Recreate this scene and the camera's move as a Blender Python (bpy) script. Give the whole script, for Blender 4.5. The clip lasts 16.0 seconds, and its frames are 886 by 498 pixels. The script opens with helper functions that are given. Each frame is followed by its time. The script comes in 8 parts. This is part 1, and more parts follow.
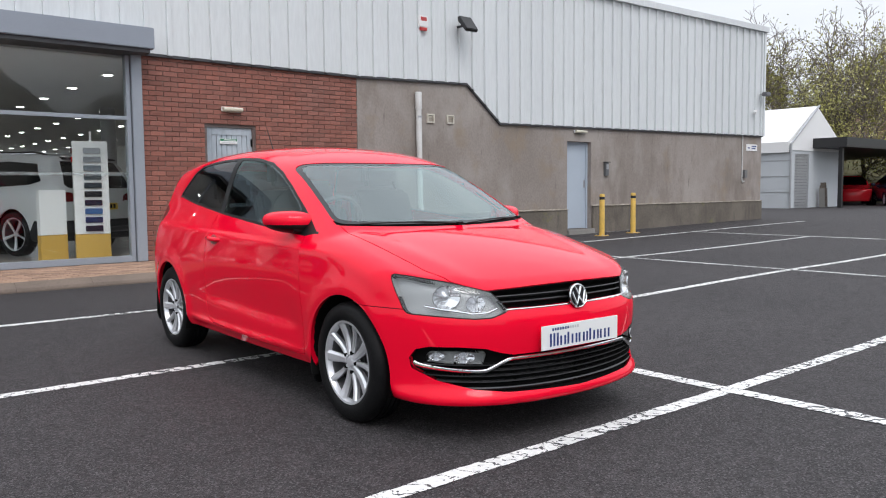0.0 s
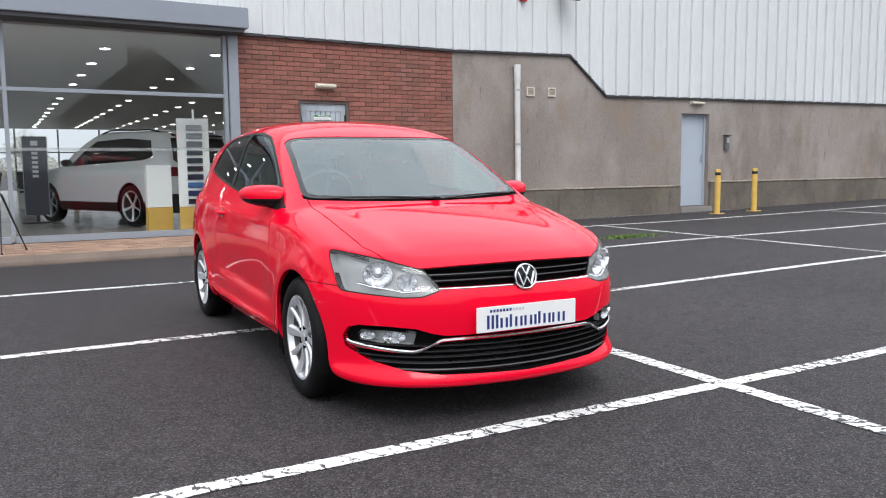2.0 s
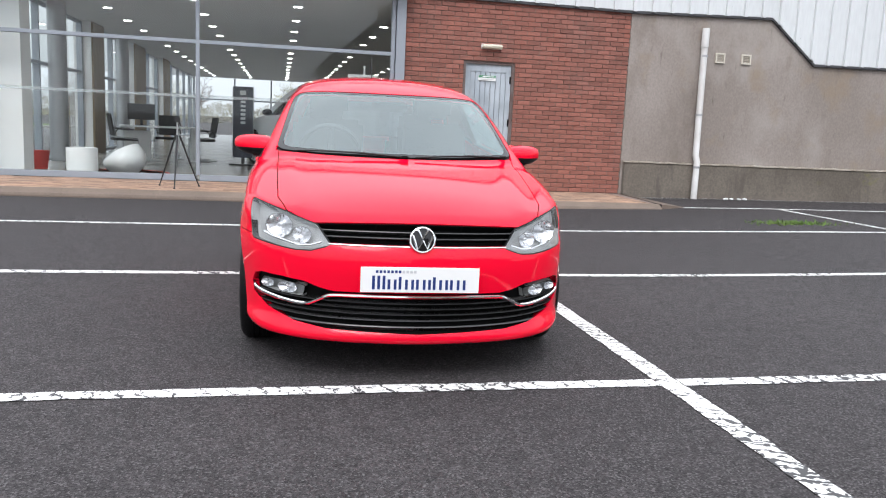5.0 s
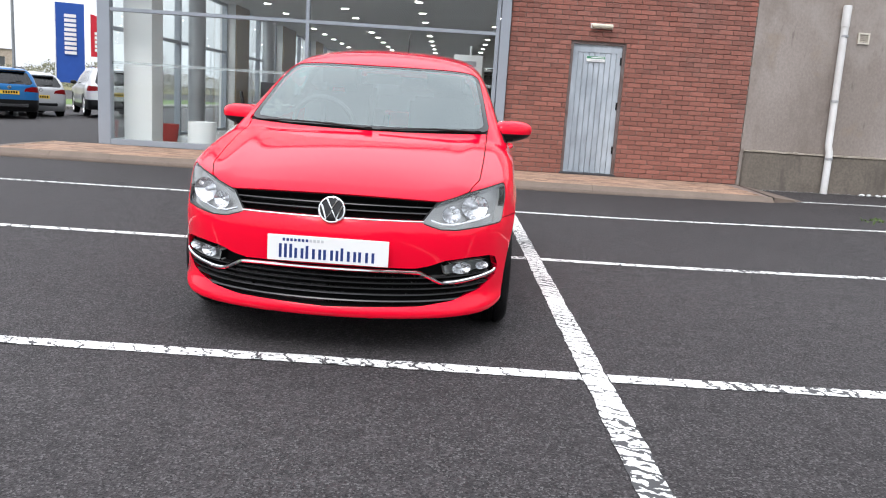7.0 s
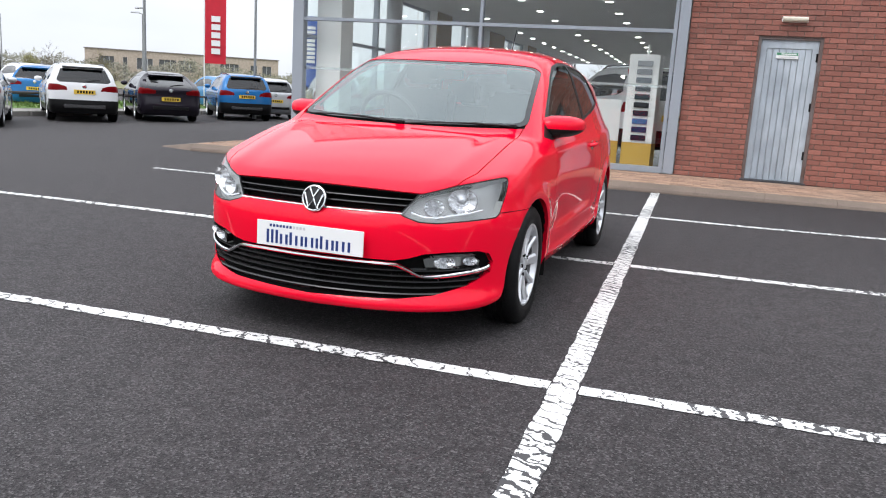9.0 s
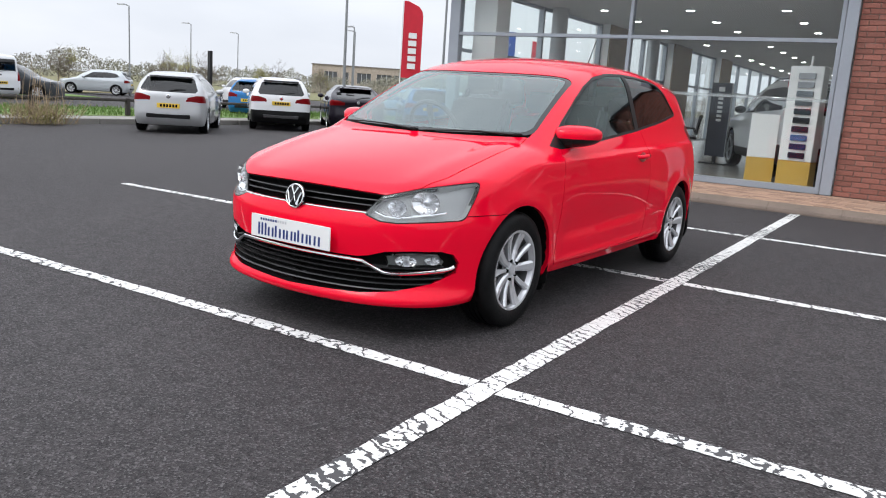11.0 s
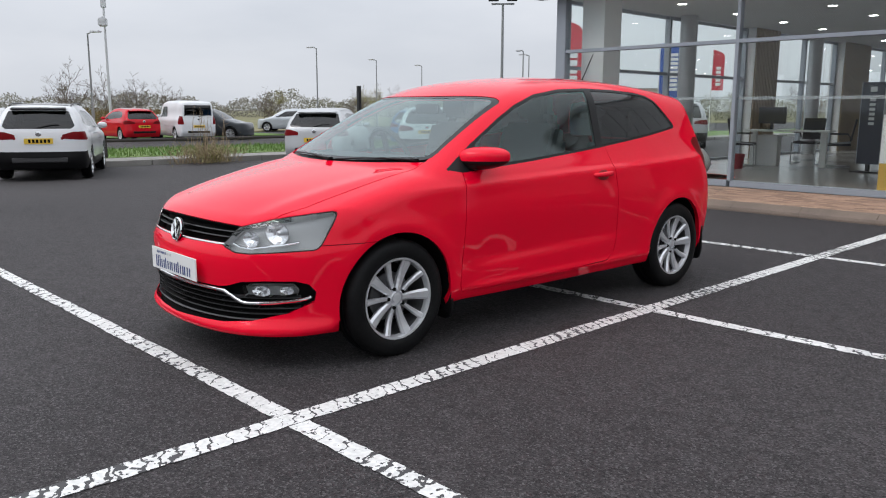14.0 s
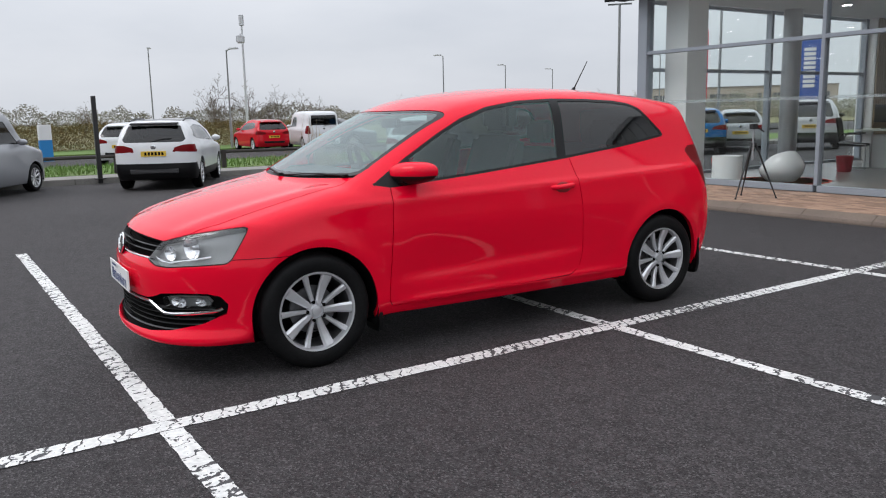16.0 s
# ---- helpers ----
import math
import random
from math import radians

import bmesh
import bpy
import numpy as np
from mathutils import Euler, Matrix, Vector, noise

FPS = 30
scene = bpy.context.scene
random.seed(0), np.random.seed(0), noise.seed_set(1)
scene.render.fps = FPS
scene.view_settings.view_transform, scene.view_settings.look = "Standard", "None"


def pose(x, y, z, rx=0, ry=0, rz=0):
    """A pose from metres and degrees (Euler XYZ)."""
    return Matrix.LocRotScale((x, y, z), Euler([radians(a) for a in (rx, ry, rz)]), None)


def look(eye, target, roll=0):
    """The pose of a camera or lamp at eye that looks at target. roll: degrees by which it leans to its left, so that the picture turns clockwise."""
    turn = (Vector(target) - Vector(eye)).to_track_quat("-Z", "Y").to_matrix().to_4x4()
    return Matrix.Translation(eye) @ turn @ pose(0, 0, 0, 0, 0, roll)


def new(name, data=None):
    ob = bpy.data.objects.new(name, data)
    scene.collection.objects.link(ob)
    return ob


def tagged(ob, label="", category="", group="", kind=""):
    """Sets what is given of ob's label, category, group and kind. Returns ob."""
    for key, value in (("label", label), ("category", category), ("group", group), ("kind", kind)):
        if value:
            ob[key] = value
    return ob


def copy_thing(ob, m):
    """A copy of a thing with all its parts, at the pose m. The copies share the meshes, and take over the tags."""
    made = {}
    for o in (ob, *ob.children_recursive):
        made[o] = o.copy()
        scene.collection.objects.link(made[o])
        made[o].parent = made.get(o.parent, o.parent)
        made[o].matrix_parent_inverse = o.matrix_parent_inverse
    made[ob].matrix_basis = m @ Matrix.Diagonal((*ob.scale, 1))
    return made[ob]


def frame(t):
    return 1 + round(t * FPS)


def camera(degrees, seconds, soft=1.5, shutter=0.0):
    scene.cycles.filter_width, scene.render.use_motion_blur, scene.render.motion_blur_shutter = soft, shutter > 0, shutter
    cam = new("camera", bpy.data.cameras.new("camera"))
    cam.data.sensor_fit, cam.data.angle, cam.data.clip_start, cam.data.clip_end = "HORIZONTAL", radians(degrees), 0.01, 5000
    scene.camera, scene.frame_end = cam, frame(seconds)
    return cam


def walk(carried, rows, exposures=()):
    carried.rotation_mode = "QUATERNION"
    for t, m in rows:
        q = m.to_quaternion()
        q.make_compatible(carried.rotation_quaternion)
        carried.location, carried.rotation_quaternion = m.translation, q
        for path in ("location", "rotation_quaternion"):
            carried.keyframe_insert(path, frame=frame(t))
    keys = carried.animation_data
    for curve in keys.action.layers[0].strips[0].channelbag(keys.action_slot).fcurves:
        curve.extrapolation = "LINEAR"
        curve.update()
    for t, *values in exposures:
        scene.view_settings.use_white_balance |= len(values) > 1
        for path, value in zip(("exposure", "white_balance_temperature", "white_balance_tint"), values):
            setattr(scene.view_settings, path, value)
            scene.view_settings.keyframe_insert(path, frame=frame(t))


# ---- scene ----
cam = camera(58.4, 16.0, soft=1.1)
PATH = [
    (0, (0.559, 0.45, 1.141), (1.837, 1.982, 0.991), -0.5),
    (0.5, (0.773, 0.306, 1.145), (1.971, 1.901, 0.991), -0.1),
    (1, (0.949, 0.166, 1.132), (2.103, 1.789, 0.95), -0.5),
    (1.5, (1.205, 0.109, 1.121), (2.278, 1.786, 0.933), -0.9),
    (2, (1.404, 0.031, 1.125), (2.377, 1.766, 0.917), -0.5),
    (2.5, (1.634, -0.096, 1.126), (2.5, 1.693, 0.9), 0.6),
    (3, (1.836, -0.209, 1.117), (2.655, 1.599, 0.872), 2.6),
    (3.5, (2.072, -0.211, 1.132), (2.844, 1.614, 0.859), 2.6),
    (4, (2.313, -0.269, 1.124), (2.962, 1.6, 0.831), 2.8),
    (4.2, (2.413, -0.316, 1.133), (3.008, 1.572, 0.842), 3.1),
    (6.3, (3.532, -0.51, 1.106), (3.691, 1.455, 0.771), 3.3),
    (6.5, (3.644, -0.479, 1.103), (3.775, 1.486, 0.755), 4.4),
    (7, (3.916, -0.435, 1.112), (3.917, 1.532, 0.749), 3.7),
    (7.5, (4.211, -0.434, 1.114), (3.983, 1.517, 0.738), 3.9),
    (8, (4.443, -0.37, 1.11), (4.127, 1.567, 0.727), 3.7),
    (8.5, (4.691, -0.275, 1.112), (4.302, 1.65, 0.732), 3.5),
    (9, (4.966, -0.201, 1.114), (4.401, 1.678, 0.729), 3.5),
    (9.2, (5.099, -0.181, 1.127), (4.45, 1.671, 0.742), 3.5),
    (11.3, (6.156, 0.176, 1.164), (5.104, 1.829, 0.765), 4.3),
    (11.5, (6.253, 0.237, 1.181), (5.195, 1.883, 0.767), 4.6),
    (12, (6.439, 0.366, 1.184), (5.338, 1.987, 0.787), 2.2),
    (12.5, (6.718, 0.489, 1.192), (5.502, 2.026, 0.792), 0.4),
    (13, (6.882, 0.639, 1.191), (5.6, 2.125, 0.805), 0.2),
    (13.5, (6.998, 0.882, 1.177), (5.663, 2.33, 0.829), -0.3),
    (14, (7.193, 1.155, 1.225), (5.769, 2.516, 0.879), 0.2),
    (14.5, (7.384, 1.368, 1.239), (5.909, 2.678, 0.912), -0.4),
    (15, (7.535, 1.6, 1.261), (6.026, 2.872, 0.932), -0.3),
    (15.5, (7.721, 1.832, 1.26), (6.117, 2.98, 0.931), -0.7),
    (16, (7.91, 2.027, 1.274), (6.263, 3.111, 0.941), -1.2),
]
walk(cam, [(t, look(eye, target, roll)) for t, eye, target, roll in PATH],
     [(t, s + 0.40, 6350, 14) for t, s in ((0, -0.02), (1.5, 0.12), (3.5, 0.34), (6.5, 0.43), (8.0, 0.36), (9.2, 0.27), (11.5, 0.05), (12.5, -0.11), (14, -0.26), (16, -0.27))])

# ---- light ----
SUN_AZ, SUN_EL = 200.0, 52.0
world = bpy.data.worlds.new("overcast_sky")
scene.world = world
world.use_nodes = True
wn, wl = world.node_tree.nodes, world.node_tree.links
wn.clear()
w_out, w_bg = wn.new("ShaderNodeOutputWorld"), wn.new("ShaderNodeBackground")
w_sky = wn.new("ShaderNodeTexSky")
w_sky.sky_type, w_sky.sun_disc = "NISHITA", False
w_sky.sun_elevation, w_sky.sun_rotation = radians(SUN_EL), radians(SUN_AZ)
w_sky.dust_density, w_sky.air_density = 6.0, 1.0
w_hs = wn.new("ShaderNodeHueSaturation")
w_hs.inputs["Saturation"].default_value = 0.10
w_hs.inputs["Value"].default_value = 0.9
w_tc, w_map = wn.new("ShaderNodeTexCoord"), wn.new("ShaderNodeMapping")
w_map.inputs["Scale"].default_value = (1.0, 1.0, 3.2)
w_cl = wn.new("ShaderNodeTexNoise")
w_cl.inputs["Scale"].default_value, w_cl.inputs["Detail"].default_value = 2.2, 6.0
w_ramp = wn.new("ShaderNodeValToRGB")
w_ramp.color_ramp.elements[0].position, w_ramp.color_ramp.elements[0].color = 0.3, (6.35, 6.85, 7.25, 1)
w_ramp.color_ramp.elements[1].position, w_ramp.color_ramp.elements[1].color = 0.72, (8.35, 8.75, 8.95, 1)
w_mix = wn.new("ShaderNodeMix")
w_mix.data_type = "RGBA"
w_mix.inputs[0].default_value = 0.85
w_bg.inputs["Strength"].default_value = 0.10
wl.new(w_sky.outputs[0], w_hs.inputs["Color"])
wl.new(w_tc.outputs["Generated"], w_map.inputs[0])
wl.new(w_map.outputs[0], w_cl.inputs["Vector"])
wl.new(w_cl.outputs["Fac"], w_ramp.inputs[0])
wl.new(w_hs.outputs[0], w_mix.inputs[6])
wl.new(w_ramp.outputs[0], w_mix.inputs[7])
w_sep, w_el = wn.new("ShaderNodeSeparateXYZ"), wn.new("ShaderNodeMapRange")
wl.new(w_tc.outputs["Generated"], w_sep.inputs[0])
wl.new(w_sep.outputs[2], w_el.inputs[0])
w_el.inputs[1].default_value, w_el.inputs[2].default_value, w_el.inputs[3].default_value, w_el.inputs[4].default_value = 0.0, 1.0, 0.90, 1.9
w_mul = wn.new("ShaderNodeVectorMath")
w_mul.operation = "SCALE"
wl.new(w_mix.outputs[2], w_mul.inputs[0])
wl.new(w_el.outputs[0], w_mul.inputs["Scale"])
wl.new(w_mul.outputs[0], w_bg.inputs[0])
wl.new(w_bg.outputs[0], w_out.inputs[0])

sun = new("sun", bpy.data.lights.new("sun", "SUN"))
sun.data.energy, sun.data.angle, sun.data.color = 0.7, radians(25), (1.0, 0.97, 0.93)
sa, se = radians(SUN_AZ), radians(SUN_EL)
sun.matrix_world = look((0, 0, 30), (-math.sin(sa) * math.cos(se), -math.cos(sa) * math.cos(se), 30 - math.sin(se)))

# ---- materials ----
def mat(name, col, rough=0.6, metal=0.0, col2=None, scale=3.0, amount=0.5, fine=0.0, fine_scale=80.0, bump=0.0, bump_scale=60.0,
        coat=0.0, spec=0.5, random_obj=0.0, random_island=0.0, stretch=(1, 1, 1), emit=0.0, sheen=0.0):
    """Principled surface with broad stains (col2), fine grain, relief and per-piece variation."""
    m = bpy.data.materials.new(name)
    m.use_nodes = True
    n, l = m.node_tree.nodes, m.node_tree.links
    b = n["Principled BSDF"]
    b.inputs["Roughness"].default_value, b.inputs["Metallic"].default_value = rough, metal
    b.inputs["Specular IOR Level"].default_value = spec
    b.inputs["Coat Weight"].default_value, b.inputs["Coat Roughness"].default_value = coat, 0.03
    b.inputs["Base Color"].default_value = (*col, 1)
    if emit:
        b.inputs["Emission Color"].default_value, b.inputs["Emission Strength"].default_value = (*col, 1), emit
    tc, mp = n.new("ShaderNodeTexCoord"), n.new("ShaderNodeMapping")
    mp.inputs["Scale"].default_value = stretch
    l.new(tc.outputs["Object"], mp.inputs[0])
    out = None

    def blend(kind, fac, a, c):
        x = n.new("ShaderNodeMix")
        x.data_type, x.blend_type = "RGBA", kind
        for sock, v in ((x.inputs[0], fac), (x.inputs[6], a), (x.inputs[7], c)):
            if isinstance(v, bpy.types.NodeSocket):
                l.new(v, sock)
            elif isinstance(v, float):
                sock.default_value = v
            else:
                sock.default_value = (*v, 1)
        return x.outputs[2]

    def noise_tex(sc, detail, lo, hi):
        x, r = n.new("ShaderNodeTexNoise"), n.new("ShaderNodeMapRange")
        x.inputs["Scale"].default_value, x.inputs["Detail"].default_value = sc, detail
        l.new(mp.outputs[0], x.inputs["Vector"])
        r.inputs[1].default_value, r.inputs[2].default_value = lo, hi
        l.new(x.outputs["Fac"], r.inputs[0])
        return x.outputs["Fac"], r.outputs[0]

    cur = col
    if col2:
        _, f = noise_tex(scale, 6.0, 0.5 - 0.25 * (1.2 - amount), 0.5 + 0.25 * (1.2 - amount))
        k = n.new("ShaderNodeMath")
        k.operation = "MULTIPLY"
        k.inputs[1].default_value = amount
        l.new(f, k.inputs[0])
        cur = blend("MIX", k.outputs[0], cur, col2)
    if fine:
        _, f = noise_tex(fine_scale, 3.0, 0.3, 0.7)
        r = n.new("ShaderNodeMapRange")
        r.inputs[3].default_value, r.inputs[4].default_value = 1 - fine, 1 + fine
        l.new(f, r.inputs[0])
        c = n.new("ShaderNodeCombineColor")
        for i in range(3):
            l.new(r.outputs[0], c.inputs[i])
        cur = blend("MULTIPLY", 1.0, cur, c.outputs[0])
    for amt, node, sock in ((random_obj, "ShaderNodeObjectInfo", "Random"), (random_island, "ShaderNodeNewGeometry", "Random Per Island")):
        if amt:
            o, r, c = n.new(node), n.new("ShaderNodeMapRange"), n.new("ShaderNodeCombineColor")
            r.inputs[3].default_value, r.inputs[4].default_value = 1 - amt, 1 + amt
            l.new(o.outputs[sock], r.inputs[0])
            for i in range(3):
                l.new(r.outputs[0], c.inputs[i])
            cur = blend("MULTIPLY", 1.0, cur, c.outputs[0])
    if isinstance(cur, bpy.types.NodeSocket):
        l.new(cur, b.inputs["Base Color"])
    if bump:
        f, _ = noise_tex(bump_scale, 5.0, 0.0, 1.0)
        bp = n.new("ShaderNodeBump")
        bp.inputs["Strength"].default_value, bp.inputs["Distance"].default_value = bump, 0.01
        l.new(f, bp.inputs["Height"])
        l.new(bp.outputs[0], b.inputs["Normal"])
    return m


def glass(name, tint=(1, 1, 1), mirror=0.045, rough=0.0, gloss=(1, 1, 1)):
    """A thin pane: clear with a tint, more mirror-like towards grazing views."""
    m = bpy.data.materials.new(name)
    m.use_nodes = True
    n, l = m.node_tree.nodes, m.node_tree.links
    n.clear()
    o, mx = n.new("ShaderNodeOutputMaterial"), n.new("ShaderNodeMixShader")
    t, g, f = n.new("ShaderNodeBsdfTransparent"), n.new("ShaderNodeBsdfGlossy"), n.new("ShaderNodeLayerWeight")
    t.inputs[0].default_value = (*tint, 1)
    g.inputs[0].default_value = (*gloss, 1)
    g.inputs["Roughness"].default_value = rough
    f.inputs[0].default_value = 0.5
    p, k = n.new("ShaderNodeMath"), n.new("ShaderNodeMapRange")
    p.operation, p.inputs[1].default_value = "POWER", 5.0
    k.inputs[3].default_value, k.inputs[4].default_value = mirror, 1.0
    l.new(f.outputs["Facing"], p.inputs[0]), l.new(p.outputs[0], k.inputs[0])
    l.new(k.outputs[0], mx.inputs[0]), l.new(t.outputs[0], mx.inputs[1]), l.new(g.outputs[0], mx.inputs[2])
    l.new(mx.outputs[0], o.inputs[0])
    return m


def asphalt_material(name, dark, light, speck, rough=0.75):
    """Rolled asphalt: stone chips, fines and broad wear."""
    m = mat(name, dark, rough, col2=light, scale=0.35, amount=0.6, fine=0.25, fine_scale=9.0, spec=0.35)
    n, l = m.node_tree.nodes, m.node_tree.links
    b = n["Principled BSDF"]
    src = b.inputs["Base Color"].links[0].from_socket
    tc = n.new("ShaderNodeTexCoord")
    v = n.new("ShaderNodeTexVoronoi")
    v.inputs["Scale"].default_value = 155.0
    l.new(tc.outputs["Object"], v.inputs["Vector"])
    hsv = n.new("ShaderNodeSeparateColor")
    l.new(v.outputs["Color"], hsv.inputs[0])
    r = n.new("ShaderNodeMapRange")
    r.inputs[1].default_value, r.inputs[2].default_value, r.inputs[4].default_value = 0.78, 1.0, 0.85
    l.new(hsv.outputs[0], r.inputs[0])
    r2 = n.new("ShaderNodeMapRange")
    r2.inputs[1].default_value, r2.inputs[2].default_value, r2.inputs[3].default_value, r2.inputs[4].default_value = 0.0, 0.7, 0.35, 1.5
    l.new(hsv.outputs[1], r2.inputs[0])
    mid, r3, k3 = n.new("ShaderNodeTexNoise"), n.new("ShaderNodeMapRange"), n.new("ShaderNodeMath")
    mid.inputs["Scale"].default_value, mid.inputs["Detail"].default_value, mid.inputs["Roughness"].default_value = 38.0, 4.0, 0.7
    l.new(tc.outputs["Object"], mid.inputs["Vector"])
    r3.inputs[1].default_value, r3.inputs[2].default_value, r3.inputs[3].default_value, r3.inputs[4].default_value = 0.32, 0.68, 0.55, 1.45
    l.new(mid.outputs["Fac"], r3.inputs[0])
    k3.operation = "MULTIPLY"
    l.new(r2.outputs[0], k3.inputs[0]), l.new(r3.outputs[0], k3.inputs[1])
    c = n.new("ShaderNodeCombineColor")
    for i in range(3):
        l.new(k3.outputs[0], c.inputs[i])
    x0 = n.new("ShaderNodeMix")
    x0.data_type, x0.blend_type = "RGBA", "MULTIPLY"
    x0.inputs[0].default_value = 1.0
    l.new(src, x0.inputs[6]), l.new(c.outputs[0], x0.inputs[7])
    x = n.new("ShaderNodeMix")
    x.data_type = "RGBA"
    l.new(r.outputs[0], x.inputs[0]), l.new(x0.outputs[2], x.inputs[6])
    x.inputs[7].default_value = (*speck, 1)
    l.new(x.outputs[2], b.inputs["Base Color"])
    bp = n.new("ShaderNodeBump")
    bp.inputs["Strength"].default_value, bp.inputs["Distance"].default_value = 0.8, 0.006
    l.new(v.outputs["Distance"], bp.inputs["Height"])
    l.new(bp.outputs[0], b.inputs["Normal"])
    return m


M_ASPHALT = asphalt_material("asphalt", (0.0245, 0.0213, 0.0225), (0.038, 0.0335, 0.0345), (0.135, 0.128, 0.128))
M_GREY = mat("primer", (0.4, 0.4, 0.4), 0.6)


def layer(m, col, scale, stretch=(1, 1, 1), lo=0.5, hi=0.62, amount=0.7, detail=6.0):
    """Lays one more stain of a colour over a material."""
    n, l = m.node_tree.nodes, m.node_tree.links
    b = n["Principled BSDF"]
    tc, mp, nz = n.new("ShaderNodeTexCoord"), n.new("ShaderNodeMapping"), n.new("ShaderNodeTexNoise")
    mp.inputs["Scale"].default_value = stretch
    mp.inputs["Location"].default_value = (scale * 3.1, scale * 1.7, lo * 9)
    nz.inputs["Scale"].default_value, nz.inputs["Detail"].default_value = scale, detail
    nz.inputs["Roughness"].default_value = 0.6
    l.new(tc.outputs["Object"], mp.inputs[0]), l.new(mp.outputs[0], nz.inputs["Vector"])
    r = n.new("ShaderNodeMapRange")
    r.inputs[1].default_value, r.inputs[2].default_value, r.inputs[4].default_value = lo, hi, amount
    l.new(nz.outputs["Fac"], r.inputs[0])
    x = n.new("ShaderNodeMix")
    x.data_type = "RGBA"
    l.new(r.outputs[0], x.inputs[0])
    if b.inputs["Base Color"].links:
        l.new(b.inputs["Base Color"].links[0].from_socket, x.inputs[6])
    else:
        x.inputs[6].default_value = b.inputs["Base Color"].default_value[:]
    x.inputs[7].default_value = (*col, 1)
    l.new(x.outputs[2], b.inputs["Base Color"])
    return m


def marking_material(name, along, freq, wear):
    """Road paint, cracked across in uneven blocks and chipped through to the asphalt."""
    m = mat(name, (0.74, 0.74, 0.72), 0.65, col2=(0.52, 0.52, 0.50), scale=3.5, amount=0.5, fine=0.14, fine_scale=45)
    n, l = m.node_tree.nodes, m.node_tree.links
    b = n["Principled BSDF"]
    src = b.inputs["Base Color"].links[0].from_socket

    def math_(op, *args):
        x = n.new("ShaderNodeMath")
        x.operation = op
        for i, a in enumerate(args):
            if isinstance(a, bpy.types.NodeSocket):
                l.new(a, x.inputs[i])
            else:
                x.inputs[i].default_value = a
        return x.outputs[0]

    def noise_(sc, detail):
        x = n.new("ShaderNodeTexNoise")
        x.inputs["Scale"].default_value, x.inputs["Detail"].default_value = sc, detail
        l.new(tc.outputs["Object"], x.inputs["Vector"])
        return x.outputs["Fac"]
    tc, sp = n.new("ShaderNodeTexCoord"), n.new("ShaderNodeSeparateXYZ")
    l.new(tc.outputs["Object"], sp.inputs[0])
    u, v = (sp.outputs[0], sp.outputs[1]) if along == "x" else (sp.outputs[1], sp.outputs[0])
    big, fine = noise_(0.9, 3.0), noise_(34.0, 5.0)
    w = math_("ADD", math_("ADD", math_("MULTIPLY", u, freq), math_("MULTIPLY", v, freq * 0.45)), math_("MULTIPLY", noise_(13.0, 4.0), 1.9))
    vor = n.new("ShaderNodeTexVoronoi")
    vor.voronoi_dimensions, vor.feature = "1D", "DISTANCE_TO_EDGE"
    vor.inputs["Scale"].default_value = 1.0
    l.new(w, vor.inputs["W"])
    width = n.new("ShaderNodeMapRange")
    width.inputs[1].default_value, width.inputs[2].default_value, width.inputs[3].default_value, width.inputs[4].default_value = 0.36, 0.64, 0.03, 0.14 * wear
    l.new(big, width.inputs[0])
    gap = math_("LESS_THAN", vor.outputs["Distance"], math_("ADD", width.outputs[0], math_("MULTIPLY", math_("SUBTRACT", fine, 0.5), 0.30)))
    lim = n.new("ShaderNodeMapRange")
    lim.inputs[1].default_value, lim.inputs[2].default_value, lim.inputs[3].default_value, lim.inputs[4].default_value = 0.35, 0.68, 0.66, 0.59 - 0.045 * wear
    l.new(big, lim.inputs[0])
    chip = math_("GREATER_THAN", fine, lim.outputs[0])
    x = n.new("ShaderNodeMix")
    x.data_type = "RGBA"
    l.new(math_("MAXIMUM", gap, chip), x.inputs[0]), l.new(src, x.inputs[6])
    x.inputs[7].default_value = (0.05, 0.05, 0.052, 1)
    l.new(x.outputs[2], b.inputs["Base Color"])
    return m


M_LINE_X, M_LINE_Y = marking_material("road_paint_across", "x", 9.0, 1.0), marking_material("road_paint_along", "y", 15.0, 1.35)
M_BRICK = mat("red_brick", (0.275, 0.102, 0.074), 0.85, col2=(0.195, 0.098, 0.080), scale=1.6, amount=0.6, fine=0.18, fine_scale=60, bump=0.4, bump_scale=150, random_obj=0.20)
M_BRICK_J = mat("red_brick_far", (0.275, 0.102, 0.074), 0.85, col2=(0.195, 0.098, 0.080), scale=1.6, amount=0.6, fine=0.18, fine_scale=60, bump=0.4, bump_scale=150, random_island=0.20)
M_MORTAR = mat("mortar", (0.225, 0.172, 0.148), 0.9, col2=(0.165, 0.125, 0.108), scale=1.5, fine=0.2)
M_RENDER = mat("grey_render", (0.30, 0.262, 0.236), 0.9, col2=(0.225, 0.192, 0.168), scale=0.55, amount=0.8, fine=0.10, fine_scale=30, bump=0.30, bump_scale=70, stretch=(1, 1, 0.75))
layer(M_RENDER, (0.38, 0.345, 0.315), 0.7, (1, 1, 0.7), 0.50, 0.64, 0.6)
layer(M_RENDER, (0.16, 0.13, 0.108), 1.5, (1.2, 1, 0.45), 0.52, 0.70, 0.65)
layer(M_RENDER, (0.10, 0.085, 0.07), 6.0, (1.5, 1, 0.28), 0.62, 0.72, 0.5, 4.0)
layer(M_RENDER, (0.26, 0.20, 0.14), 1.1, (1, 1, 1), 0.55, 0.68, 0.6)
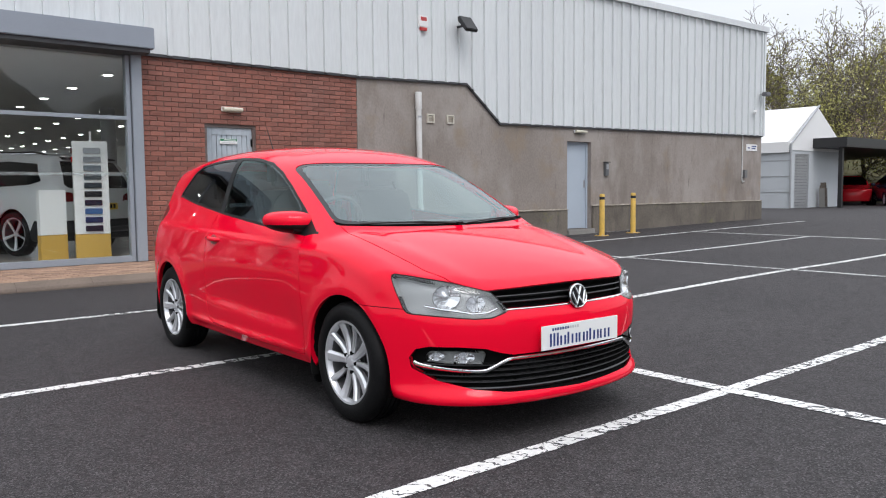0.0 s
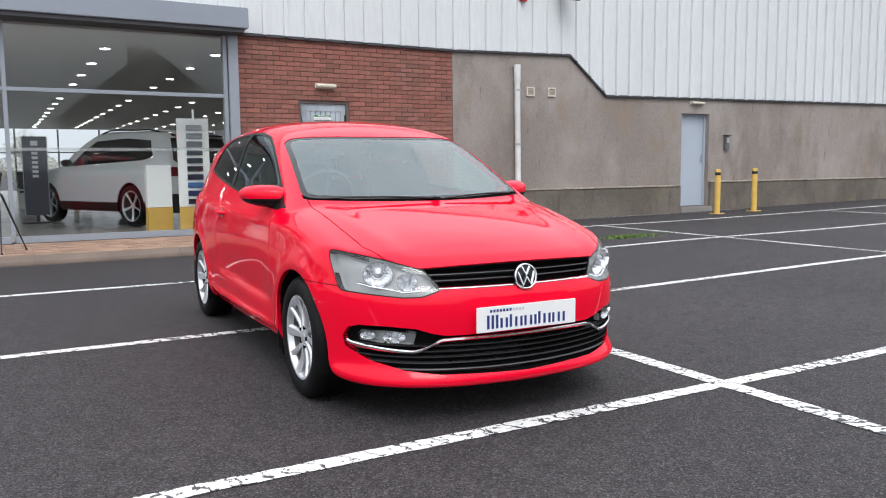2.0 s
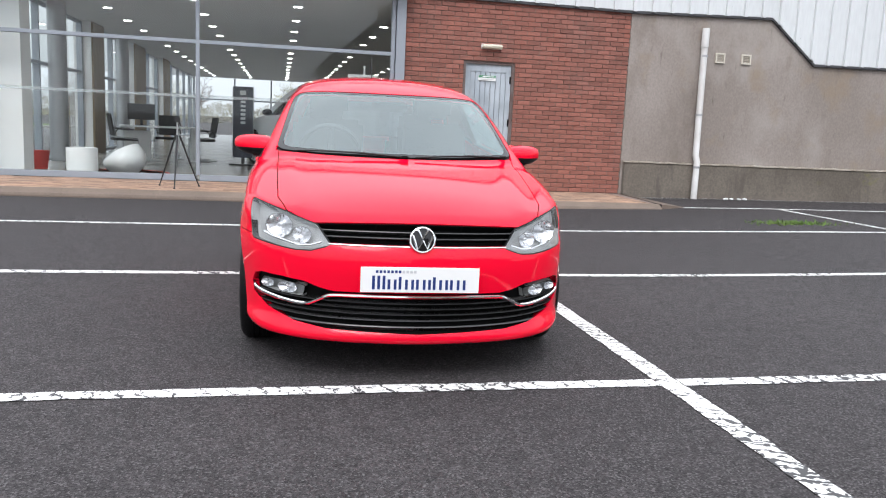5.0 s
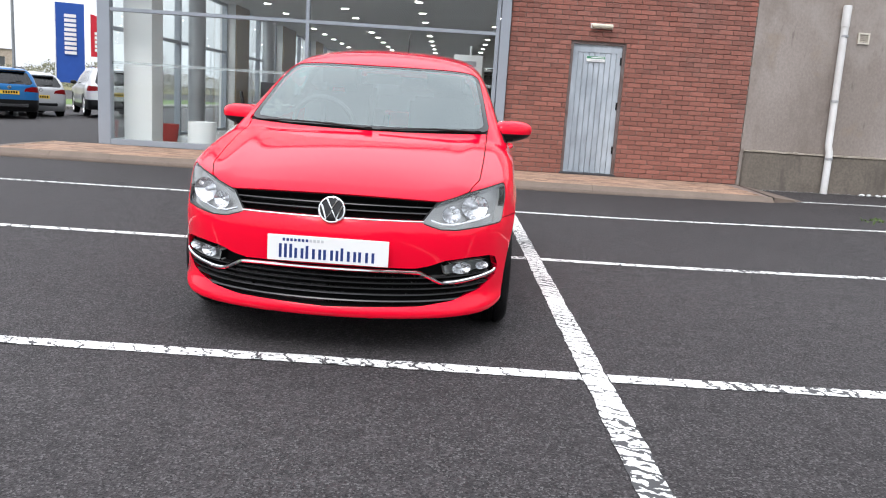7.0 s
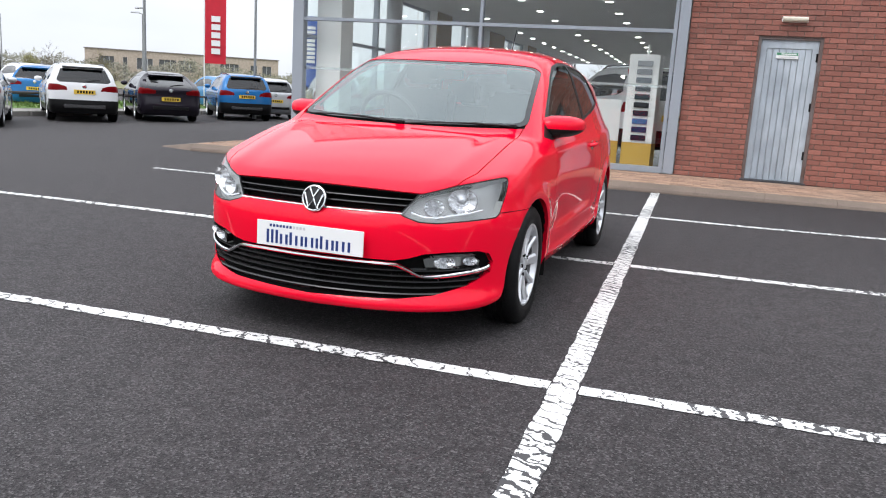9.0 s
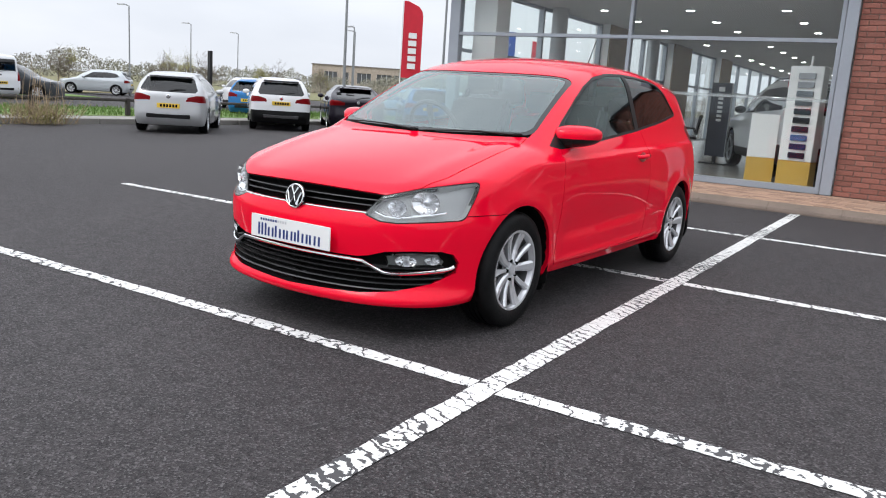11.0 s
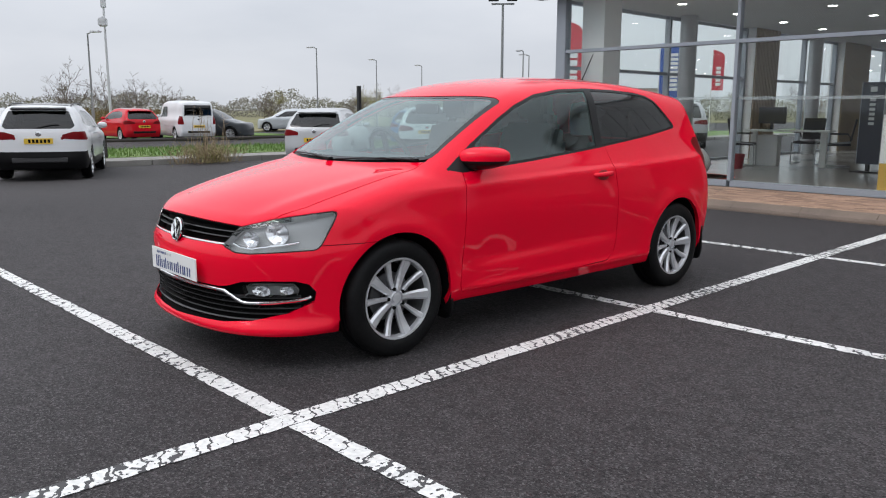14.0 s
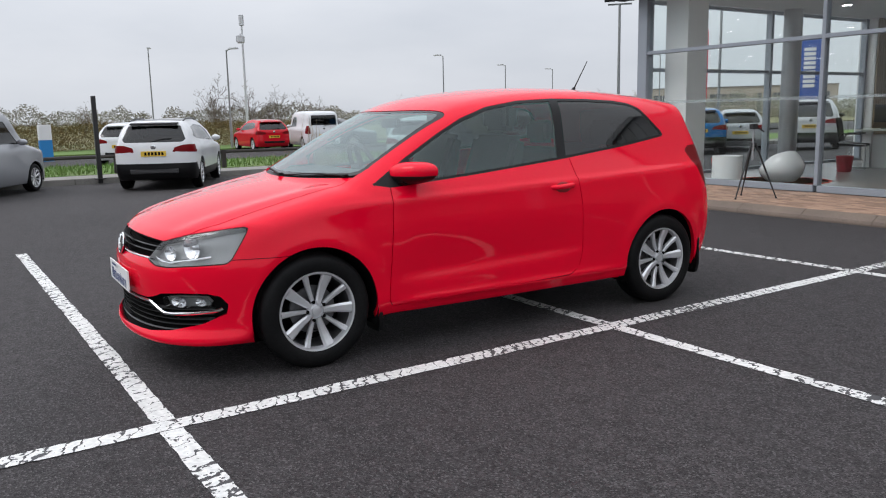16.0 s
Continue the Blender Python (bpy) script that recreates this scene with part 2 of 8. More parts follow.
M_PLINTH = mat("plinth_render", (0.165, 0.142, 0.117), 0.9, col2=(0.11, 0.094, 0.076), scale=1.2, amount=0.8, fine=0.15, fine_scale=30, bump=0.4, bump_scale=80)
layer(M_PLINTH, (0.09, 0.078, 0.066), 2.6, (1.5, 1, 0.4), 0.54, 0.66, 0.7)
layer(M_PLINTH, (0.17, 0.165, 0.05), 1.9, (1, 1, 1.4), 0.60, 0.72, 0.7)
M_CLAD = mat("cladding_sheet", (0.66, 0.685, 0.69), 0.5, col2=(0.58, 0.60, 0.61), scale=0.7, amount=0.5, fine=0.04, fine_scale=30, stretch=(1, 1, 0.15))
M_FLASH = mat("dark_flashing", (0.05, 0.05, 0.055), 0.6, fine=0.1)
M_ALU = mat("grey_frame", (0.30, 0.33, 0.37), 0.4, 0.1, col2=(0.25, 0.28, 0.31), scale=2, fine=0.05)
M_FASCIA = mat("fascia_panel", (0.27, 0.30, 0.345), 0.45, 0.1, col2=(0.23, 0.25, 0.29), scale=1.2, fine=0.05)
M_PAVER = mat("brick_paver", (0.33, 0.205, 0.14), 0.9, col2=(0.22, 0.16, 0.12), scale=1.6, amount=0.6, fine=0.25, fine_scale=60, bump=0.3, random_obj=0.3)
M_PAVER_J = mat("brick_paver_far", (0.33, 0.205, 0.14), 0.9, col2=(0.22, 0.16, 0.12), scale=1.6, amount=0.6, fine=0.25, fine_scale=60, bump=0.3, random_island=0.3)
M_KERB = mat("kerb_stone", (0.18, 0.138, 0.11), 0.9, col2=(0.12, 0.095, 0.078), scale=2.5, amount=0.6, fine=0.2, bump=0.3)
M_CONC = mat("concrete", (0.27, 0.26, 0.24), 0.9, col2=(0.19, 0.18, 0.165), scale=1.5, amount=0.6, fine=0.2, bump=0.3)
M_FLOOR = mat("showroom_tile", (0.34, 0.325, 0.30), 0.22, col2=(0.30, 0.285, 0.26), scale=0.8, fine=0.05)
M_CEIL = mat("ceiling_white", (0.68, 0.68, 0.67), 0.8, col2=(0.57, 0.57, 0.56), scale=0.6)
M_WHITE = mat("white_paint", (0.78, 0.78, 0.77), 0.5, col2=(0.72, 0.72, 0.71), scale=1.5, fine=0.03)
M_PVC = mat("white_pipe", (0.66, 0.66, 0.65), 0.45, col2=(0.5, 0.48, 0.45), scale=3, amount=0.6, fine=0.05)
M_GREYDOOR = mat("door_paint_blue_grey", (0.40, 0.45, 0.49), 0.55, col2=(0.25, 0.29, 0.33), scale=2.6, amount=0.75, fine=0.15, fine_scale=12, stretch=(1, 1, 0.35), bump=0.2)
M_STEELDOOR = mat("door_paint_pale_blue", (0.42, 0.48, 0.55), 0.5, col2=(0.37, 0.42, 0.48), scale=1.3, fine=0.05)
M_YELLOW = mat("bollard_yellow", (0.72, 0.46, 0.09), 0.55, col2=(0.55, 0.36, 0.1), scale=6, amount=0.6, fine=0.1)
M_BLACK = mat("black_plastic", (0.018, 0.018, 0.019), 0.45, fine=0.15)
M_STEEL = mat("galvanised_steel", (0.42, 0.43, 0.44), 0.45, 0.6, col2=(0.33, 0.34, 0.35), scale=4, fine=0.08)
M_GRASS = mat("verge_grass", (0.095, 0.185, 0.034), 0.9, col2=(0.14, 0.18, 0.05), scale=0.8, amount=0.6, fine=0.4, fine_scale=25, bump=0.6, bump_scale=40)
M_GLASS = glass("showroom_glass", (0.955, 0.975, 0.97), 0.027)
M_FROST = glass("frosted_strip", (0.84, 0.86, 0.86), 0.20, 0.5)

# ---- building tools ----
def bm_box(bm, x0, y0, z0, x1, y1, z1):
    v = [bm.verts.new(p) for p in ((x0, y0, z0), (x1, y0, z0), (x1, y1, z0), (x0, y1, z0), (x0, y0, z1), (x1, y0, z1), (x1, y1, z1), (x0, y1, z1))]
    for f in ((0, 3, 2, 1), (4, 5, 6, 7), (0, 1, 5, 4), (1, 2, 6, 5), (2, 3, 7, 6), (3, 0, 4, 7)):
        bm.faces.new([v[i] for i in f])
    return v


def bm_tube(bm, path, r, sides=10, caps=True):
    """A tube along points; r is one radius or one for each point."""
    pts = [Vector(p) for p in path]
    rs = [r] * len(pts) if isinstance(r, (int, float)) else r
    rings = []
    for i, p in enumerate(pts):
        d = (pts[min(i + 1, len(pts) - 1)] - pts[max(i - 1, 0)]).normalized()
        a = d.orthogonal().normalized() if i == 0 else (ref - d * ref.dot(d)).normalized()
        ref = a
        b = d.cross(a)
        rings.append([bm.verts.new(p + (a * math.cos(k * math.tau / sides) + b * math.sin(k * math.tau / sides)) * rs[i]) for k in range(sides)])
    for r0, r1 in zip(rings, rings[1:]):
        for k in range(sides):
            bm.faces.new((r0[k], r0[(k + 1) % sides], r1[(k + 1) % sides], r1[k]))
    if caps:
        bm.faces.new(rings[0][::-1]), bm.faces.new(rings[-1])


def bm_lathe(bm, profile, sides=24, m=None):
    """A turned solid round z from (radius, z) pairs."""
    m = m or Matrix()
    rings = [[bm.verts.new(m @ Vector((r * math.cos(k * math.tau / sides), r * math.sin(k * math.tau / sides), z))) for k in range(sides)] for r, z in profile]
    for r0, r1 in zip(rings, rings[1:]):
        for k in range(sides):
            bm.faces.new((r0[k], r0[(k + 1) % sides], r1[(k + 1) % sides], r1[k]))
    bm.faces.new(rings[0][::-1]), bm.faces.new(rings[-1])


def bm_prism(bm, pts, axis, a, b):
    """A solid from an outline extruded along an axis from a to b."""
    def at(p, h):
        return {"x": (h, p[0], p[1]), "y": (p[0], h, p[1]), "z": (p[0], p[1], h)}[axis]
    lo, hi = [bm.verts.new(at(p, a)) for p in pts], [bm.verts.new(at(p, b)) for p in pts]
    n = len(pts)
    for i in range(n):
        bm.faces.new((lo[i], lo[(i + 1) % n], hi[(i + 1) % n], hi[i]))
    bm.faces.new(lo[::-1]), bm.faces.new(hi)


def link(name, bm, material, smooth=False, bevel=0.0):
    bmesh.ops.recalc_face_normals(bm, faces=bm.faces)
    if bevel:
        bmesh.ops.bevel(bm, geom=[e for e in bm.edges], offset=bevel, segments=2, affect="EDGES", clamp_overlap=True)
    me = bpy.data.meshes.new(name)
    bm.to_mesh(me)
    bm.free()
    if smooth:
        me.shade_smooth()
        me.set_sharp_from_angle(angle=radians(40))
    me.materials.append(material)
    return new(name, me)


def part(name, bm, material, parent=None, label="", smooth=False, bevel=0.0):
    """Links a bmesh as one mesh object under a thing or a part."""
    ob = link(name, bm, material, smooth, bevel)
    if parent:
        ob.parent = parent
    if label:
        tagged(ob, label)
    return ob


def boxes(name, dims, material, parent=None, label="", bevel=0.0):
    bm = bmesh.new()
    for d in dims:
        bm_box(bm, *d)
    return part(name, bm, material, parent, label, bevel=bevel)


def thing(name, m, label, category, group=""):
    ob = new(name)
    ob.matrix_world = m
    return tagged(ob, label, category, group)


def setting(ob, label, category):
    return tagged(ob, label, category, kind="structure")


def smooth01(a, b, x):
    t = min(1.0, max(0.0, (x - a) / (b - a)))
    return t * t * (3 - 2 * t)


def ground_z(x, y):
    """The yard climbs a little to the east and falls to the west."""
    return 0.065 * smooth01(5, 11, x) + 0.13 * smooth01(11, 24, x) - 0.22 * smooth01(-3, -11, x)

# ---- ground ----
def spread(lo, hi, dense_lo, dense_hi, step):
    out = list(np.arange(dense_lo, dense_hi + 1e-6, step))
    x, s = dense_hi, step
    while x < hi:
        s *= 1.5
        x += s
        out.append(x)
    x, s = dense_lo, step
    while x > lo:
        s *= 1.5
        x -= s
        out.insert(0, x)
    return out


def build_ground():
    xs, ys = spread(-900, 900, -12, 30, 0.75), spread(-900, 900, -8, 24, 1.0)
    verts = [(x, y, ground_z(x, y)) for y in ys for x in xs]
    w = len(xs)
    faces = [(j * w + i, j * w + i + 1, (j + 1) * w + i + 1, (j + 1) * w + i) for j in range(len(ys) - 1) for i in range(w - 1)]
    me = bpy.data.meshes.new("ground")
    me.from_pydata(verts, [], faces)
    me.shade_smooth()
    me.materials.append(M_ASPHALT)
    return setting(new("ground", me), "dark worn asphalt of the dealership car park", "ground")


def marking(x0, y0, x1, y1, width=0.10):
    """A painted line that follows the ground, with slightly ragged edges."""
    rng = random.Random(int(x0 * 31 + y0 * 17 + x1))
    d = Vector((x1 - x0, y1 - y0))
    n = max(2, int(d.length / 0.025))
    side = Vector((-d.y, d.x)).normalized() * width / 2
    bm = bmesh.new()
    rows, ea, eb = [], 1.0, 1.0
    for i in range(n + 1):
        p = Vector((x0, y0)) + d * i / n
        ea, eb = [0.6 * e + 0.4 * rng.uniform(0.78, 1.12) for e in (ea, eb)]
        a, b = p + side * ea, p - side * eb
        rows.append([bm.verts.new((q.x, q.y, ground_z(q.x, q.y) + 0.004)) for q in (a, b)])
    for r0, r1 in zip(rows, rows[1:]):
        bm.faces.new((r0[0], r0[1], r1[1], r1[0]))
    ob = link("road_marking", bm, M_LINE_X if abs(d.x) > abs(d.y) else M_LINE_Y)
    return setting(ob, "worn white painted bay line on asphalt", "road marking")


ground = build_ground()
LINE_Y = (2.795, 5.41, 8.06)
for ly in LINE_Y:
    marking(-1.28 if ly > 3 else -0.86, ly, 4.54, ly)
    marking(4.66, ly, 16.6, ly)
marking(8.7, 10.75, 22.0, 10.75)
marking(4.6, -2.6, 4.6, 10.82, 0.115)
marking(10.56, -2.6, 10.56, 10.69)
marking(16.66, -2.6, 16.66, 10.69)

# ---- dealership building ----
FY = 12.46           # the facade's plane
GX0, GX1 = -1.72, 4.62   # glazing
BX1, EX = 8.60, 22.80    # end of the brickwork, end of the building
DX0, DX1, DZ0, DZ1 = 5.735, 6.605, 0.115, 2.205   # timber door in the brick
SX0, SX1, SZ0, SZ1 = 14.25, 15.08, 0.205, 2.20    # steel door in the render
PZ = 0.11            # paving height
CLAD_OUT = [(-2.3, 3.22), (BX1, 3.17), (11.2, 3.24), (12.12, 2.50), (EX, 2.62), (EX + 0.05, 5.62), (15.36, 5.47), (-2.3, 5.30)]
NORTH = 44.0
INX = 11.9            # inner east wall of the showroom


def wall_pieces():
    b = boxes("wall_render", [(BX1, FY, -0.2, SX0, FY + 0.3, 3.24), (SX0, FY, SZ1, SX1, FY + 0.3, 3.24), (SX1, FY, -0.2, EX, FY + 0.3, 3.24), (SX0, FY + 0.005, -0.2, SX1, FY + 0.3, SZ0)], M_RENDER)
    setting(b, "weathered grey-brown rendered wall with water stains", "wall")
    p = boxes("plinth", [(BX1 + 0.04, FY - 0.05, -0.2, SX0 - 0.02, FY - 0.002, 0.65), (SX1 + 0.02, FY - 0.05, -0.2, EX + 0.02, FY - 0.002, 0.72)], M_PLINTH, bevel=0.015)
    setting(p, "darker rendered plinth with moss and damp stains", "plinth")
    bk = boxes("wall_brick", [(GX1 + 0.14, FY + 0.012, -0.1, DX0, FY + 0.3, 3.3), (DX0, FY + 0.012, DZ1, DX1, FY + 0.3, 3.3), (DX1, FY + 0.012, -0.1, BX1 - 0.003, FY + 0.3, 3.3), (DX0, FY + 0.012, -0.1, DX1, FY + 0.3, DZ0)], M_MORTAR)
    setting(bk, "red brick wall in stretcher bond beside the showroom glass", "wall")
    e = boxes("wall_east", [(EX - 0.3, FY + 0.302, -0.2, EX, NORTH, 5.5)], M_RENDER)
    setting(e, "rendered end wall of the building", "wall")
    n = boxes("wall_inner", [(INX, FY + 0.302, -0.1, INX + 0.2, NORTH, 3.3), (GX1 + 0.15, FY + 0.304, PZ, INX, FY + 0.33, 3.3)], M_WHITE)
    setting(n, "plain white inner wall of the showroom", "wall")
    r = boxes("roof", [(-2.2, FY + 0.35, 5.2, EX - 0.31, NORTH, 5.3)], M_CLAD)
    setting(r, "flat sheet roof of the dealership", "roof")
    return bk


def cladding():
    """Vertical ribbed sheets over the wall, cut round the step in the render."""
    def bottom(x):
        pts = CLAD_OUT[:5]
        for (xa, za), (xb, zb) in zip(pts, pts[1:]):
            if x <= xb:
                return za + (zb - za) * (x - xa) / (xb - xa)
        return pts[-1][1]

    def top(x):
        return 5.30 + (5.62 - 5.30) * (x + 2.3) / (EX + 2.3)
    pitch, xs = 0.342, []
    x = -2.3
    while x < EX - 0.02:
        xs += [(x, 0.0), (x + pitch - 0.058, 0.0), (x + pitch - 0.0565, -0.05), (x + pitch - 0.012, -0.05), (x + pitch - 0.0105, 0.0)]
        x += pitch
    xs = [p for p in xs if p[0] < EX] + [(11.2, 0.0), (12.12, 0.0), (EX, 0.0)]
    xs.sort()
    bm = bmesh.new()
    rows = []
    for px, dy in xs:
        y = FY - 0.035 + dy
        rows.append([bm.verts.new((px, y, bottom(px))), bm.verts.new((px, y, top(px)))])
    for a, b in zip(rows, rows[1:]):
        if b[0].co.x - a[0].co.x > 1e-4:
            bm.faces.new((a[0], b[0], b[1], a[1]))
    ob = link("cladding", bm, M_CLAD)
    sol = ob.modifiers.new("thickness", "SOLIDIFY")
    sol.thickness, sol.offset = 0.012, -1
    setting(ob, "pale grey ribbed metal wall cladding", "cladding")
    # screws, one row along each lower edge
    bm = bmesh.new()
    x = -2.0
    while x < EX - 0.2:
        for k in (0.0, 1.15):
            bmesh.ops.create_icosphere(bm, subdivisions=1, radius=0.011, matrix=Matrix.Translation((x + 0.1, FY - 0.037, bottom(x + 0.1) + 0.16 + k)))
        x += pitch
    tagged(part("screw", bm, M_FLASH, ob), "small dark cladding screws", kind="stuff")
    # drip flashing under the sheets
    bm = bmesh.new()
    pts = CLAD_OUT[:5]
    for (xa, za), (xb, zb) in zip(pts, pts[1:]):
        if xb > GX1 + 0.2:
            xa2 = max(xa, GX1 + 0.2)
            v = [bm.verts.new(p) for p in ((xa2, FY - 0.05, bottom(xa2) - 0.03), (xb, FY - 0.05, zb - 0.03), (xb, FY - 0.05, zb + 0.012), (xa2, FY - 0.05, bottom(xa2) + 0.012))]
            v2 = [bm.verts.new(q.co + Vector((0, 0.055, 0))) for q in v]
            for f in ((0, 1, 2, 3), (4, 7, 6, 5), (0, 4, 5, 1), (3, 2, 6, 7)):
                bm.faces.new([(v + v2)[i] for i in f])
    setting(link("flashing", bm, M_FLASH), "dark metal drip flashing under the cladding", "trim")
    # eaves trim
    bm = bmesh.new()
    for xa, xb in ((-2.3, EX + 0.08),):
        v = [bm.verts.new(p) for p in ((xa, FY - 0.14, top(xa) - 0.02), (xb, FY - 0.14, top(xb) - 0.02), (xb, FY - 0.14, top(xb) + 0.13), (xa, FY - 0.14, top(xa) + 0.13))]
        v2 = [bm.verts.new(q.co + Vector((0, 0.6, 0))) for q in v]
        for f in ((0, 1, 2, 3), (4, 7, 6, 5), (0, 4, 5, 1), (3, 2, 6, 7), (1, 5, 6, 2), (0, 3, 7, 4)):
            bm.faces.new([(v + v2)[i] for i in f])
    setting(link("eaves_trim", bm, M_CLAD), "pale grey metal eaves trim along the roof edge", "trim")
    ob = boxes("corner_trim", [(EX - 0.06, FY - 0.085, 2.62, EX + 0.03, FY + 0.6, 5.6)], M_CLAD)
    setting(ob, "pale grey corner flashing", "trim")


def slab(name, z0, z1, material):
    bm = bmesh.new()
    bm_prism(bm, [(GX0 + 0.06, FY + 0.092), (INX, FY + 0.092), (INX, NORTH), (GX0 + 0.06, NORTH)], "z", z0, z1)
    return link(name, bm, material)


def glazing():
    """Showroom front: frame members, panes, fascia."""
    top, bot = 3.14, PZ + 0.03
    w = tagged(new("window_1"), "large grey-framed showroom window", "window", kind="structure")
    boxes("window_frame", [(GX0 - 0.02, FY - 0.06, PZ, GX0 + 0.18, FY + 0.09, top)], M_ALU, w, "grey corner post", bevel=0.006)
    boxes("window_frame", [(GX1 - 0.09, FY - 0.05, PZ, GX1 - 0.03, FY + 0.07, top)], M_ALU, w, bevel=0.005)
    boxes("window_frame", [(GX1 - 0.02, FY - 0.10, PZ, GX1 + 0.13, FY + 0.07, 3.2)], M_ALU, w, bevel=0.008)
    boxes("mullion", [(1.545, FY - 0.045, bot + 0.06, 1.60, FY + 0.07, top)], M_ALU, w, bevel=0.004)
    for x0, x1 in ((GX0 + 0.18, 1.545), (1.60, GX1 - 0.09)):
        boxes("transom", [(x0, FY - 0.045, 2.195, x1, FY + 0.07, 2.25)], M_ALU, w, bevel=0.004)
        boxes("window_sill", [(x0 - 0.0, FY - 0.055, PZ, x1, FY + 0.08, bot + 0.06)], M_ALU, w, bevel=0.004)
        boxes("manifestation_strip", [(x0, FY + 0.022, 1.385, x1, FY + 0.024, 1.43)], M_FROST, w, "white frosted strip on the glass")
        for z0, z1 in ((bot + 0.06, 2.195), (2.25, top)):
            p = boxes("pane", [(x0, FY + 0.005, z0, x1, FY + 0.017, z1)], M_GLASS, w)
            p.visible_shadow = False
    f = boxes("fascia", [(GX0 - 0.55, FY - 0.42, 3.20, GX1 + 0.22, FY - 0.04, 3.50)], M_FASCIA, bevel=0.01)
    setting(f, "grey box fascia over the showroom window", "fascia")
    s = boxes("soffit", [(GX0 - 0.5, FY - 0.38, 3.142, GX1 + 0.16, FY + 0.09, 3.198)], M_FLASH)
    setting(s, "dark soffit under the fascia", "soffit")
    # west side: glazed bays between clad piers
    ws = tagged(new("window_2"), "glazed showroom side with grey mullions", "window", kind="structure")

    def wx(y):
        return GX0 + 0.05

    def bay(y0, y1, n):
        for i in range(n + 1):
            y = y0 + (y1 - y0) * i / n
            boxes("mullion", [(wx(y) - 0.05, y - 0.035, PZ, wx(y) + 0.07, y + 0.035, 3.1)], M_ALU, ws)
            if i < n:
                yn = y0 + (y1 - y0) * (i + 1) / n
                for z in (PZ + 0.002, 1.93, 3.04):
                    bm = bmesh.new()
                    bm_prism(bm, [(wx(y) - 0.03, y + 0.036), (wx(y) + 0.05, y + 0.036), (wx(yn) + 0.05, yn - 0.036), (wx(yn) - 0.03, yn - 0.036)], "z", z, z + 0.06)
                    part("transom", bm, M_ALU, ws)
                bm = bmesh.new()
                bm_prism(bm, [(wx(y), y + 0.036), (wx(y) + 0.01, y + 0.036), (wx(yn) + 0.01, yn - 0.036), (wx(yn), yn - 0.036)], "z", PZ + 0.062, 3.04)
                part("pane", bm, M_GLASS, ws).visible_shadow = False
    bay(FY + 0.14, 19.26, 2)
    bay(20.54, 24.66, 2)
    bay(26.64, 30.66, 2)
    bay(32.34, NORTH - 0.2, 5)
    wood = mat("fluted_timber", (0.30, 0.22, 0.13), 0.55, col2=(0.22, 0.155, 0.09), scale=3, amount=0.5, stretch=(1, 1, 0.2))
    for y0, y1 in ((19.3, 20.5), (24.7, 26.6), (30.7, 32.3)):
        pier = boxes("wall_pier", [(wx(y0) - 0.12, y0, PZ, wx(y0) + 0.25, y1, 3.11)], M_WHITE)
        setting(pier, "timber-fluted pier between the showroom windows", "wall")
        y = y0 + 0.02
        while y < y1 - 0.03:
            boxes("batten", [(wx(y0) + 0.252, y, PZ + 0.012, wx(y0) + 0.29, y + 0.05, 3.10)], wood, pier)
            y += 0.08
    wn_ = tagged(new("window_3"), "far glazed end of the showroom", "window", kind="structure")
    x = -1.5
    while x < INX:
        boxes("mullion", [(x - 0.04, NORTH - 0.05, PZ, x + 0.04, NORTH + 0.05, 3.1)], M_ALU, wn_)
        x += 1.9
    boxes("transom", [(-1.6, NORTH - 0.03, 1.93, INX, NORTH + 0.03, 2.0)], M_ALU, wn_)
    setting(slab("ceiling", 3.11, 3.2, M_CEIL), "plain off-white showroom ceiling", "ceiling")
    setting(slab("floor", -0.1, PZ + 0.01, M_FLOOR), "polished beige tiled showroom floor", "floor")


brick_wall = wall_pieces()
cladding()
glazing()

# ---- vehicle bodies: one smooth implicit surface, cut along panel and glass outlines ----
def spline(xs, ys):
    """Natural cubic through the keys, straight on beyond both ends."""
    xs, ys = np.array(xs, float), np.array(ys, float)
    n = len(xs)
    h = np.diff(xs)
    A, r = np.eye(n), np.zeros(n)
    for i in range(1, n - 1):
        A[i, i - 1], A[i, i], A[i, i + 1] = h[i - 1], 2 * (h[i - 1] + h[i]), h[i]
        r[i] = 3 * ((ys[i + 1] - ys[i]) / h[i] - (ys[i] - ys[i - 1]) / h[i - 1])
    c = np.linalg.solve(A, r)
    b = np.diff(ys) / h - h * (2 * c[:-1] + c[1:]) / 3
    d = np.diff(c) / (3 * h)

    def at(x):
        x = np.asarray(x, float)
        i = np.clip(np.searchsorted(xs, x) - 1, 0, n - 2)
        t = np.clip(x, xs[0], xs[-1]) - xs[i]
        v = ys[i] + b[i] * t + c[i] * t * t + d[i] * t ** 3
        e = b[-1] + 2 * c[-2] * h[-1] + 3 * d[-1] * h[-1] ** 2
        return v + np.minimum(x - xs[0], 0) * b[0] + np.maximum(x - xs[-1], 0) * e
    return at


def smax(a, b, k):
    h = np.clip(0.5 + 0.5 * (a - b) / k, 0, 1)
    return b + (a - b) * h + k * h * (1 - h)


def smin(a, b, k):
    return -smax(-a, -b, k)


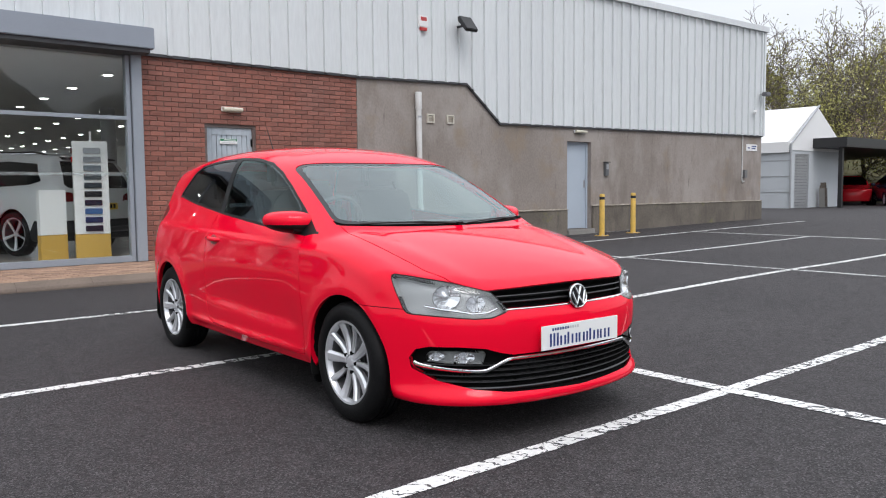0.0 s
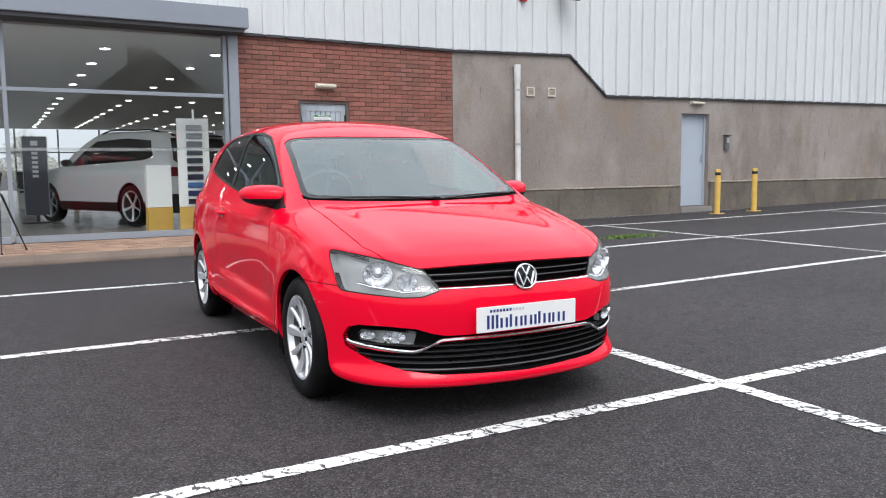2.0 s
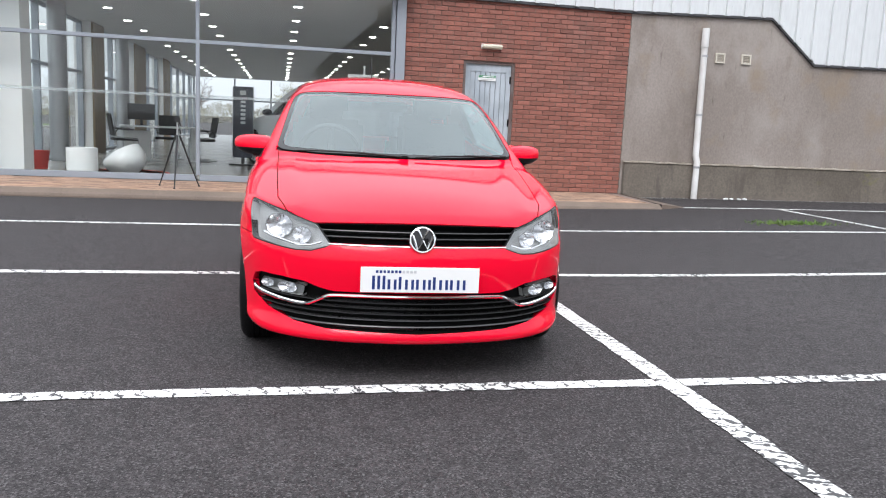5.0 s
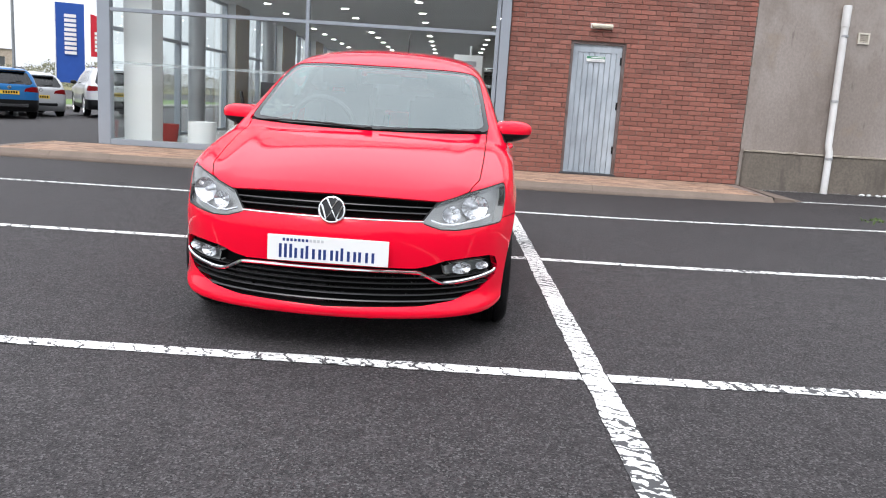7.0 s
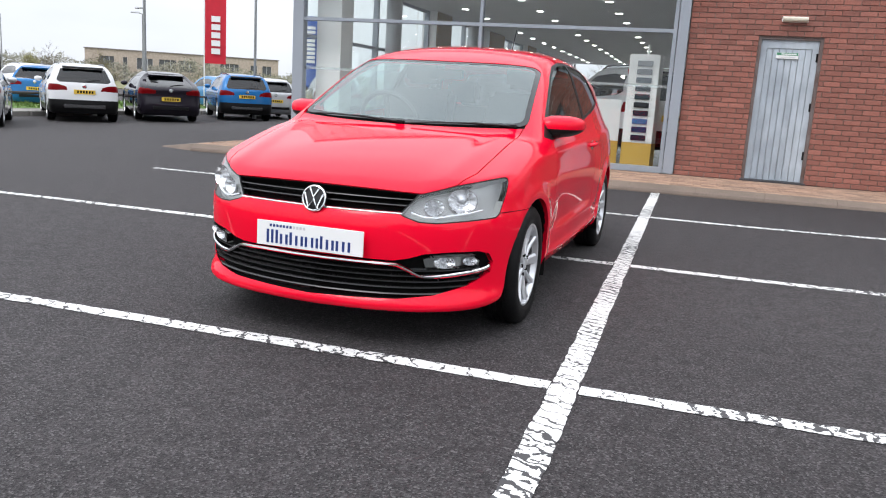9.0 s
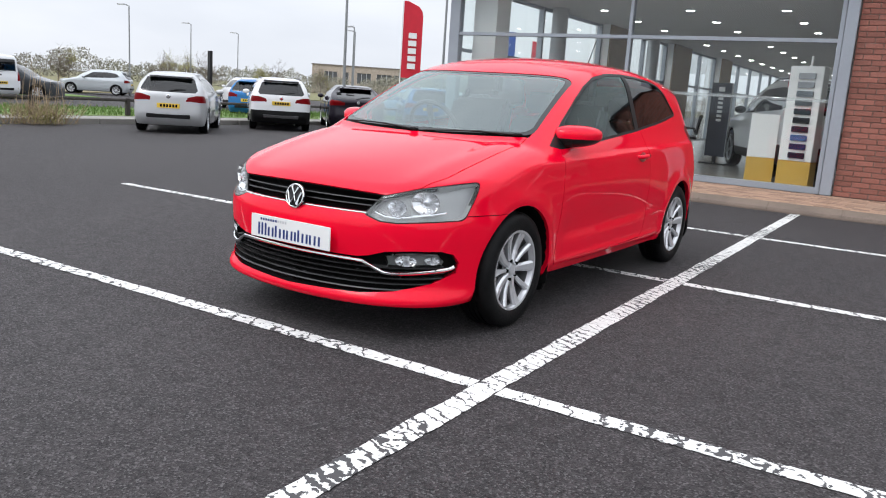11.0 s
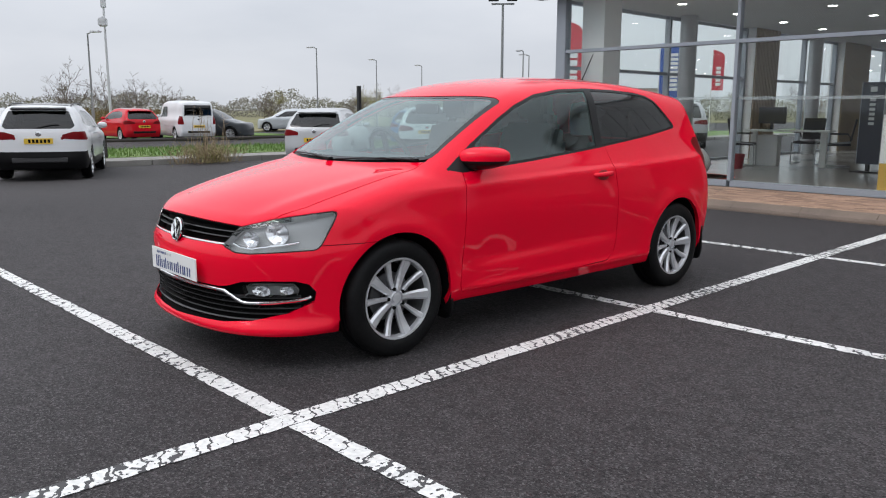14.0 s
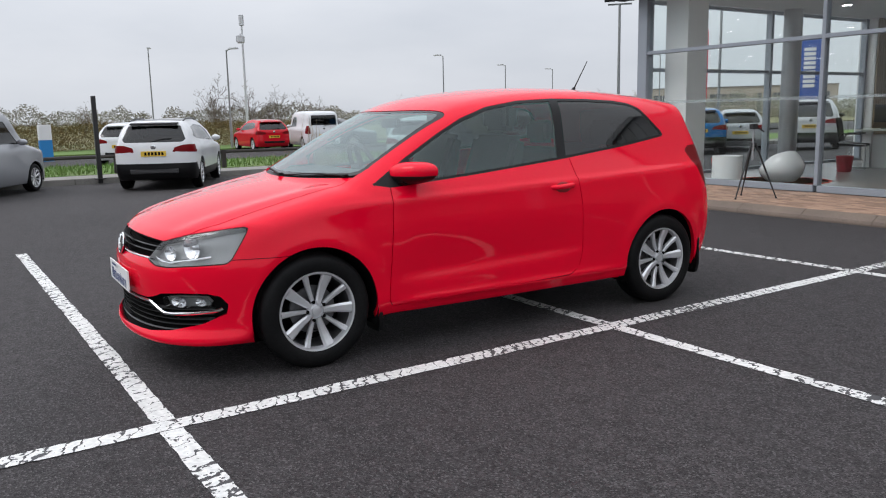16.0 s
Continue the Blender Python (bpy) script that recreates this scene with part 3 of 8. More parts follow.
def sd_poly(pts):
    """Signed distance to a closed outline in two coordinates, negative inside."""
    P = np.array(pts, float)
    Q = np.roll(P, -1, axis=0)

    def at(u, v):
        d, s = np.full(u.shape, 1e9), np.zeros(u.shape, bool)
        for (ax, ay), (bx, by) in zip(P, Q):
            ex, ey = bx - ax, by - ay
            t = np.clip(((u - ax) * ex + (v - ay) * ey) / (ex * ex + ey * ey), 0, 1)
            d = np.minimum(d, (u - ax - t * ex) ** 2 + (v - ay - t * ey) ** 2)
            if by != ay:
                s ^= ((ay > v) != (by > v)) & (u < ex * (v - ay) / ey + ax)
        d = np.sqrt(d)
        return np.where(s, -d, d)
    return at


def sd_line(pts):
    """Distance to an open line of points."""
    P = np.array(pts, float)

    def at(u, v):
        d = np.full(u.shape, 1e9)
        for (ax, ay), (bx, by) in zip(P, P[1:]):
            ex, ey = bx - ax, by - ay
            t = np.clip(((u - ax) * ex + (v - ay) * ey) / (ex * ex + ey * ey), 0, 1)
            d = np.minimum(d, (u - ax - t * ex) ** 2 + (v - ay - t * ey) ** 2)
        return np.sqrt(d)
    return at


def net(f, lo, hi, h):
    """Quads over the zero surface of f, drawn onto it."""
    ax = [np.arange(a, b + h, h) for a, b in zip(lo, hi)]
    G = np.meshgrid(*ax, indexing="ij")
    v = f(*G)
    s = v < 0
    nx, ny, nz = s.shape
    c = np.zeros((nx - 1, ny - 1, nz - 1), int)
    for i in (0, 1):
        for j in (0, 1):
            for k in (0, 1):
                c += s[i:nx - 1 + i, j:ny - 1 + j, k:nz - 1 + k]
    live = (c > 0) & (c < 8)
    idx = -np.ones(c.shape, int)
    idx[live] = np.arange(live.sum())
    I = np.argwhere(live)
    V = np.array(lo) + (I + 0.5) * h
    quads = []
    for a in range(3):
        b, d = (a + 1) % 3, (a + 2) % 3
        sl0, sl1 = [slice(None)] * 3, [slice(None)] * 3
        sl0[a], sl1[a] = slice(0, -1), slice(1, None)
        E = np.argwhere(s[tuple(sl0)] != s[tuple(sl1)])
        E = E[(E[:, b] > 0) & (E[:, d] > 0) & (E[:, b] < s.shape[b] - 1) & (E[:, d] < s.shape[d] - 1)]
        q = []
        for db, dd in ((-1, -1), (0, -1), (0, 0), (-1, 0)):
            e = E.copy()
            e[:, b] += db
            e[:, d] += dd
            q.append(idx[e[:, 0], e[:, 1], e[:, 2]])
        q = np.stack(q, 1)
        flip = ~s[tuple(sl0)][E[:, 0], E[:, 1], E[:, 2]]
        q[flip] = q[flip][:, ::-1]
        quads.append(q)
    F = np.concatenate(quads)
    F = F[(F >= 0).all(1)]
    for _ in range(3):      # relax along the surface, then onto it
        for _ in range(4):
            V = settle(f, V, h)
        acc, cnt = np.zeros_like(V), np.zeros(len(V))
        for k in range(4):
            for m in (1, 3):
                np.add.at(acc, F[:, k], V[F[:, (k + m) % 4]])
                np.add.at(cnt, F[:, k], 1)
        avg = acc / np.maximum(cnt, 1)[:, None]
        step = avg - V
        g = normals(f, V)
        V = V + 0.5 * (step - g * (step * g).sum(1)[:, None])
    for _ in range(5):
        V = settle(f, V, h)
    return V, F


def settle(f, V, h, e=0.001):
    """One step of every point straight towards the surface."""
    x, y, z = V[:, 0], V[:, 1], V[:, 2]
    g = np.stack([f(x + e, y, z) - f(x - e, y, z), f(x, y + e, z) - f(x, y - e, z), f(x, y, z + e) - f(x, y, z - e)], 1) / (2 * e)
    m = np.maximum(np.linalg.norm(g, axis=1), 0.2)
    return V - g * (np.clip(f(x, y, z) / m, -h, h) / m)[:, None]


def normals(f, V, e=0.002):
    x, y, z = V[:, 0], V[:, 1], V[:, 2]
    g = np.stack([f(x + e, y, z) - f(x - e, y, z), f(x, y + e, z) - f(x, y - e, z), f(x, y, z + e) - f(x, y, z - e)], 1)
    return g / np.maximum(np.linalg.norm(g, axis=1), 1e-9)[:, None]


class Shell:
    """A skin that can be cut along zero lines and handed out region by region."""

    def __init__(self, f, lo, hi, h, fine=None):
        self.f = f
        V, F = net(f, lo, hi, h)
        self.bm = bmesh.new()
        vs = [self.bm.verts.new(p) for p in V]
        for q in F:
            if len(set(q)) == 4:
                try:
                    self.bm.faces.new([vs[i] for i in q])
                except ValueError:
                    pass
        if fine:
            bm = self.bm
            es = [e for e in bm.edges if fine(*((e.verts[0].co + e.verts[1].co) / 2))]
            bmesh.ops.subdivide_edges(bm, edges=es, cuts=1, use_grid_fill=True)
            vs = list(bm.verts)
            P = np.array([v.co[:] for v in vs])
            for _ in range(3):
                P = settle(f, P, h)
            for v, q in zip(vs, P):
                v.co = q

    def cut(self, fn):
        bm = self.bm
        bm.verts.index_update()
        co = np.array([v.co[:] for v in bm.verts])
        val = fn(co[:, 0], co[:, 1], co[:, 2])
        val = np.where(np.abs(val) < 1e-5, 1e-5, val)
        edges = list(bm.edges)
        E = np.array([(e.verts[0].index, e.verts[1].index) for e in edges])
        hit = np.nonzero((val[E[:, 0]] > 0) != (val[E[:, 1]] > 0))[0]
        fresh = set()
        for i in hit:
            a, b = val[E[i, 0]], val[E[i, 1]]
            t = min(0.97, max(0.03, a / (a - b)))
            _, nv = bmesh.utils.edge_split(edges[i], edges[i].verts[0], t)
            fresh.add(nv)
        todo = {}
        for nv in fresh:
            for fc in nv.link_faces:
                todo.setdefault(fc, []).append(nv)
        for fc, vs in todo.items():
            order = [v for v in fc.verts if v in fresh]
            for a, b in zip(order[::2], order[1::2]):
                try:
                    got = bmesh.utils.face_split(fc, a, b)
                    if len(order) > 2 and got and order[2] not in fc.verts:
                        fc = got[0]
                except ValueError:
                    pass

    def finish(self):
        bm = self.bm
        bm.verts.index_update()
        self.V = np.array([v.co[:] for v in bm.verts])
        self.F = [[v.index for v in fc.verts] for fc in bm.faces]
        self.C = np.array([np.mean(self.V[q], axis=0) for q in self.F])
        self.N = normals(self.f, self.V)
        self.CN = normals(self.f, self.C)
        self.label = np.array(["body"] * len(self.F), dtype="<U24")
        bm.free()

    def mark(self, label, mask, only=None):
        if only is not None:
            mask = mask & np.isin(self.label, only)
        self.label[mask] = label

    def take(self, name, labels, material, parent, inset=0.0, skirt=0.0, tag="", mask=None):
        """A part from regions; inset sinks it, skirt turns its rim inwards."""
        sel = np.isin(self.label, labels if isinstance(labels, (list, tuple)) else [labels])
        if mask is not None:
            sel &= mask
        faces = [self.F[i] for i in np.nonzero(sel)[0]]
        if not faces:
            return None
        used = sorted({i for q in faces for i in q})
        re = {o: i for i, o in enumerate(used)}
        V = self.V[used] - self.N[used] * inset
        N = [tuple(n) for n in self.N[used]]
        V = [tuple(p) for p in V]
        F = [[re[i] for i in q] for q in faces]
        if skirt:
            seen = {}
            for q in F:
                for a, b in zip(q, q[1:] + q[:1]):
                    seen[(a, b)] = 1
            rim = [(a, b) for a, b in seen if (b, a) not in seen]
            dup = {}
            for a, b in rim:
                for i in (a, b):
                    if i not in dup:
                        n = N[i]
                        dup[i] = (len(V), len(V) + 1)
                        V.append(V[i])
                        V.append(tuple(V[i][k] - n[k] * skirt for k in range(3)))
                        N += [(0, 0, 0), (0, 0, 0)]
                F.append([dup[b][0], dup[a][0], dup[a][1], dup[b][1]])
        me = bpy.data.meshes.new(name)
        me.from_pydata(V, [], F)
        me.shade_smooth()
        me.normals_split_custom_set_from_vertices(N)
        me.materials.append(material)
        ob = new(name, me)
        ob.parent = parent
        if tag:
            tagged(ob, tag)
        return ob

    def front(self, x, z):
        """Where the nose lies at a width and height."""
        ys = np.linspace(-1.1, 0.6, 800)
        v = self.f(np.full_like(ys, x), ys, np.full_like(ys, z))
        return float(ys[np.argmax(v < 0)])

    def side(self, y, z):
        xs = np.linspace(1.1, 0.2, 800)
        v = self.f(xs, np.full_like(xs, y), np.full_like(xs, z))
        return float(xs[np.argmax(v < 0)])

    def top(self, x, y):
        zs = np.linspace(2.4, 0.3, 1000)
        v = self.f(np.full_like(zs, x), np.full_like(zs, y), zs)
        return float(zs[np.argmax(v < 0)])

    def rear(self, x, z):
        ys = np.linspace(4.6, 1.2, 1200)
        v = self.f(np.full_like(ys, x), ys, np.full_like(ys, z))
        return float(ys[np.argmax(v < 0)])


def paint(name, col, flake=0.0, rough=0.28, metal=0.0):
    m = mat(name, col, 0.45, metal, coat=1.0, spec=0.0)
    b = m.node_tree.nodes["Principled BSDF"]
    b.inputs["Coat IOR"].default_value = 1.37
    b.inputs["Coat Roughness"].default_value = 0.015
    return m


M_RED = paint("red_car_paint", (0.84, 0.0022, 0.026))
M_CHROME = mat("chrome", (0.86, 0.87, 0.88), 0.09, 1.0)
M_REFLECTOR = mat("lamp_reflector", (0.86, 0.87, 0.88), 0.14, 0.9)
M_SATIN = mat("satin_silver", (0.62, 0.63, 0.65), 0.28, 0.9, fine=0.03)
M_ALLOY = mat("alloy_silver", (0.74, 0.75, 0.77), 0.30, 0.6, col2=(0.5, 0.5, 0.52), scale=8, amount=0.3, coat=0.5)
M_TYRE = mat("tyre_rubber", (0.006, 0.006, 0.0065), 0.5, spec=0.12, col2=(0.012, 0.012, 0.012), scale=6, amount=0.6, fine=0.2, bump=0.15, bump_scale=120)
M_TRIM = mat("black_trim", (0.007, 0.007, 0.0075), 0.4, fine=0.1, spec=0.25)
M_GLOSSBLACK = mat("gloss_black", (0.008, 0.008, 0.009), 0.08)
M_VOID = mat("dark_recess", (0.005, 0.005, 0.005), 0.9, spec=0.1)
M_CARGLASS = glass("car_glass", (0.52, 0.63, 0.61), 0.07, gloss=(0.88, 1.0, 0.99))
M_SCREEN = glass("windscreen_glass", (0.72, 0.84, 0.83), 0.18, gloss=(0.90, 1.0, 1.0))
M_PRIVACY = glass("privacy_glass", (0.10, 0.11, 0.12), 0.06)
M_LENS = glass("lamp_lens", (0.96, 0.97, 0.98), 0.05)
M_SEAT = mat("seat_cloth", (0.06, 0.06, 0.064), 0.85, fine=0.2, bump=0.2)
M_DASH = mat("dashboard_plastic", (0.05, 0.05, 0.053), 0.6, fine=0.1, bump=0.1)
M_TAIL = mat("tail_lamp_red", (0.16, 0.002, 0.004), 0.3, spec=0.12)
M_LAMPGREY = mat("lamp_bezel_grey", (0.56, 0.57, 0.58), 0.35, 0.15)
M_BEZEL = mat("headlamp_bezel", (0.36, 0.37, 0.365), 0.30, 0.15)
M_PLATE_W = mat("plate_white", (0.80, 0.80, 0.79), 0.35)
M_PLATE_Y = mat("plate_yellow", (0.75, 0.50, 0.05), 0.35)
M_NAVY = mat("lettering_navy", (0.012, 0.035, 0.17), 0.4)
M_AMBER = mat("amber_lens", (0.6, 0.25, 0.03), 0.2)

# ---- the red hatchback ----
M_SLAT = mat("slat_plastic", (0.05, 0.05, 0.052), 0.3)
# iron of the brake discs; on the rim barrels its dark tone imitates shade
M_DISC_BARREL_SHADE = mat("brake_iron_barrel_shade", (0.16, 0.16, 0.165), 0.45, 0.7, fine=0.1)
WB, HUB_Z, TYRE_R, ARCH_R = 2.47, 0.295, 0.300, 0.337


def hatch_surface():
    plan = spline((-0.8, -0.6, -0.4, -0.2, 0.0, 0.4, 1.0, 1.6, 2.2, 2.6, 2.9, 3.17), (0.70, 0.748, 0.780, 0.800, 0.812, 0.824, 0.836, 0.838, 0.830, 0.812, 0.785, 0.735))
    sect = spline((0.17, 0.22, 0.27, 0.36, 0.5, 0.62, 0.72, 0.80, 0.87, 0.92, 0.97, 1.1, 1.25, 1.36, 1.45), (-0.070, -0.046, -0.026, -0.016, -0.004, 0.0, -0.004, -0.016, -0.036, -0.060, -0.086, -0.142, -0.205, -0.262, -0.330))
    hood = spline((-0.80, -0.74, -0.66, -0.55, -0.40, -0.2, 0.0, 0.2, 0.4, 0.7, 3.3), (0.640, 0.694, 0.742, 0.788, 0.833, 0.878, 0.915, 0.944, 0.955, 0.95, 0.93))
    crown = spline((-0.8, -0.45, 0.25, 0.6), (0.078, 0.066, 0.030, 0.02))
    roof = spline((0.6, 0.8, 1.0, 1.2, 1.5, 1.8, 2.1, 2.4, 2.7, 2.95, 3.2), (1.27, 1.335, 1.380, 1.411, 1.438, 1.446, 1.440, 1.420, 1.388, 1.350, 1.30))
    nose = spline((0.14, 0.18, 0.21, 0.25, 0.30, 0.40, 0.52, 0.57, 0.62, 0.68, 0.74), (-0.765, -0.808, -0.812, -0.785, -0.776, -0.788, -0.798, -0.790, -0.766, -0.745, -0.715))
    tail = spline((0.15, 0.3, 0.45, 0.6, 0.75, 0.9, 1.0, 1.2, 1.33, 1.45), (3.04, 3.13, 3.18, 3.185, 3.16, 3.115, 3.085, 3.00, 2.975, 2.95))

    def f(x, y, z):
        ax = np.abs(x)
        w = plan(y) + sect(z)
        for wy in (0.0, WB):
            r = np.sqrt((y - wy) ** 2 + (z - HUB_Z) ** 2)
            w = w + 0.013 * np.exp(-((r - 0.36) / 0.055) ** 2) * (z < 0.9)
        # lower door swage: the flank tucks in, then turns out sharply to the sill
        zl = 0.432 + 0.030 * (y - 0.4)
        run = 1 / (1 + np.exp(-(y - 0.52) * 22)) / (1 + np.exp((y - 1.72) * 9))
        w = w - 0.021 * run * np.where(z > zl, np.exp(-((z - zl) / 0.18) ** 2), np.exp(-((z - zl) / 0.042) ** 2))
        zt = z - 0.850 - 0.030 * (y - 1)
        w = w + 0.009 * np.where(zt > 0, np.exp(-(zt / 0.016) ** 2), np.exp(-(zt / 0.05) ** 2)) / (1 + np.exp(-(y - 0.15) * 9))
        w = w + 0.015 * np.exp(-((z - 0.280) / 0.024) ** 2) / (1 + np.exp(-(y - 0.50) * 18)) / (1 + np.exp((y - 2.02) * 18))
        w = w + 0.036 * np.exp(-((z - 0.205) / 0.040) ** 2) / (1 + np.exp((y + 0.36) * 40))
        side = ax - w
        bonnet = z - (hood(y) - crown(y) * (ax / 0.64) ** 2
                      + 0.010 * np.exp(-((ax - 0.52 - 0.10 * (y + 0.6)) / 0.07) ** 2) * np.clip(1 - (y - 0.1) / 0.3, 0, 1) * np.clip((y + 0.74) / 0.2, 0, 1))
        screen = (z - (0.972 + 0.548 * (y - 0.31 + 0.14 * (1 - (ax / 0.63) ** 2)))) * 0.877
        rf = z - (roof(y) - 0.045 * (ax / 0.55) ** 2 - 0.02 * (ax / 0.55) ** 6)
        cabin = smax(screen, rf, 0.07)
        topf = smin(bonnet, cabin, 0.012)
        front = nose(z) + 0.30 * ax ** 2 + 1.15 * ax ** 6 - y
        back = y - (tail(z) - 0.21 * ax ** 2 - 0.50 * ax ** 6)
        out = smax(side, topf, 0.085)
        out = smax(out, front, 0.05)
        out = smax(out, back, 0.06)
        floor_z = 0.165 + 0.05 * ax ** 2 * np.clip(-y - 0.2, 0, 1) + 0.045 * np.clip((y + 0.2) / 0.5, 0, 1)
        return smax(out, floor_z - z, 0.018)
    return f


DLO = [(0.355, 0.917), (0.457, 0.899), (1.0, 0.938), (1.61, 0.990), (2.2, 1.052), (2.585, 1.103), (2.60, 1.125), (2.44, 1.295), (2.36, 1.328), (2.24, 1.345), (2.0, 1.358), (1.72, 1.363),
       (1.45, 1.352), (1.2, 1.316), (1.0, 1.254), (0.826, 1.176), (0.58, 1.047)]
HL_FRONT = [(0.385, 0.600), (0.40, 0.588), (0.47, 0.566), (0.54, 0.563), (0.95, 0.600), (0.95, 0.80), (0.70, 0.752), (0.60, 0.729), (0.445, 0.682)]
GRILLE = [(-0.9, 0.606), (0.9, 0.606), (0.9, 0.60), (0.47, 0.72), (-0.47, 0.72), (-0.9, 0.60)]
INTAKE = [(0.0, 0.396), (0.37, 0.396), (0.43, 0.408), (0.50, 0.432), (0.60, 0.441), (0.69, 0.440), (0.722, 0.425), (0.735, 0.385), (0.728, 0.335), (0.66, 0.285), (0.54, 0.248), (0.40, 0.230), (0.0, 0.217)]
FOG = [(0.495, 0.405), (0.505, 0.412), (0.60, 0.422), (0.685, 0.420), (0.697, 0.395), (0.692, 0.372), (0.60, 0.362), (0.505, 0.360)]
CHROME_LOW = [(0.0, 0.380), (0.20, 0.380), (0.36, 0.378), (0.40, 0.372), (0.44, 0.352), (0.48, 0.332), (0.53, 0.328), (0.62, 0.338), (0.70, 0.352), (0.722, 0.366)]


def build_hatch(at):
    f = hatch_surface()
    sh = Shell(f, (-0.95, -0.86, 0.10), (0.95, 3.24, 1.50), 0.021, lambda x, y, z: y < -0.12 and z < 0.86)
    dlo, hl, gr, intake, fog = sd_poly(DLO), sd_poly(HL_FRONT), sd_poly(GRILLE), sd_poly(INTAKE), sd_poly(FOG)
    door = sd_poly([(0.452, 0.925), (0.428, 0.6), (0.408, 0.30), (0.425, 0.262), (1.0, 0.272), (1.66, 0.287), (1.735, 0.33), (1.760, 0.45), (1.745, 0.75), (1.715, 1.02), (1.0, 1.0)])
    bon = sd_poly([(0.655, 0.40), (0.650, 0.10), (0.640, -0.20), (0.628, -0.42), (0.585, -0.56), (0.50, -0.655), (0.44, -0.70), (0.43, -0.95), (-0.43, -0.95), (-0.44, -0.70), (-0.50, -0.655), (-0.585, -0.56), (-0.628, -0.42), (-0.640, -0.20), (-0.650, 0.10), (-0.655, 0.40)])
    tail_l = sd_poly([(2.775, 1.005), (2.83, 1.035), (2.96, 1.04), (3.3, 1.04), (3.3, 0.74), (2.98, 0.735), (2.935, 0.745), (2.87, 0.83)])

    def on_front(g):
        return lambda x, y, z: np.where(y < 0.05, g(np.abs(x), z), 1.0)

    def on_side(g):
        return lambda x, y, z: np.where(np.abs(x) > 0.42, g(y, z), 1.0)

    def screen_f(x, y, z, grow=0.0):
        ax = np.abs(x)
        yb, yt = 0.135 + 0.165 * (ax / 0.63) ** 2, 0.80 + 0.13 * (ax / 0.55) ** 2
        edge = 0.668 - 0.135 * (y - 0.31)
        return np.where(z > 0.85, smax(smax(yb - y, y - yt, 0.03), ax - edge, 0.06) - grow, 1.0)

    def lamp_f(x, y, z):
        return np.where(y < 0.05, smax(hl(np.abs(x), z), y + 0.32 - 0.62 * (z - 0.745), 0.03), 1.0)

    def grille_f(x, y, z):
        return np.where((y < -0.3), np.maximum(np.maximum(np.maximum(gr(x, z), -bonnet_f(x, y, z)), np.abs(x) - 0.47), -lamp_f(x, y, z) - 0.004), 1.0)

    def bonnet_f(x, y, z):
        ax = np.abs(x)
        return np.maximum(np.where(z > 0.6, bon(x, y), 1.0), 0.693 - 0.014 * (ax / 0.5) ** 2 - z)

    def cowl_f(x, y, z):
        return y - (0.112 + 0.165 * (np.abs(x) / 0.63) ** 2)

    def bump_f(y, z):
        return z - 0.602 + 0.05 * (y + 0.30) ** 2

    def near_bump(y, z):
        return (y > -0.46) & (y < -0.08) & (np.abs(z - 0.60) < 0.05)

    def rear_screen(x, y, z):
        ax = np.abs(x)
        return np.where(y > 2.4, smax(smax(1.005 + 0.02 * ax - z, z - 1.325 + 0.05 * ax ** 2, 0.04), ax - 0.60 + 0.28 * (z - 1.0), 0.06), 1.0)

    def arch(wy):
        return lambda x, y, z: np.where(np.abs(x) > 0.45, np.sqrt((y - wy) ** 2 + ((z - HUB_Z) * 1.0) ** 2) - ARCH_R, 1.0)
    b_lo = lambda y, z: y - (1.625 + 0.19 * (z - 0.99))
    b_hi = lambda y, z: y - (1.690 + 0.19 * (z - 0.99))
    sail = lambda y, z: y - (0.575 + 0.30 * (z - 0.93))
    slat_hi = [0.634, 0.640, 0.660, 0.666]
    slat_lo = [0.243, 0.250, 0.268, 0.275, 0.293, 0.300, 0.318, 0.325, 0.343, 0.350]
    cuts = [on_side(dlo), on_side(lambda y, z: dlo(y, z) + 0.015), lamp_f, lambda x, y, z: lamp_f(x, y, z) + 0.006, grille_f, bonnet_f, lambda x, y, z: bonnet_f(x, y, z) + 0.005,
            cowl_f, screen_f, lambda x, y, z: screen_f(x, y, z) + 0.028, on_front(intake), on_front(fog), on_side(door), on_side(lambda y, z: door(y, z) + 0.005),
            arch(0.0), arch(WB), on_side(tail_l), on_side(lambda y, z: np.where(dlo(y, z) < 0.03, b_lo(y, z), 1.0)), on_side(lambda y, z: np.where(dlo(y, z) < 0.03, b_hi(y, z), 1.0)),
            on_side(lambda y, z: np.where(dlo(y, z) < 0.03, sail(y, z), 1.0)), on_side(lambda y, z: np.where(near_bump(y, z), bump_f(y, z) - 0.0018, 1.0)),
            on_side(lambda y, z: np.where(near_bump(y, z), bump_f(y, z) + 0.0018, 1.0)), rear_screen]
    for c in cuts:
        sh.cut(c)
    for s in slat_hi:
        sh.cut(lambda x, y, z: np.where((y < -0.3) & (grille_f(x, y, z) < 0.02), z - s + 0.02 * np.abs(x) ** 2 * 0.5, 1.0))
    for s in slat_lo:
        sh.cut(lambda x, y, z: np.where((y < -0.3) & (intake(np.abs(x), z) < 0.02), z - s - 0.03 * x * x, 1.0))
    sh.finish()
    x, y, z = sh.C.T
    ax = np.abs(x)
    sh.mark("arch", (arch(0.0)(x, y, z) < 0) | (arch(WB)(x, y, z) < 0))
    sh.mark("under", (z < 0.30) & (sh.CN[:, 2] < -0.85))
    sh.mark("bonnet_gap", (bonnet_f(x, y, z) < 0) & (cowl_f(x, y, z) < 0), ["body"])
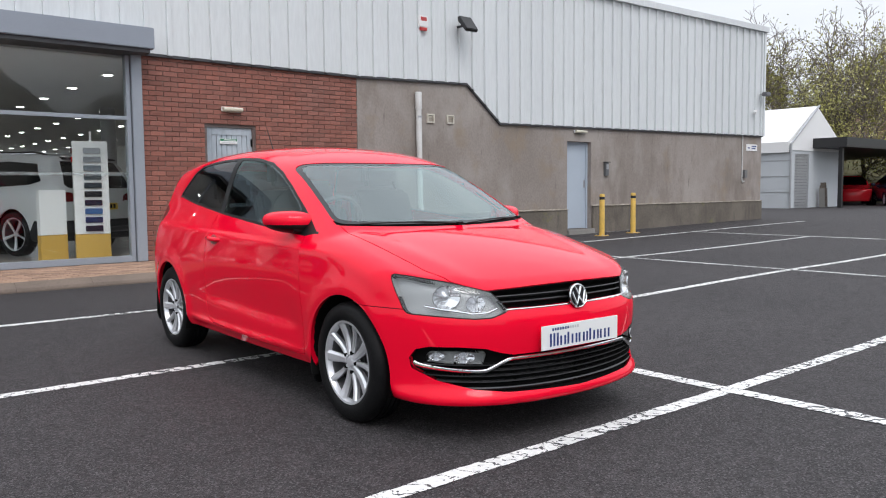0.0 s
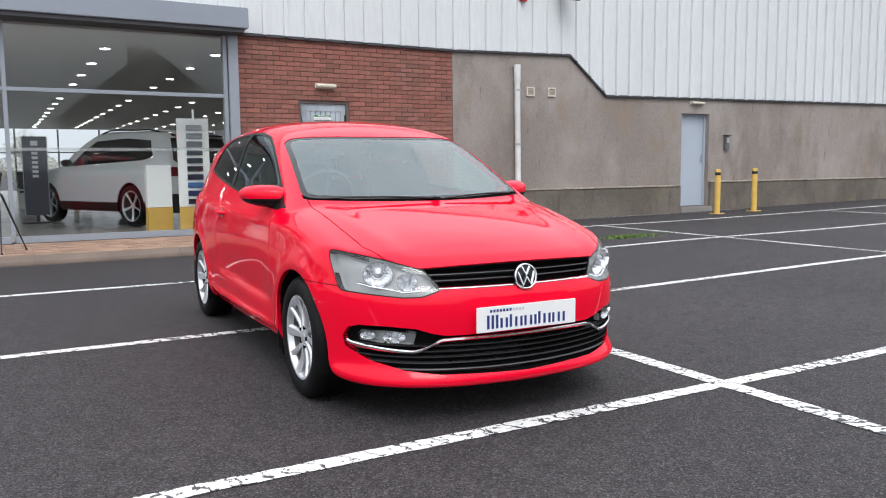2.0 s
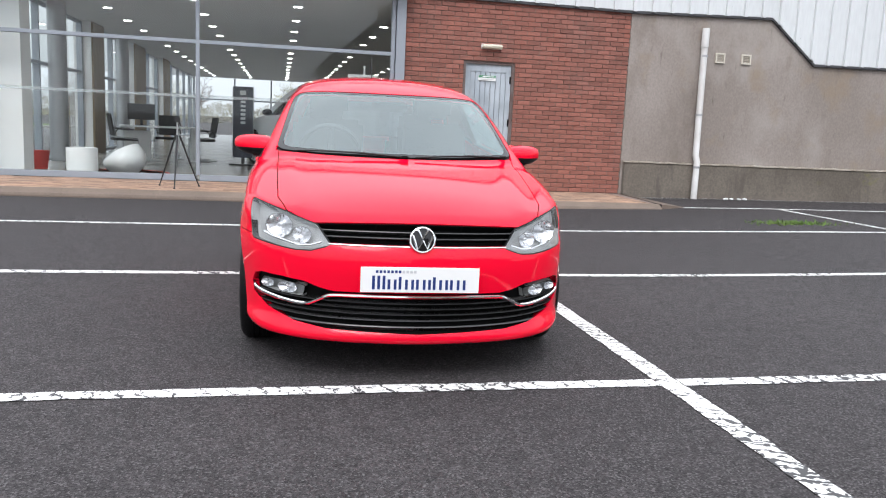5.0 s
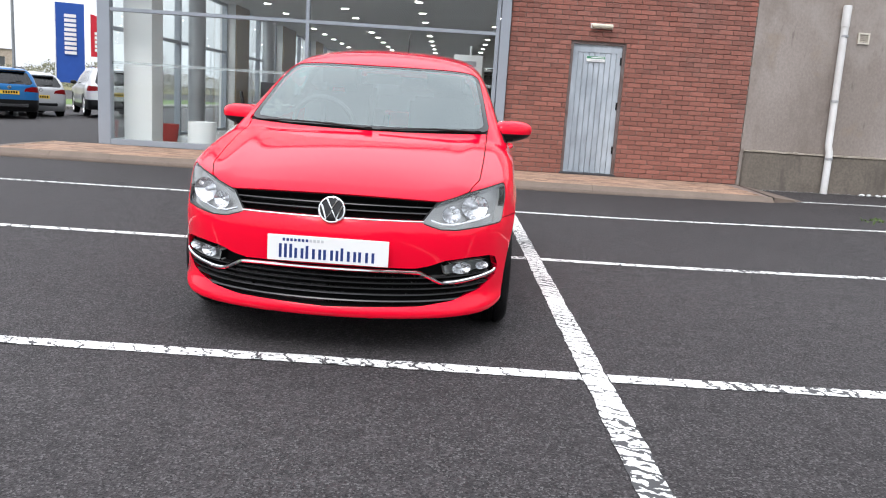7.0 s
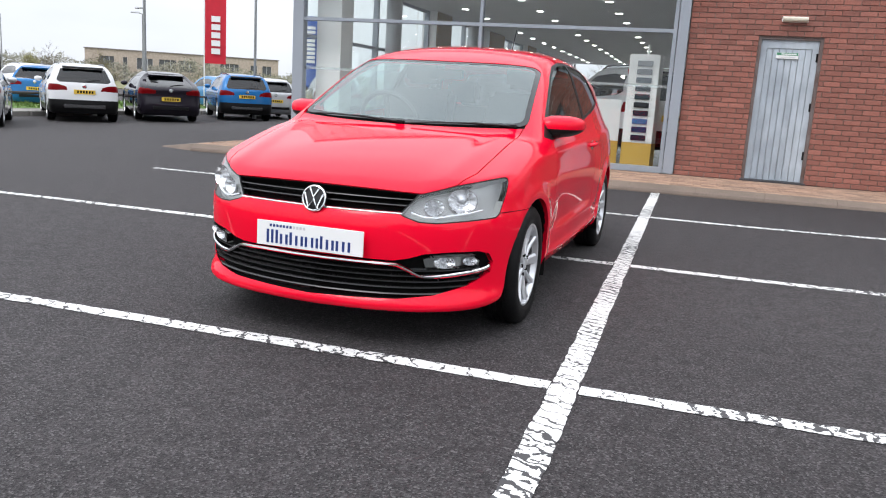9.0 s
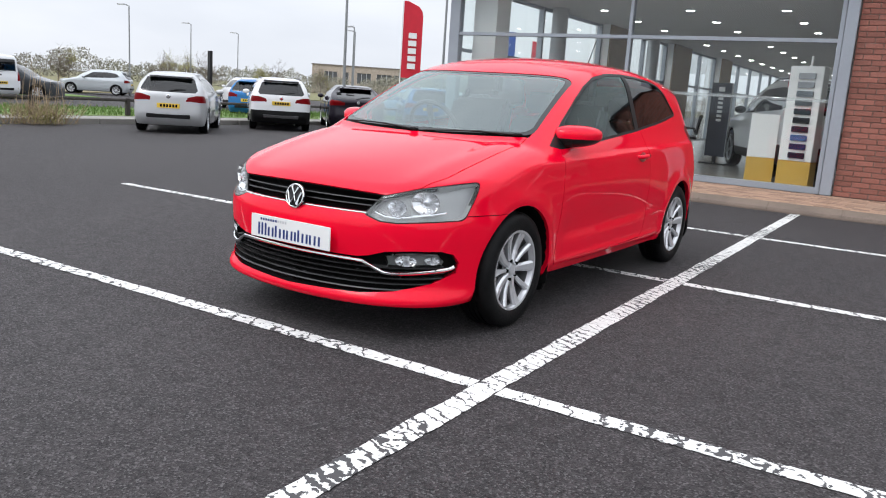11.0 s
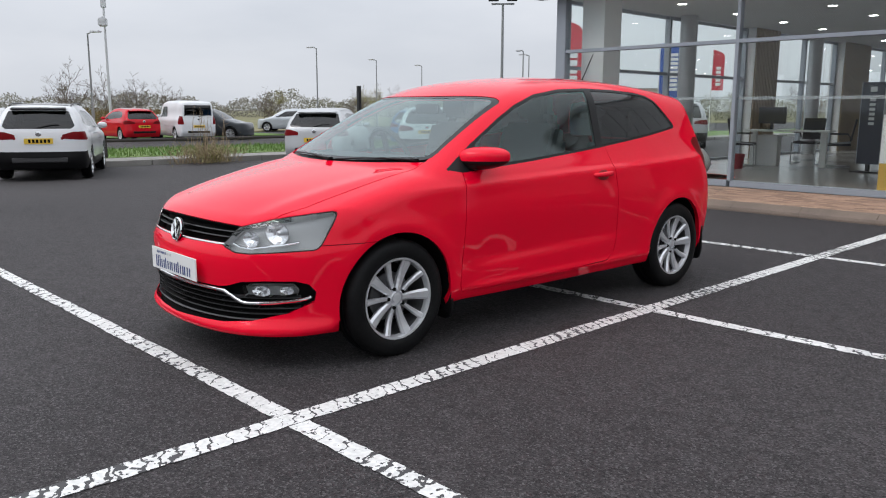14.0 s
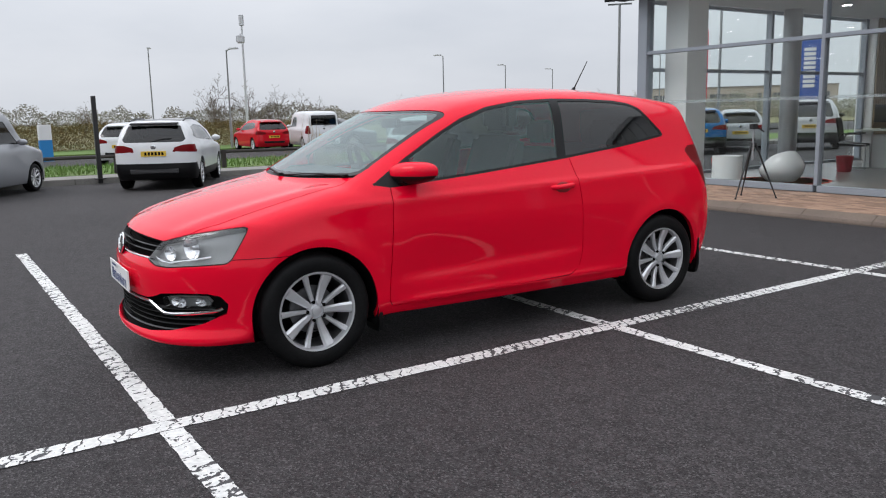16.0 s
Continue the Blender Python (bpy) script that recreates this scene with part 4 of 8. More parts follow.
    sh.mark("bonnet", (bonnet_f(x, y, z) < -0.005) & (cowl_f(x, y, z) < 0), ["bonnet_gap"])
    sh.mark("cowl", (cowl_f(x, y, z) > 0) & (y < 0.4) & (ax < 0.66) & (z > 0.85) & (sh.CN[:, 2] > 0.6) & (screen_f(x, y, z) > 0), ["body"])
    sh.mark("screen_band", screen_f(x, y, z) < 0, ["body", "cowl", "bonnet", "bonnet_gap"])
    sh.mark("screen", screen_f(x, y, z) < -0.028, ["screen_band"])
    side_f = (ax > 0.42) & (y > 0.2) & (y < 2.8)
    sh.mark("door_gap", side_f & (on_side(door)(x, y, z) < 0) & (dlo(y, z) > 0), ["body"])
    sh.mark("door", side_f & (on_side(door)(x, y, z) < -0.005), ["door_gap"])
    sh.mark("frame", side_f & (dlo(y, z) < 0), ["body", "door", "door_gap"])
    glassy = side_f & (dlo(y, z) < -0.015)
    sh.mark("sail", glassy & (sail(y, z) < 0), ["frame"])
    sh.mark("door_glass", glassy & (sail(y, z) > 0) & (b_lo(y, z) < 0), ["frame"])
    sh.mark("quarter_glass", glassy & (b_hi(y, z) > 0), ["frame"])
    sh.mark("grille", grille_f(x, y, z) < 0, ["body", "bonnet_gap"])
    sh.mark("lamp_rim", lamp_f(x, y, z) < 0, ["body", "bonnet_gap", "bonnet", "grille"])
    sh.mark("lamp", lamp_f(x, y, z) < -0.006, ["lamp_rim"])
    sh.mark("intake", on_front(intake)(x, y, z) < 0, ["body"])
    sh.mark("fog", on_front(fog)(x, y, z) < 0, ["intake"])
    sh.mark("bump_gap", (ax > 0.42) & near_bump(y, z) & (np.abs(bump_f(y, z)) < 0.0018) & (y > -0.43), ["body"])
    sh.mark("rear_glass", (rear_screen(x, y, z) < 0) & (sh.CN[:, 1] > 0.3), ["body"])
    sh.mark("tail_lamp", (ax > 0.42) & (y > 2.5) & (tail_l(y, z) < 0), ["body"])
    zs = z + 0.01 * ax ** 2
    sh.mark("slat", ((zs > slat_hi[0]) & (zs < slat_hi[1])) | ((zs > slat_hi[2]) & (zs < slat_hi[3])), ["grille"])
    zl = z - 0.03 * x * x
    low = np.zeros(len(z), bool)
    for a, b in zip(slat_lo[::2], slat_lo[1::2]):
        low |= (zl > a) & (zl < b)
    sh.mark("low_slat", low & (zl < 0.37) & (ax < 0.70), ["intake"])

    car = thing("hatchback", at, "glossy red three-door hatchback parked across the painted bays", "car")
    sh.take("body", "body", M_RED, car, 0, 0.03)
    sh.take("bonnet", "bonnet", M_RED, car, 0, 0.02)
    sh.take("shut_line", ["bonnet_gap", "door_gap", "bump_gap"], M_VOID, car, 0.009, 0, "dark panel gaps")
    for s, nm in ((1, "door"), (-1, "door")):
        sh.take(nm, "door", M_RED, car, 0, 0.02, mask=(x * s > 0))
        fr = sh.take("window_frame", ["frame", "sail"], M_TRIM, car, 0.001, 0.02, "black window surround", mask=(x * s > 0))
        sh.take("door_window", "door_glass", M_CARGLASS, car, 0.004, 0, "lightly tinted door glass", mask=(x * s > 0)).visible_shadow = False
        sh.take("quarter_window", "quarter_glass", M_PRIVACY, car, 0.004, 0, "dark privacy glass", mask=(x * s > 0)).visible_shadow = False
        sh.take("tail_light", "tail_lamp", M_TAIL, car, 0.0, 0.02, "red tail lamp", mask=(x * s > 0))
        lamp = sh.take("headlight", "lamp_rim", M_TRIM, car, 0.003, 0.03, "clear headlamp unit", mask=(x * s > 0))
        sh.take("lens", "lamp", M_LENS, lamp, 0.0, 0, mask=(x * s > 0)).visible_shadow = False
        sh.take("bezel", "lamp", M_BEZEL, lamp, 0.045, -0.043, "grey lamp bezel", mask=(x * s > 0))
        fl = sh.take("fog_lamp", "fog", M_LENS, car, 0.006, 0.0, "clear fog lamp", mask=(x * s > 0))
        fl.visible_shadow = False
        sh.take("bezel", "fog", M_BEZEL, fl, 0.035, -0.028, "bright reflector", mask=(x * s > 0))
        for lx, lz, rad, deep in ((0.600, 0.658, 0.064, 0.045), (0.500, 0.628, 0.044, 0.04)):
            bowl(lamp, s * lx, sh.front(lx, lz) + 0.010, lz, rad, deep, s * 0.40, 0.82)
        blade(sh, lamp, s, [(0.425, 0.604), (0.475, 0.588), (0.53, 0.585), (0.57, 0.594), (0.64, 0.606), (0.68, 0.618)], 0.006, 0.022, M_CHROME)
        for lx, lz, rad in ((0.560, 0.390, 0.048), (0.650, 0.394, 0.034)):
            bowl(fl, s * lx, sh.front(lx, lz) + 0.010, lz, rad, 0.028, s * 0.55, 0.52)
    sh.take("windscreen", "screen", M_SCREEN, car, 0.004, 0, "clear laminated windscreen").visible_shadow = False
    sh.take("rear_window", "rear_glass", M_PRIVACY, car, 0.004, 0, "tinted rear window").visible_shadow = False
    sh.take("screen_edge", "screen_band", M_GLOSSBLACK, car, 0.003, 0.01, "black edge band of the windscreen")
    sh.take("cowl", "cowl", M_TRIM, car, 0.012, 0, "black scuttle panel below the windscreen")
    g = sh.take("grille", "grille", M_VOID, car, 0.045, -0.04, "black radiator grille")
    sh.take("slat", "slat", M_SLAT, g, 0.008, 0.03)
    lg = sh.take("lower_grille", "intake", M_VOID, car, 0.035, -0.033, "black lower air intake")
    sh.take("slat", "low_slat", M_SLAT, lg, 0.006, 0.024)
    sh.take("underbody", "under", M_VOID, car, 0, 0)
    # chrome lines
    strip(sh, g, [(-0.395, 0.600), (-0.2, 0.600), (0.0, 0.600), (0.2, 0.600), (0.395, 0.600)], 0.0055, "chrome strip under the grille")
    strip(sh, lg, [(-a, b) for a, b in CHROME_LOW[:0:-1]] + CHROME_LOW, 0.009, "chrome line round the air intake")
    # dark wheel housings
    for wy in (0.0, WB):
        for s in (1, -1):
            bm = bmesh.new()
            rings = []
            for xx in (0.83, 0.5):
                rings.append([bm.verts.new((s * min(xx, sh.side(wy + 0.345 * math.cos(a), 0.5) - 0.012 if xx > 0.6 else xx), wy + 0.342 * math.cos(a), HUB_Z + 0.342 * math.sin(a))) for a in np.linspace(-0.35, math.pi + 0.35, 24)])
            for i in range(23):
                bm.faces.new((rings[0][i], rings[0][i + 1], rings[1][i + 1], rings[1][i]))
            bm.faces.new(rings[1])
            part("wheel_housing", bm, M_VOID, car, "black wheel housing liner")
    hatch_details(sh, car)
    return car, sh


def bowl(parent, x, y, z, r, deep, turn, squash=1.0):
    """A chrome reflector bowl with its bulb, facing forward."""
    m = Matrix.Translation((x, y + deep, z)) @ Euler((radians(90), 0, turn)).to_matrix().to_4x4() @ Matrix.Diagonal((1, squash, 1, 1))
    bm = bmesh.new()
    prof = [(0.004, 0.0)] + [(r * math.sqrt(k / 5), deep * 0.75 * k / 5) for k in range(1, 6)] + [(r * 1.06, deep * 0.75)]
    rings = [[bm.verts.new(m @ Vector((a * math.cos(t), a * math.sin(t), h))) for t in np.linspace(0, math.tau, 14, endpoint=False)] for a, h in prof]
    for r0, r1 in zip(rings, rings[1:]):
        for k in range(14):
            bm.faces.new((r0[k], r0[(k + 1) % 14], r1[(k + 1) % 14], r1[k]))
    part("reflector", bm, M_REFLECTOR, parent, "faceted chrome reflector bowl")
    bm = bmesh.new()
    bm_lathe(bm, [(r * 0.22, 0.0), (r * 0.22, deep * 0.5), (r * 0.12, deep * 0.6)], 12, m)
    part("bulb", bm, M_SATIN, parent, smooth=True)


def blade(sh, parent, s, pts, r, depth, material):
    bm = bmesh.new()
    bm_tube(bm, [(s * a, sh.front(a, b) + depth, b) for a, b in pts], r, 8)
    part("trim_blade", bm, material, parent, "bright trim line inside the lamp", smooth=True)


def strip(sh, parent, pts, r, tag):
    fx = spline(range(len(pts)), [p[0] for p in pts])
    fz = spline(range(len(pts)), [p[1] for p in pts])
    bm = bmesh.new()
    path = []
    for t in np.linspace(0, len(pts) - 1, 70):
        px, pz = float(fx(t)), float(fz(t))
        path.append((px, sh.front(abs(px), pz) + 0.001, pz))
    bm_tube(bm, path, r, 8)
    part("chrome_strip", bm, M_CHROME, parent, tag, smooth=True)


def alloy_wheel(parent, m, spokes=10, rim_r=0.205, tyre_r=0.300, width=0.185, alloy=None, name="wheel"):
    """Wheel about local z, outer face at +z."""
    alloy = alloy or M_ALLOY
    w = new(name)
    w.parent = parent
    w.matrix_basis = m
    hw = width / 2
    bm = bmesh.new()
    side = [(rim_r - 0.006, hw - 0.018), (rim_r + 0.006, hw - 0.004), (rim_r + 0.03, hw + 0.004), (tyre_r - 0.028, hw + 0.002), (tyre_r - 0.010, hw - 0.012), (tyre_r - 0.001, hw - 0.032)]
    tread = [(tyre_r, 0.05), (tyre_r, 0.033), (tyre_r - 0.007, 0.031), (tyre_r - 0.007, 0.024), (tyre_r, 0.022), (tyre_r, 0.004), (tyre_r - 0.007, 0.002)]
    prof = side + tread + [(a, -b) for a, b in reversed(side + tread)]
    n = 56
    rings = [[bm.verts.new((a * math.cos(k * math.tau / n), a * math.sin(k * math.tau / n), h)) for k in range(n)] for a, h in prof]
    for r0, r1 in zip(rings, rings[1:]):
        for k in range(n):
            bm.faces.new((r0[k], r0[(k + 1) % n], r1[(k + 1) % n], r1[k]))
    part("tyre", bm, M_TYRE, w, "black rubber tyre", smooth=True)
    bm = bmesh.new()
    prof = [(rim_r + 0.004, hw - 0.012), (rim_r + 0.002, hw - 0.004), (rim_r - 0.008, hw - 0.006), (rim_r - 0.014, hw - 0.022), (rim_r - 0.017, hw - 0.034)]
    rings = [[bm.verts.new((a * math.cos(k * math.tau / n), a * math.sin(k * math.tau / n), h)) for k in range(n)] for a, h in prof]
    for r0, r1 in zip(rings, rings[1:]):
        for k in range(n):
            bm.faces.new((r0[k], r0[(k + 1) % n], r1[(k + 1) % n], r1[k]))
    part("rim", bm, alloy, w, "silver alloy rim", smooth=True)
    # inside of the alloy rim: shade between the spokes is put into its colour
    bm = bmesh.new()
    prof = [(rim_r - 0.017, hw - 0.034), (rim_r - 0.021, hw - 0.06), (rim_r - 0.03, -hw + 0.03)]
    rings = [[bm.verts.new((a * math.cos(k * math.tau / n), a * math.sin(k * math.tau / n), h)) for k in range(n)] for a, h in prof]
    for r0, r1 in zip(rings, rings[1:]):
        for k in range(n):
            bm.faces.new((r0[k], r0[(k + 1) % n], r1[(k + 1) % n], r1[k]))
    part("barrel", bm, M_DISC_BARREL_SHADE, w, "inner barrel of the alloy rim, coloured dark for the shade inside", smooth=True)
    for k in range(spokes):
        a = k * math.tau / spokes
        broad = 1.14 if k % 2 == 0 else 0.66
        bm = bmesh.new()
        secs = []
        for t in np.linspace(0, 1, 6):
            r = 0.038 + (rim_r - 0.012 - 0.038) * t
            hwid = (0.0135 + 0.0125 * t) * broad
            zt = hw - 0.024 + 0.016 * t ** 1.3 - 0.008 * math.sin(math.pi * t)
            secs.append([(r, -hwid, zt - 0.010), (r, -hwid * 0.55, zt), (r, hwid * 0.55, zt), (r, hwid, zt - 0.010), (r, hwid * 0.8, zt - 0.03), (r, -hwid * 0.8, zt - 0.03)])
        rot = Matrix.Rotation(a, 3, "Z")
        vs = [[bm.verts.new(rot @ Vector(p)) for p in s] for s in secs]
        for s0, s1 in zip(vs, vs[1:]):
            for i in range(6):
                bm.faces.new((s0[i], s0[(i + 1) % 6], s1[(i + 1) % 6], s1[i]))
        bm.faces.new(vs[0]), bm.faces.new(vs[-1][::-1])
        part("spoke", bm, alloy, w)
    bm = bmesh.new()
    bm_lathe(bm, [(0.046, hw - 0.06), (0.046, hw - 0.042), (0.034, hw - 0.036), (0.026, hw - 0.030), (0.025, hw - 0.022), (0.018, hw - 0.020)], 28)
    part("hub", bm, alloy, w, "silver hub with centre cap", smooth=True)
    for k in range(5):
        bm = bmesh.new()
        a = (k + 0.5) * math.tau / 5
        bm_lathe(bm, [(0.0095, hw - 0.050), (0.0095, hw - 0.022), (0.006, hw - 0.021)], 8, Matrix.Translation((0.050 * math.cos(a), 0.050 * math.sin(a), 0)))
        part("wheel_bolt", bm, M_VOID, w, "dark wheel bolt")
    bm = bmesh.new()
    bm_lathe(bm, [(0.125, -0.004), (0.125, 0.008), (0.06, 0.008), (0.06, 0.02)], 28)
    part("brake_disc", bm, M_DISC_BARREL_SHADE, w, "grey brake disc", smooth=True)
    bm = bmesh.new()
    bm_lathe(bm, [(rim_r - 0.02, -hw + 0.03), (rim_r - 0.02, -hw + 0.04)], 28)
    part("backplate", bm, M_VOID, w)
    return w


def grille_badge(parent, m, r):
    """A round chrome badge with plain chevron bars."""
    b = new("badge")
    b.parent = parent
    b.matrix_basis = m
    tagged(b, "round chrome maker's badge")
    bm = bmesh.new()
    bm_lathe(bm, [(r, 0.0), (r, 0.008), (r * 0.5, 0.012), (0.004, 0.013)], 32)
    part("disc", bm, M_GLOSSBLACK, b, smooth=True)
    bm = bmesh.new()
    bm_tube(bm, [(r * 0.93 * math.cos(t), r * 0.93 * math.sin(t), 0.012) for t in np.linspace(0, math.tau, 33)], r * 0.085, 8, caps=False)
    part("ring", bm, M_CHROME, b, smooth=True)
    s = r * 0.82
    for pts in ([(-0.44, 0.90), (0.0, 0.10), (0.44, 0.90)], [(-0.92, 0.42), (-0.44, -0.84), (0.0, -0.06)], [(0.92, 0.42), (0.44, -0.84), (0.0, -0.06)]):
        bm = bmesh.new()
        bm_tube(bm, [(a * s, c * s, 0.015) for a, c in pts], r * 0.115, 6)
        part("chevron", bm, M_CHROME, b, smooth=True)


def hatch_details(sh, car):
    # wheels, the front pair straight ahead
    first = None
    for wy in (0.0, WB):
        for s in (1, -1):
            m = pose(s * 0.714, wy, HUB_Z, 0, 90 * s, 0) @ pose(0, 0, 0, 0, 0, 17 + 31 * wy)
            if first is None:
                first = alloy_wheel(car, m)
            else:
                w = new("wheel")
                w.parent, w.matrix_basis = car, m
                for ch in first.children:
                    c = ch.copy()
                    scene.collection.objects.link(c)
                    c.parent = w
    # mud flaps
    for s in (1, -1):
        for y0, zt, zb in ((0.338, 0.39, 0.125), (2.812, 0.40, 0.15)):
            bm = bmesh.new()
            out = [(s * 0.625, zt), (s * 0.795, zt), (s * 0.800, zb + 0.07), (s * 0.785, zb + 0.01), (s * 0.765, zb), (s * 0.64, zb), (s * 0.625, zb + 0.02)]
            bm_prism(bm, out, "y", y0 + 0.012, y0 + 0.035)
            part("mud_flap", bm, M_TRIM, car, "black rubber mud flap", bevel=0.004)
    # door mirrors
    for s in (1, -1):
        bm = bmesh.new()
        bmesh.ops.create_uvsphere(bm, u_segments=40, v_segments=24, radius=1.0)
        for v in bm.verts:
            x, y, z = v.co
            q = (abs(x) ** 2.6 + abs(y) ** 2.6 + abs(z) ** 2.6) ** (-1 / 2.6)
            x, y, z = x * q, y * q, z * q
            yy = y * 0.105 if y < 0 else y * 0.034
            v.co = (0.775 * s + s * (0.118 * x + 0.025), 0.555 + yy + 0.055 * x + 0.045, 0.972 + z * (0.060 - 0.010 * x) + 0.010 * x)
        low = bm.copy()
        bmesh.ops.bisect_plane(bm, geom=bm.verts[:] + bm.edges[:] + bm.faces[:], plane_co=(0, 0, 0.958), plane_no=(0, 0.0, 1), clear_inner=True)
        bmesh.ops.bisect_plane(low, geom=low.verts[:] + low.edges[:] + low.faces[:], plane_co=(0, 0, 0.958), plane_no=(0, 0.0, 1), clear_outer=True)
        mir = part("door_mirror", bm, M_RED, car, "red door mirror with black base", smooth=True)
        part("base", low, M_TRIM, mir, "black mirror underside", smooth=True)
        bm = bmesh.new()
        bm_tube(bm, [(s * 0.66, 0.50, 0.925), (s * 0.72, 0.505, 0.930), (s * 0.80, 0.53, 0.935)], [0.032, 0.026, 0.022], 10)
        part("arm", bm, M_TRIM, mir, "black mirror arm", smooth=True)
        bm = bmesh.new()
        bm_prism(bm, [(s * 0.70, 0.940), (s * 0.875, 0.945), (s * 0.885, 1.0), (s * 0.86, 1.025), (s * 0.71, 1.03)], "y", 0.628, 0.636)
        part("mirror_glass", bm, M_CHROME, mir)
        # door handle
        x0, x1 = sh.side(1.52, 0.832), sh.side(1.69, 0.838)
        bm = bmesh.new()
        bm_tube(bm, [(s * (x0 - 0.012), 1.51, 0.832), (s * (x0 + 0.014), 1.535, 0.834), (s * (x0 + 0.026), 1.60, 0.838), (s * (x1 + 0.020), 1.66, 0.841), (s * (x1 - 0.012), 1.695, 0.843)], [0.012, 0.014, 0.016, 0.016, 0.012], 12)
        h = part("door_handle", bm, M_RED, car, "red door handle", smooth=True)
        # flat oval in darker red: the bowl's shade is put into its colour
        bm = bmesh.new()
        bmesh.ops.create_uvsphere(bm, u_segments=20, v_segments=12, radius=1.0, matrix=Matrix.Translation((s * (x0 + 0.001), 1.60, 0.828)) @ Matrix.Diagonal((0.004, 0.058, 0.036, 1)))
        part("handle_recess", bm, mat("red_recess_shade", (0.30, 0.004, 0.008), 0.3, coat=0.6), h, smooth=True)
        # wiper arms
    for x0, x1, y1 in ((-0.56, 0.02, 0.20), (0.08, 0.60, 0.29)):
        bm = bmesh.new()
        pts = [(x0 + (x1 - x0) * t, 0.112 + 0.165 * ((x0 + (x1 - x0) * t) / 0.63) ** 2 + 0.022 * math.sin(math.pi * t) + 0.01, 0) for t in np.linspace(0, 1, 9)]
        bm_tube(bm, [(a, b, sh.top(a, b) + 0.006) for a, b, _ in pts], [0.004] * 5 + [0.006] * 4, 8)
        wp = part("wiper", bm, M_TRIM, car, "black wiper arm and blade", smooth=True)
        bm = bmesh.new()
        bm_box(bm, x1 - 0.022, pts[-1][1] - 0.018, sh.top(x1, pts[-1][1]) + 0.001, x1 + 0.022, pts[-1][1] + 0.014, sh.top(x1, pts[-1][1]) + 0.015)
        part("pivot_cap", bm, M_TRIM, wp, bevel=0.004)
    # roof aerial
    bm = bmesh.new()
    za = sh.top(0, 2.38)
    bm_tube(bm, [(0, 2.36, za - 0.01), (0, 2.39, za + 0.03)], [0.018, 0.010], 10)
    ae = part("aerial_base", bm, M_TRIM, car, "black roof aerial", smooth=True)
    bm = bmesh.new()
    bm_tube(bm, [(0, 2.39, za + 0.03), (0, 2.51, za + 0.22)], [0.0045, 0.003], 8)
    part("aerial_rod", bm, M_TRIM, ae, smooth=True)
    # badge and plate
    yb = sh.front(0, 0.63)
    grille_badge(car, pose(0.006, yb - 0.012, 0.632, 80, 0, 0), 0.058)
    yp = sh.front(0, 0.46)
    m = pose(0, yp - 0.012, 0.462, 90, 0, 0)
    bm = bmesh.new()
    bm_box(bm, -0.26, -0.0555, -0.001, 0.26, 0.0555, 0.006)
    pl = part("number_plate", bm, M_PLATE_W, car, "white show plate with dark blue lettering bars", bevel=0.0012)
    pl.matrix_basis = m
    for x, w, h in ((-0.225, 0.064, 0.060), (-0.158, 0.046, 0.044), (-0.110, 0.026, 0.056), (-0.082, 0.046, 0.044), (-0.034, 0.028, 0.044), (-0.004, 0.042, 0.044), (0.040, 0.026, 0.056), (0.068, 0.046, 0.044), (0.116, 0.028, 0.044), (0.146, 0.046, 0.044)):
        x0, x1 = x + 0.015, x + 0.015 + w - 0.007
        strokes = [x0] if w < 0.03 else [x0, x1 - 0.012] if w < 0.06 else [x0, (x0 + x1) / 2 - 0.006, x1 - 0.012]
        for xa in strokes:
            boxes("lettering_bar", [(xa, -0.042, 0.0062, xa + 0.012, -0.042 + h, 0.0070)], M_NAVY, pl)
    for k in range(11):
        x = -0.195 + k * 0.0165
        ob = boxes("small_lettering_bar", [(x, 0.030, 0.0062, x + 0.011, 0.042, 0.0068)], M_NAVY if k < 7 else M_LAMPGREY, pl)
    # cabin
    bm = bmesh.new()
    bm_box(bm, -0.68, 0.45, 0.30, 0.68, 2.9, 0.36)
    part("cabin_floor", bm, M_VOID, car)
    bm = bmesh.new()
    bm_prism(bm, [(0.25, 0.55), (0.25, 0.90), (0.42, 0.945), (0.62, 0.955), (0.72, 0.93), (0.75, 0.84), (0.70, 0.60)], "x", -0.66, 0.66)
    part("dashboard", bm, M_DASH, car, "dark grey dashboard", bevel=0.01)
    bm = bmesh.new()
    mt = pose(-0.36, 0.86, 0.93, 0, 0, 0) @ pose(0, 0, 0, -66, 0, 0)
    bm_tube(bm, [mt @ Vector((0.185 * math.cos(t), 0.185 * math.sin(t), 0)) for t in np.linspace(0, math.tau, 33)], 0.016, 8, caps=False)
    bm_tube(bm, [mt @ Vector((-0.18, 0, 0)), mt @ Vector((0, -0.01, -0.02)), mt @ Vector((0.18, 0, 0))], 0.022, 8)
    bm_tube(bm, [mt @ Vector((0, 0, -0.02)), mt @ Vector((0, -0.17, 0))], 0.02, 8)
    part("steering_wheel", bm, M_DASH, car, "dark steering wheel on the right-hand side", smooth=True)
    for s in (1, -1):
        for y0, tall in ((1.25, 0.62), (2.15, 0.50)):
            bm = bmesh.new()
            bm_prism(bm, [(y0 - 0.42, 0.36), (y0 - 0.46, 0.56), (y0 - 0.05, 0.53), (y0 + 0.16, 0.53 + tall), (y0 + 0.26, 0.53 + tall - 0.02), (y0 + 0.12, 0.36)], "x", s * 0.36 - 0.24, s * 0.36 + 0.24)
            st = part("seat", bm, M_SEAT, car, "dark cloth seat", bevel=0.035)
            bm = bmesh.new()
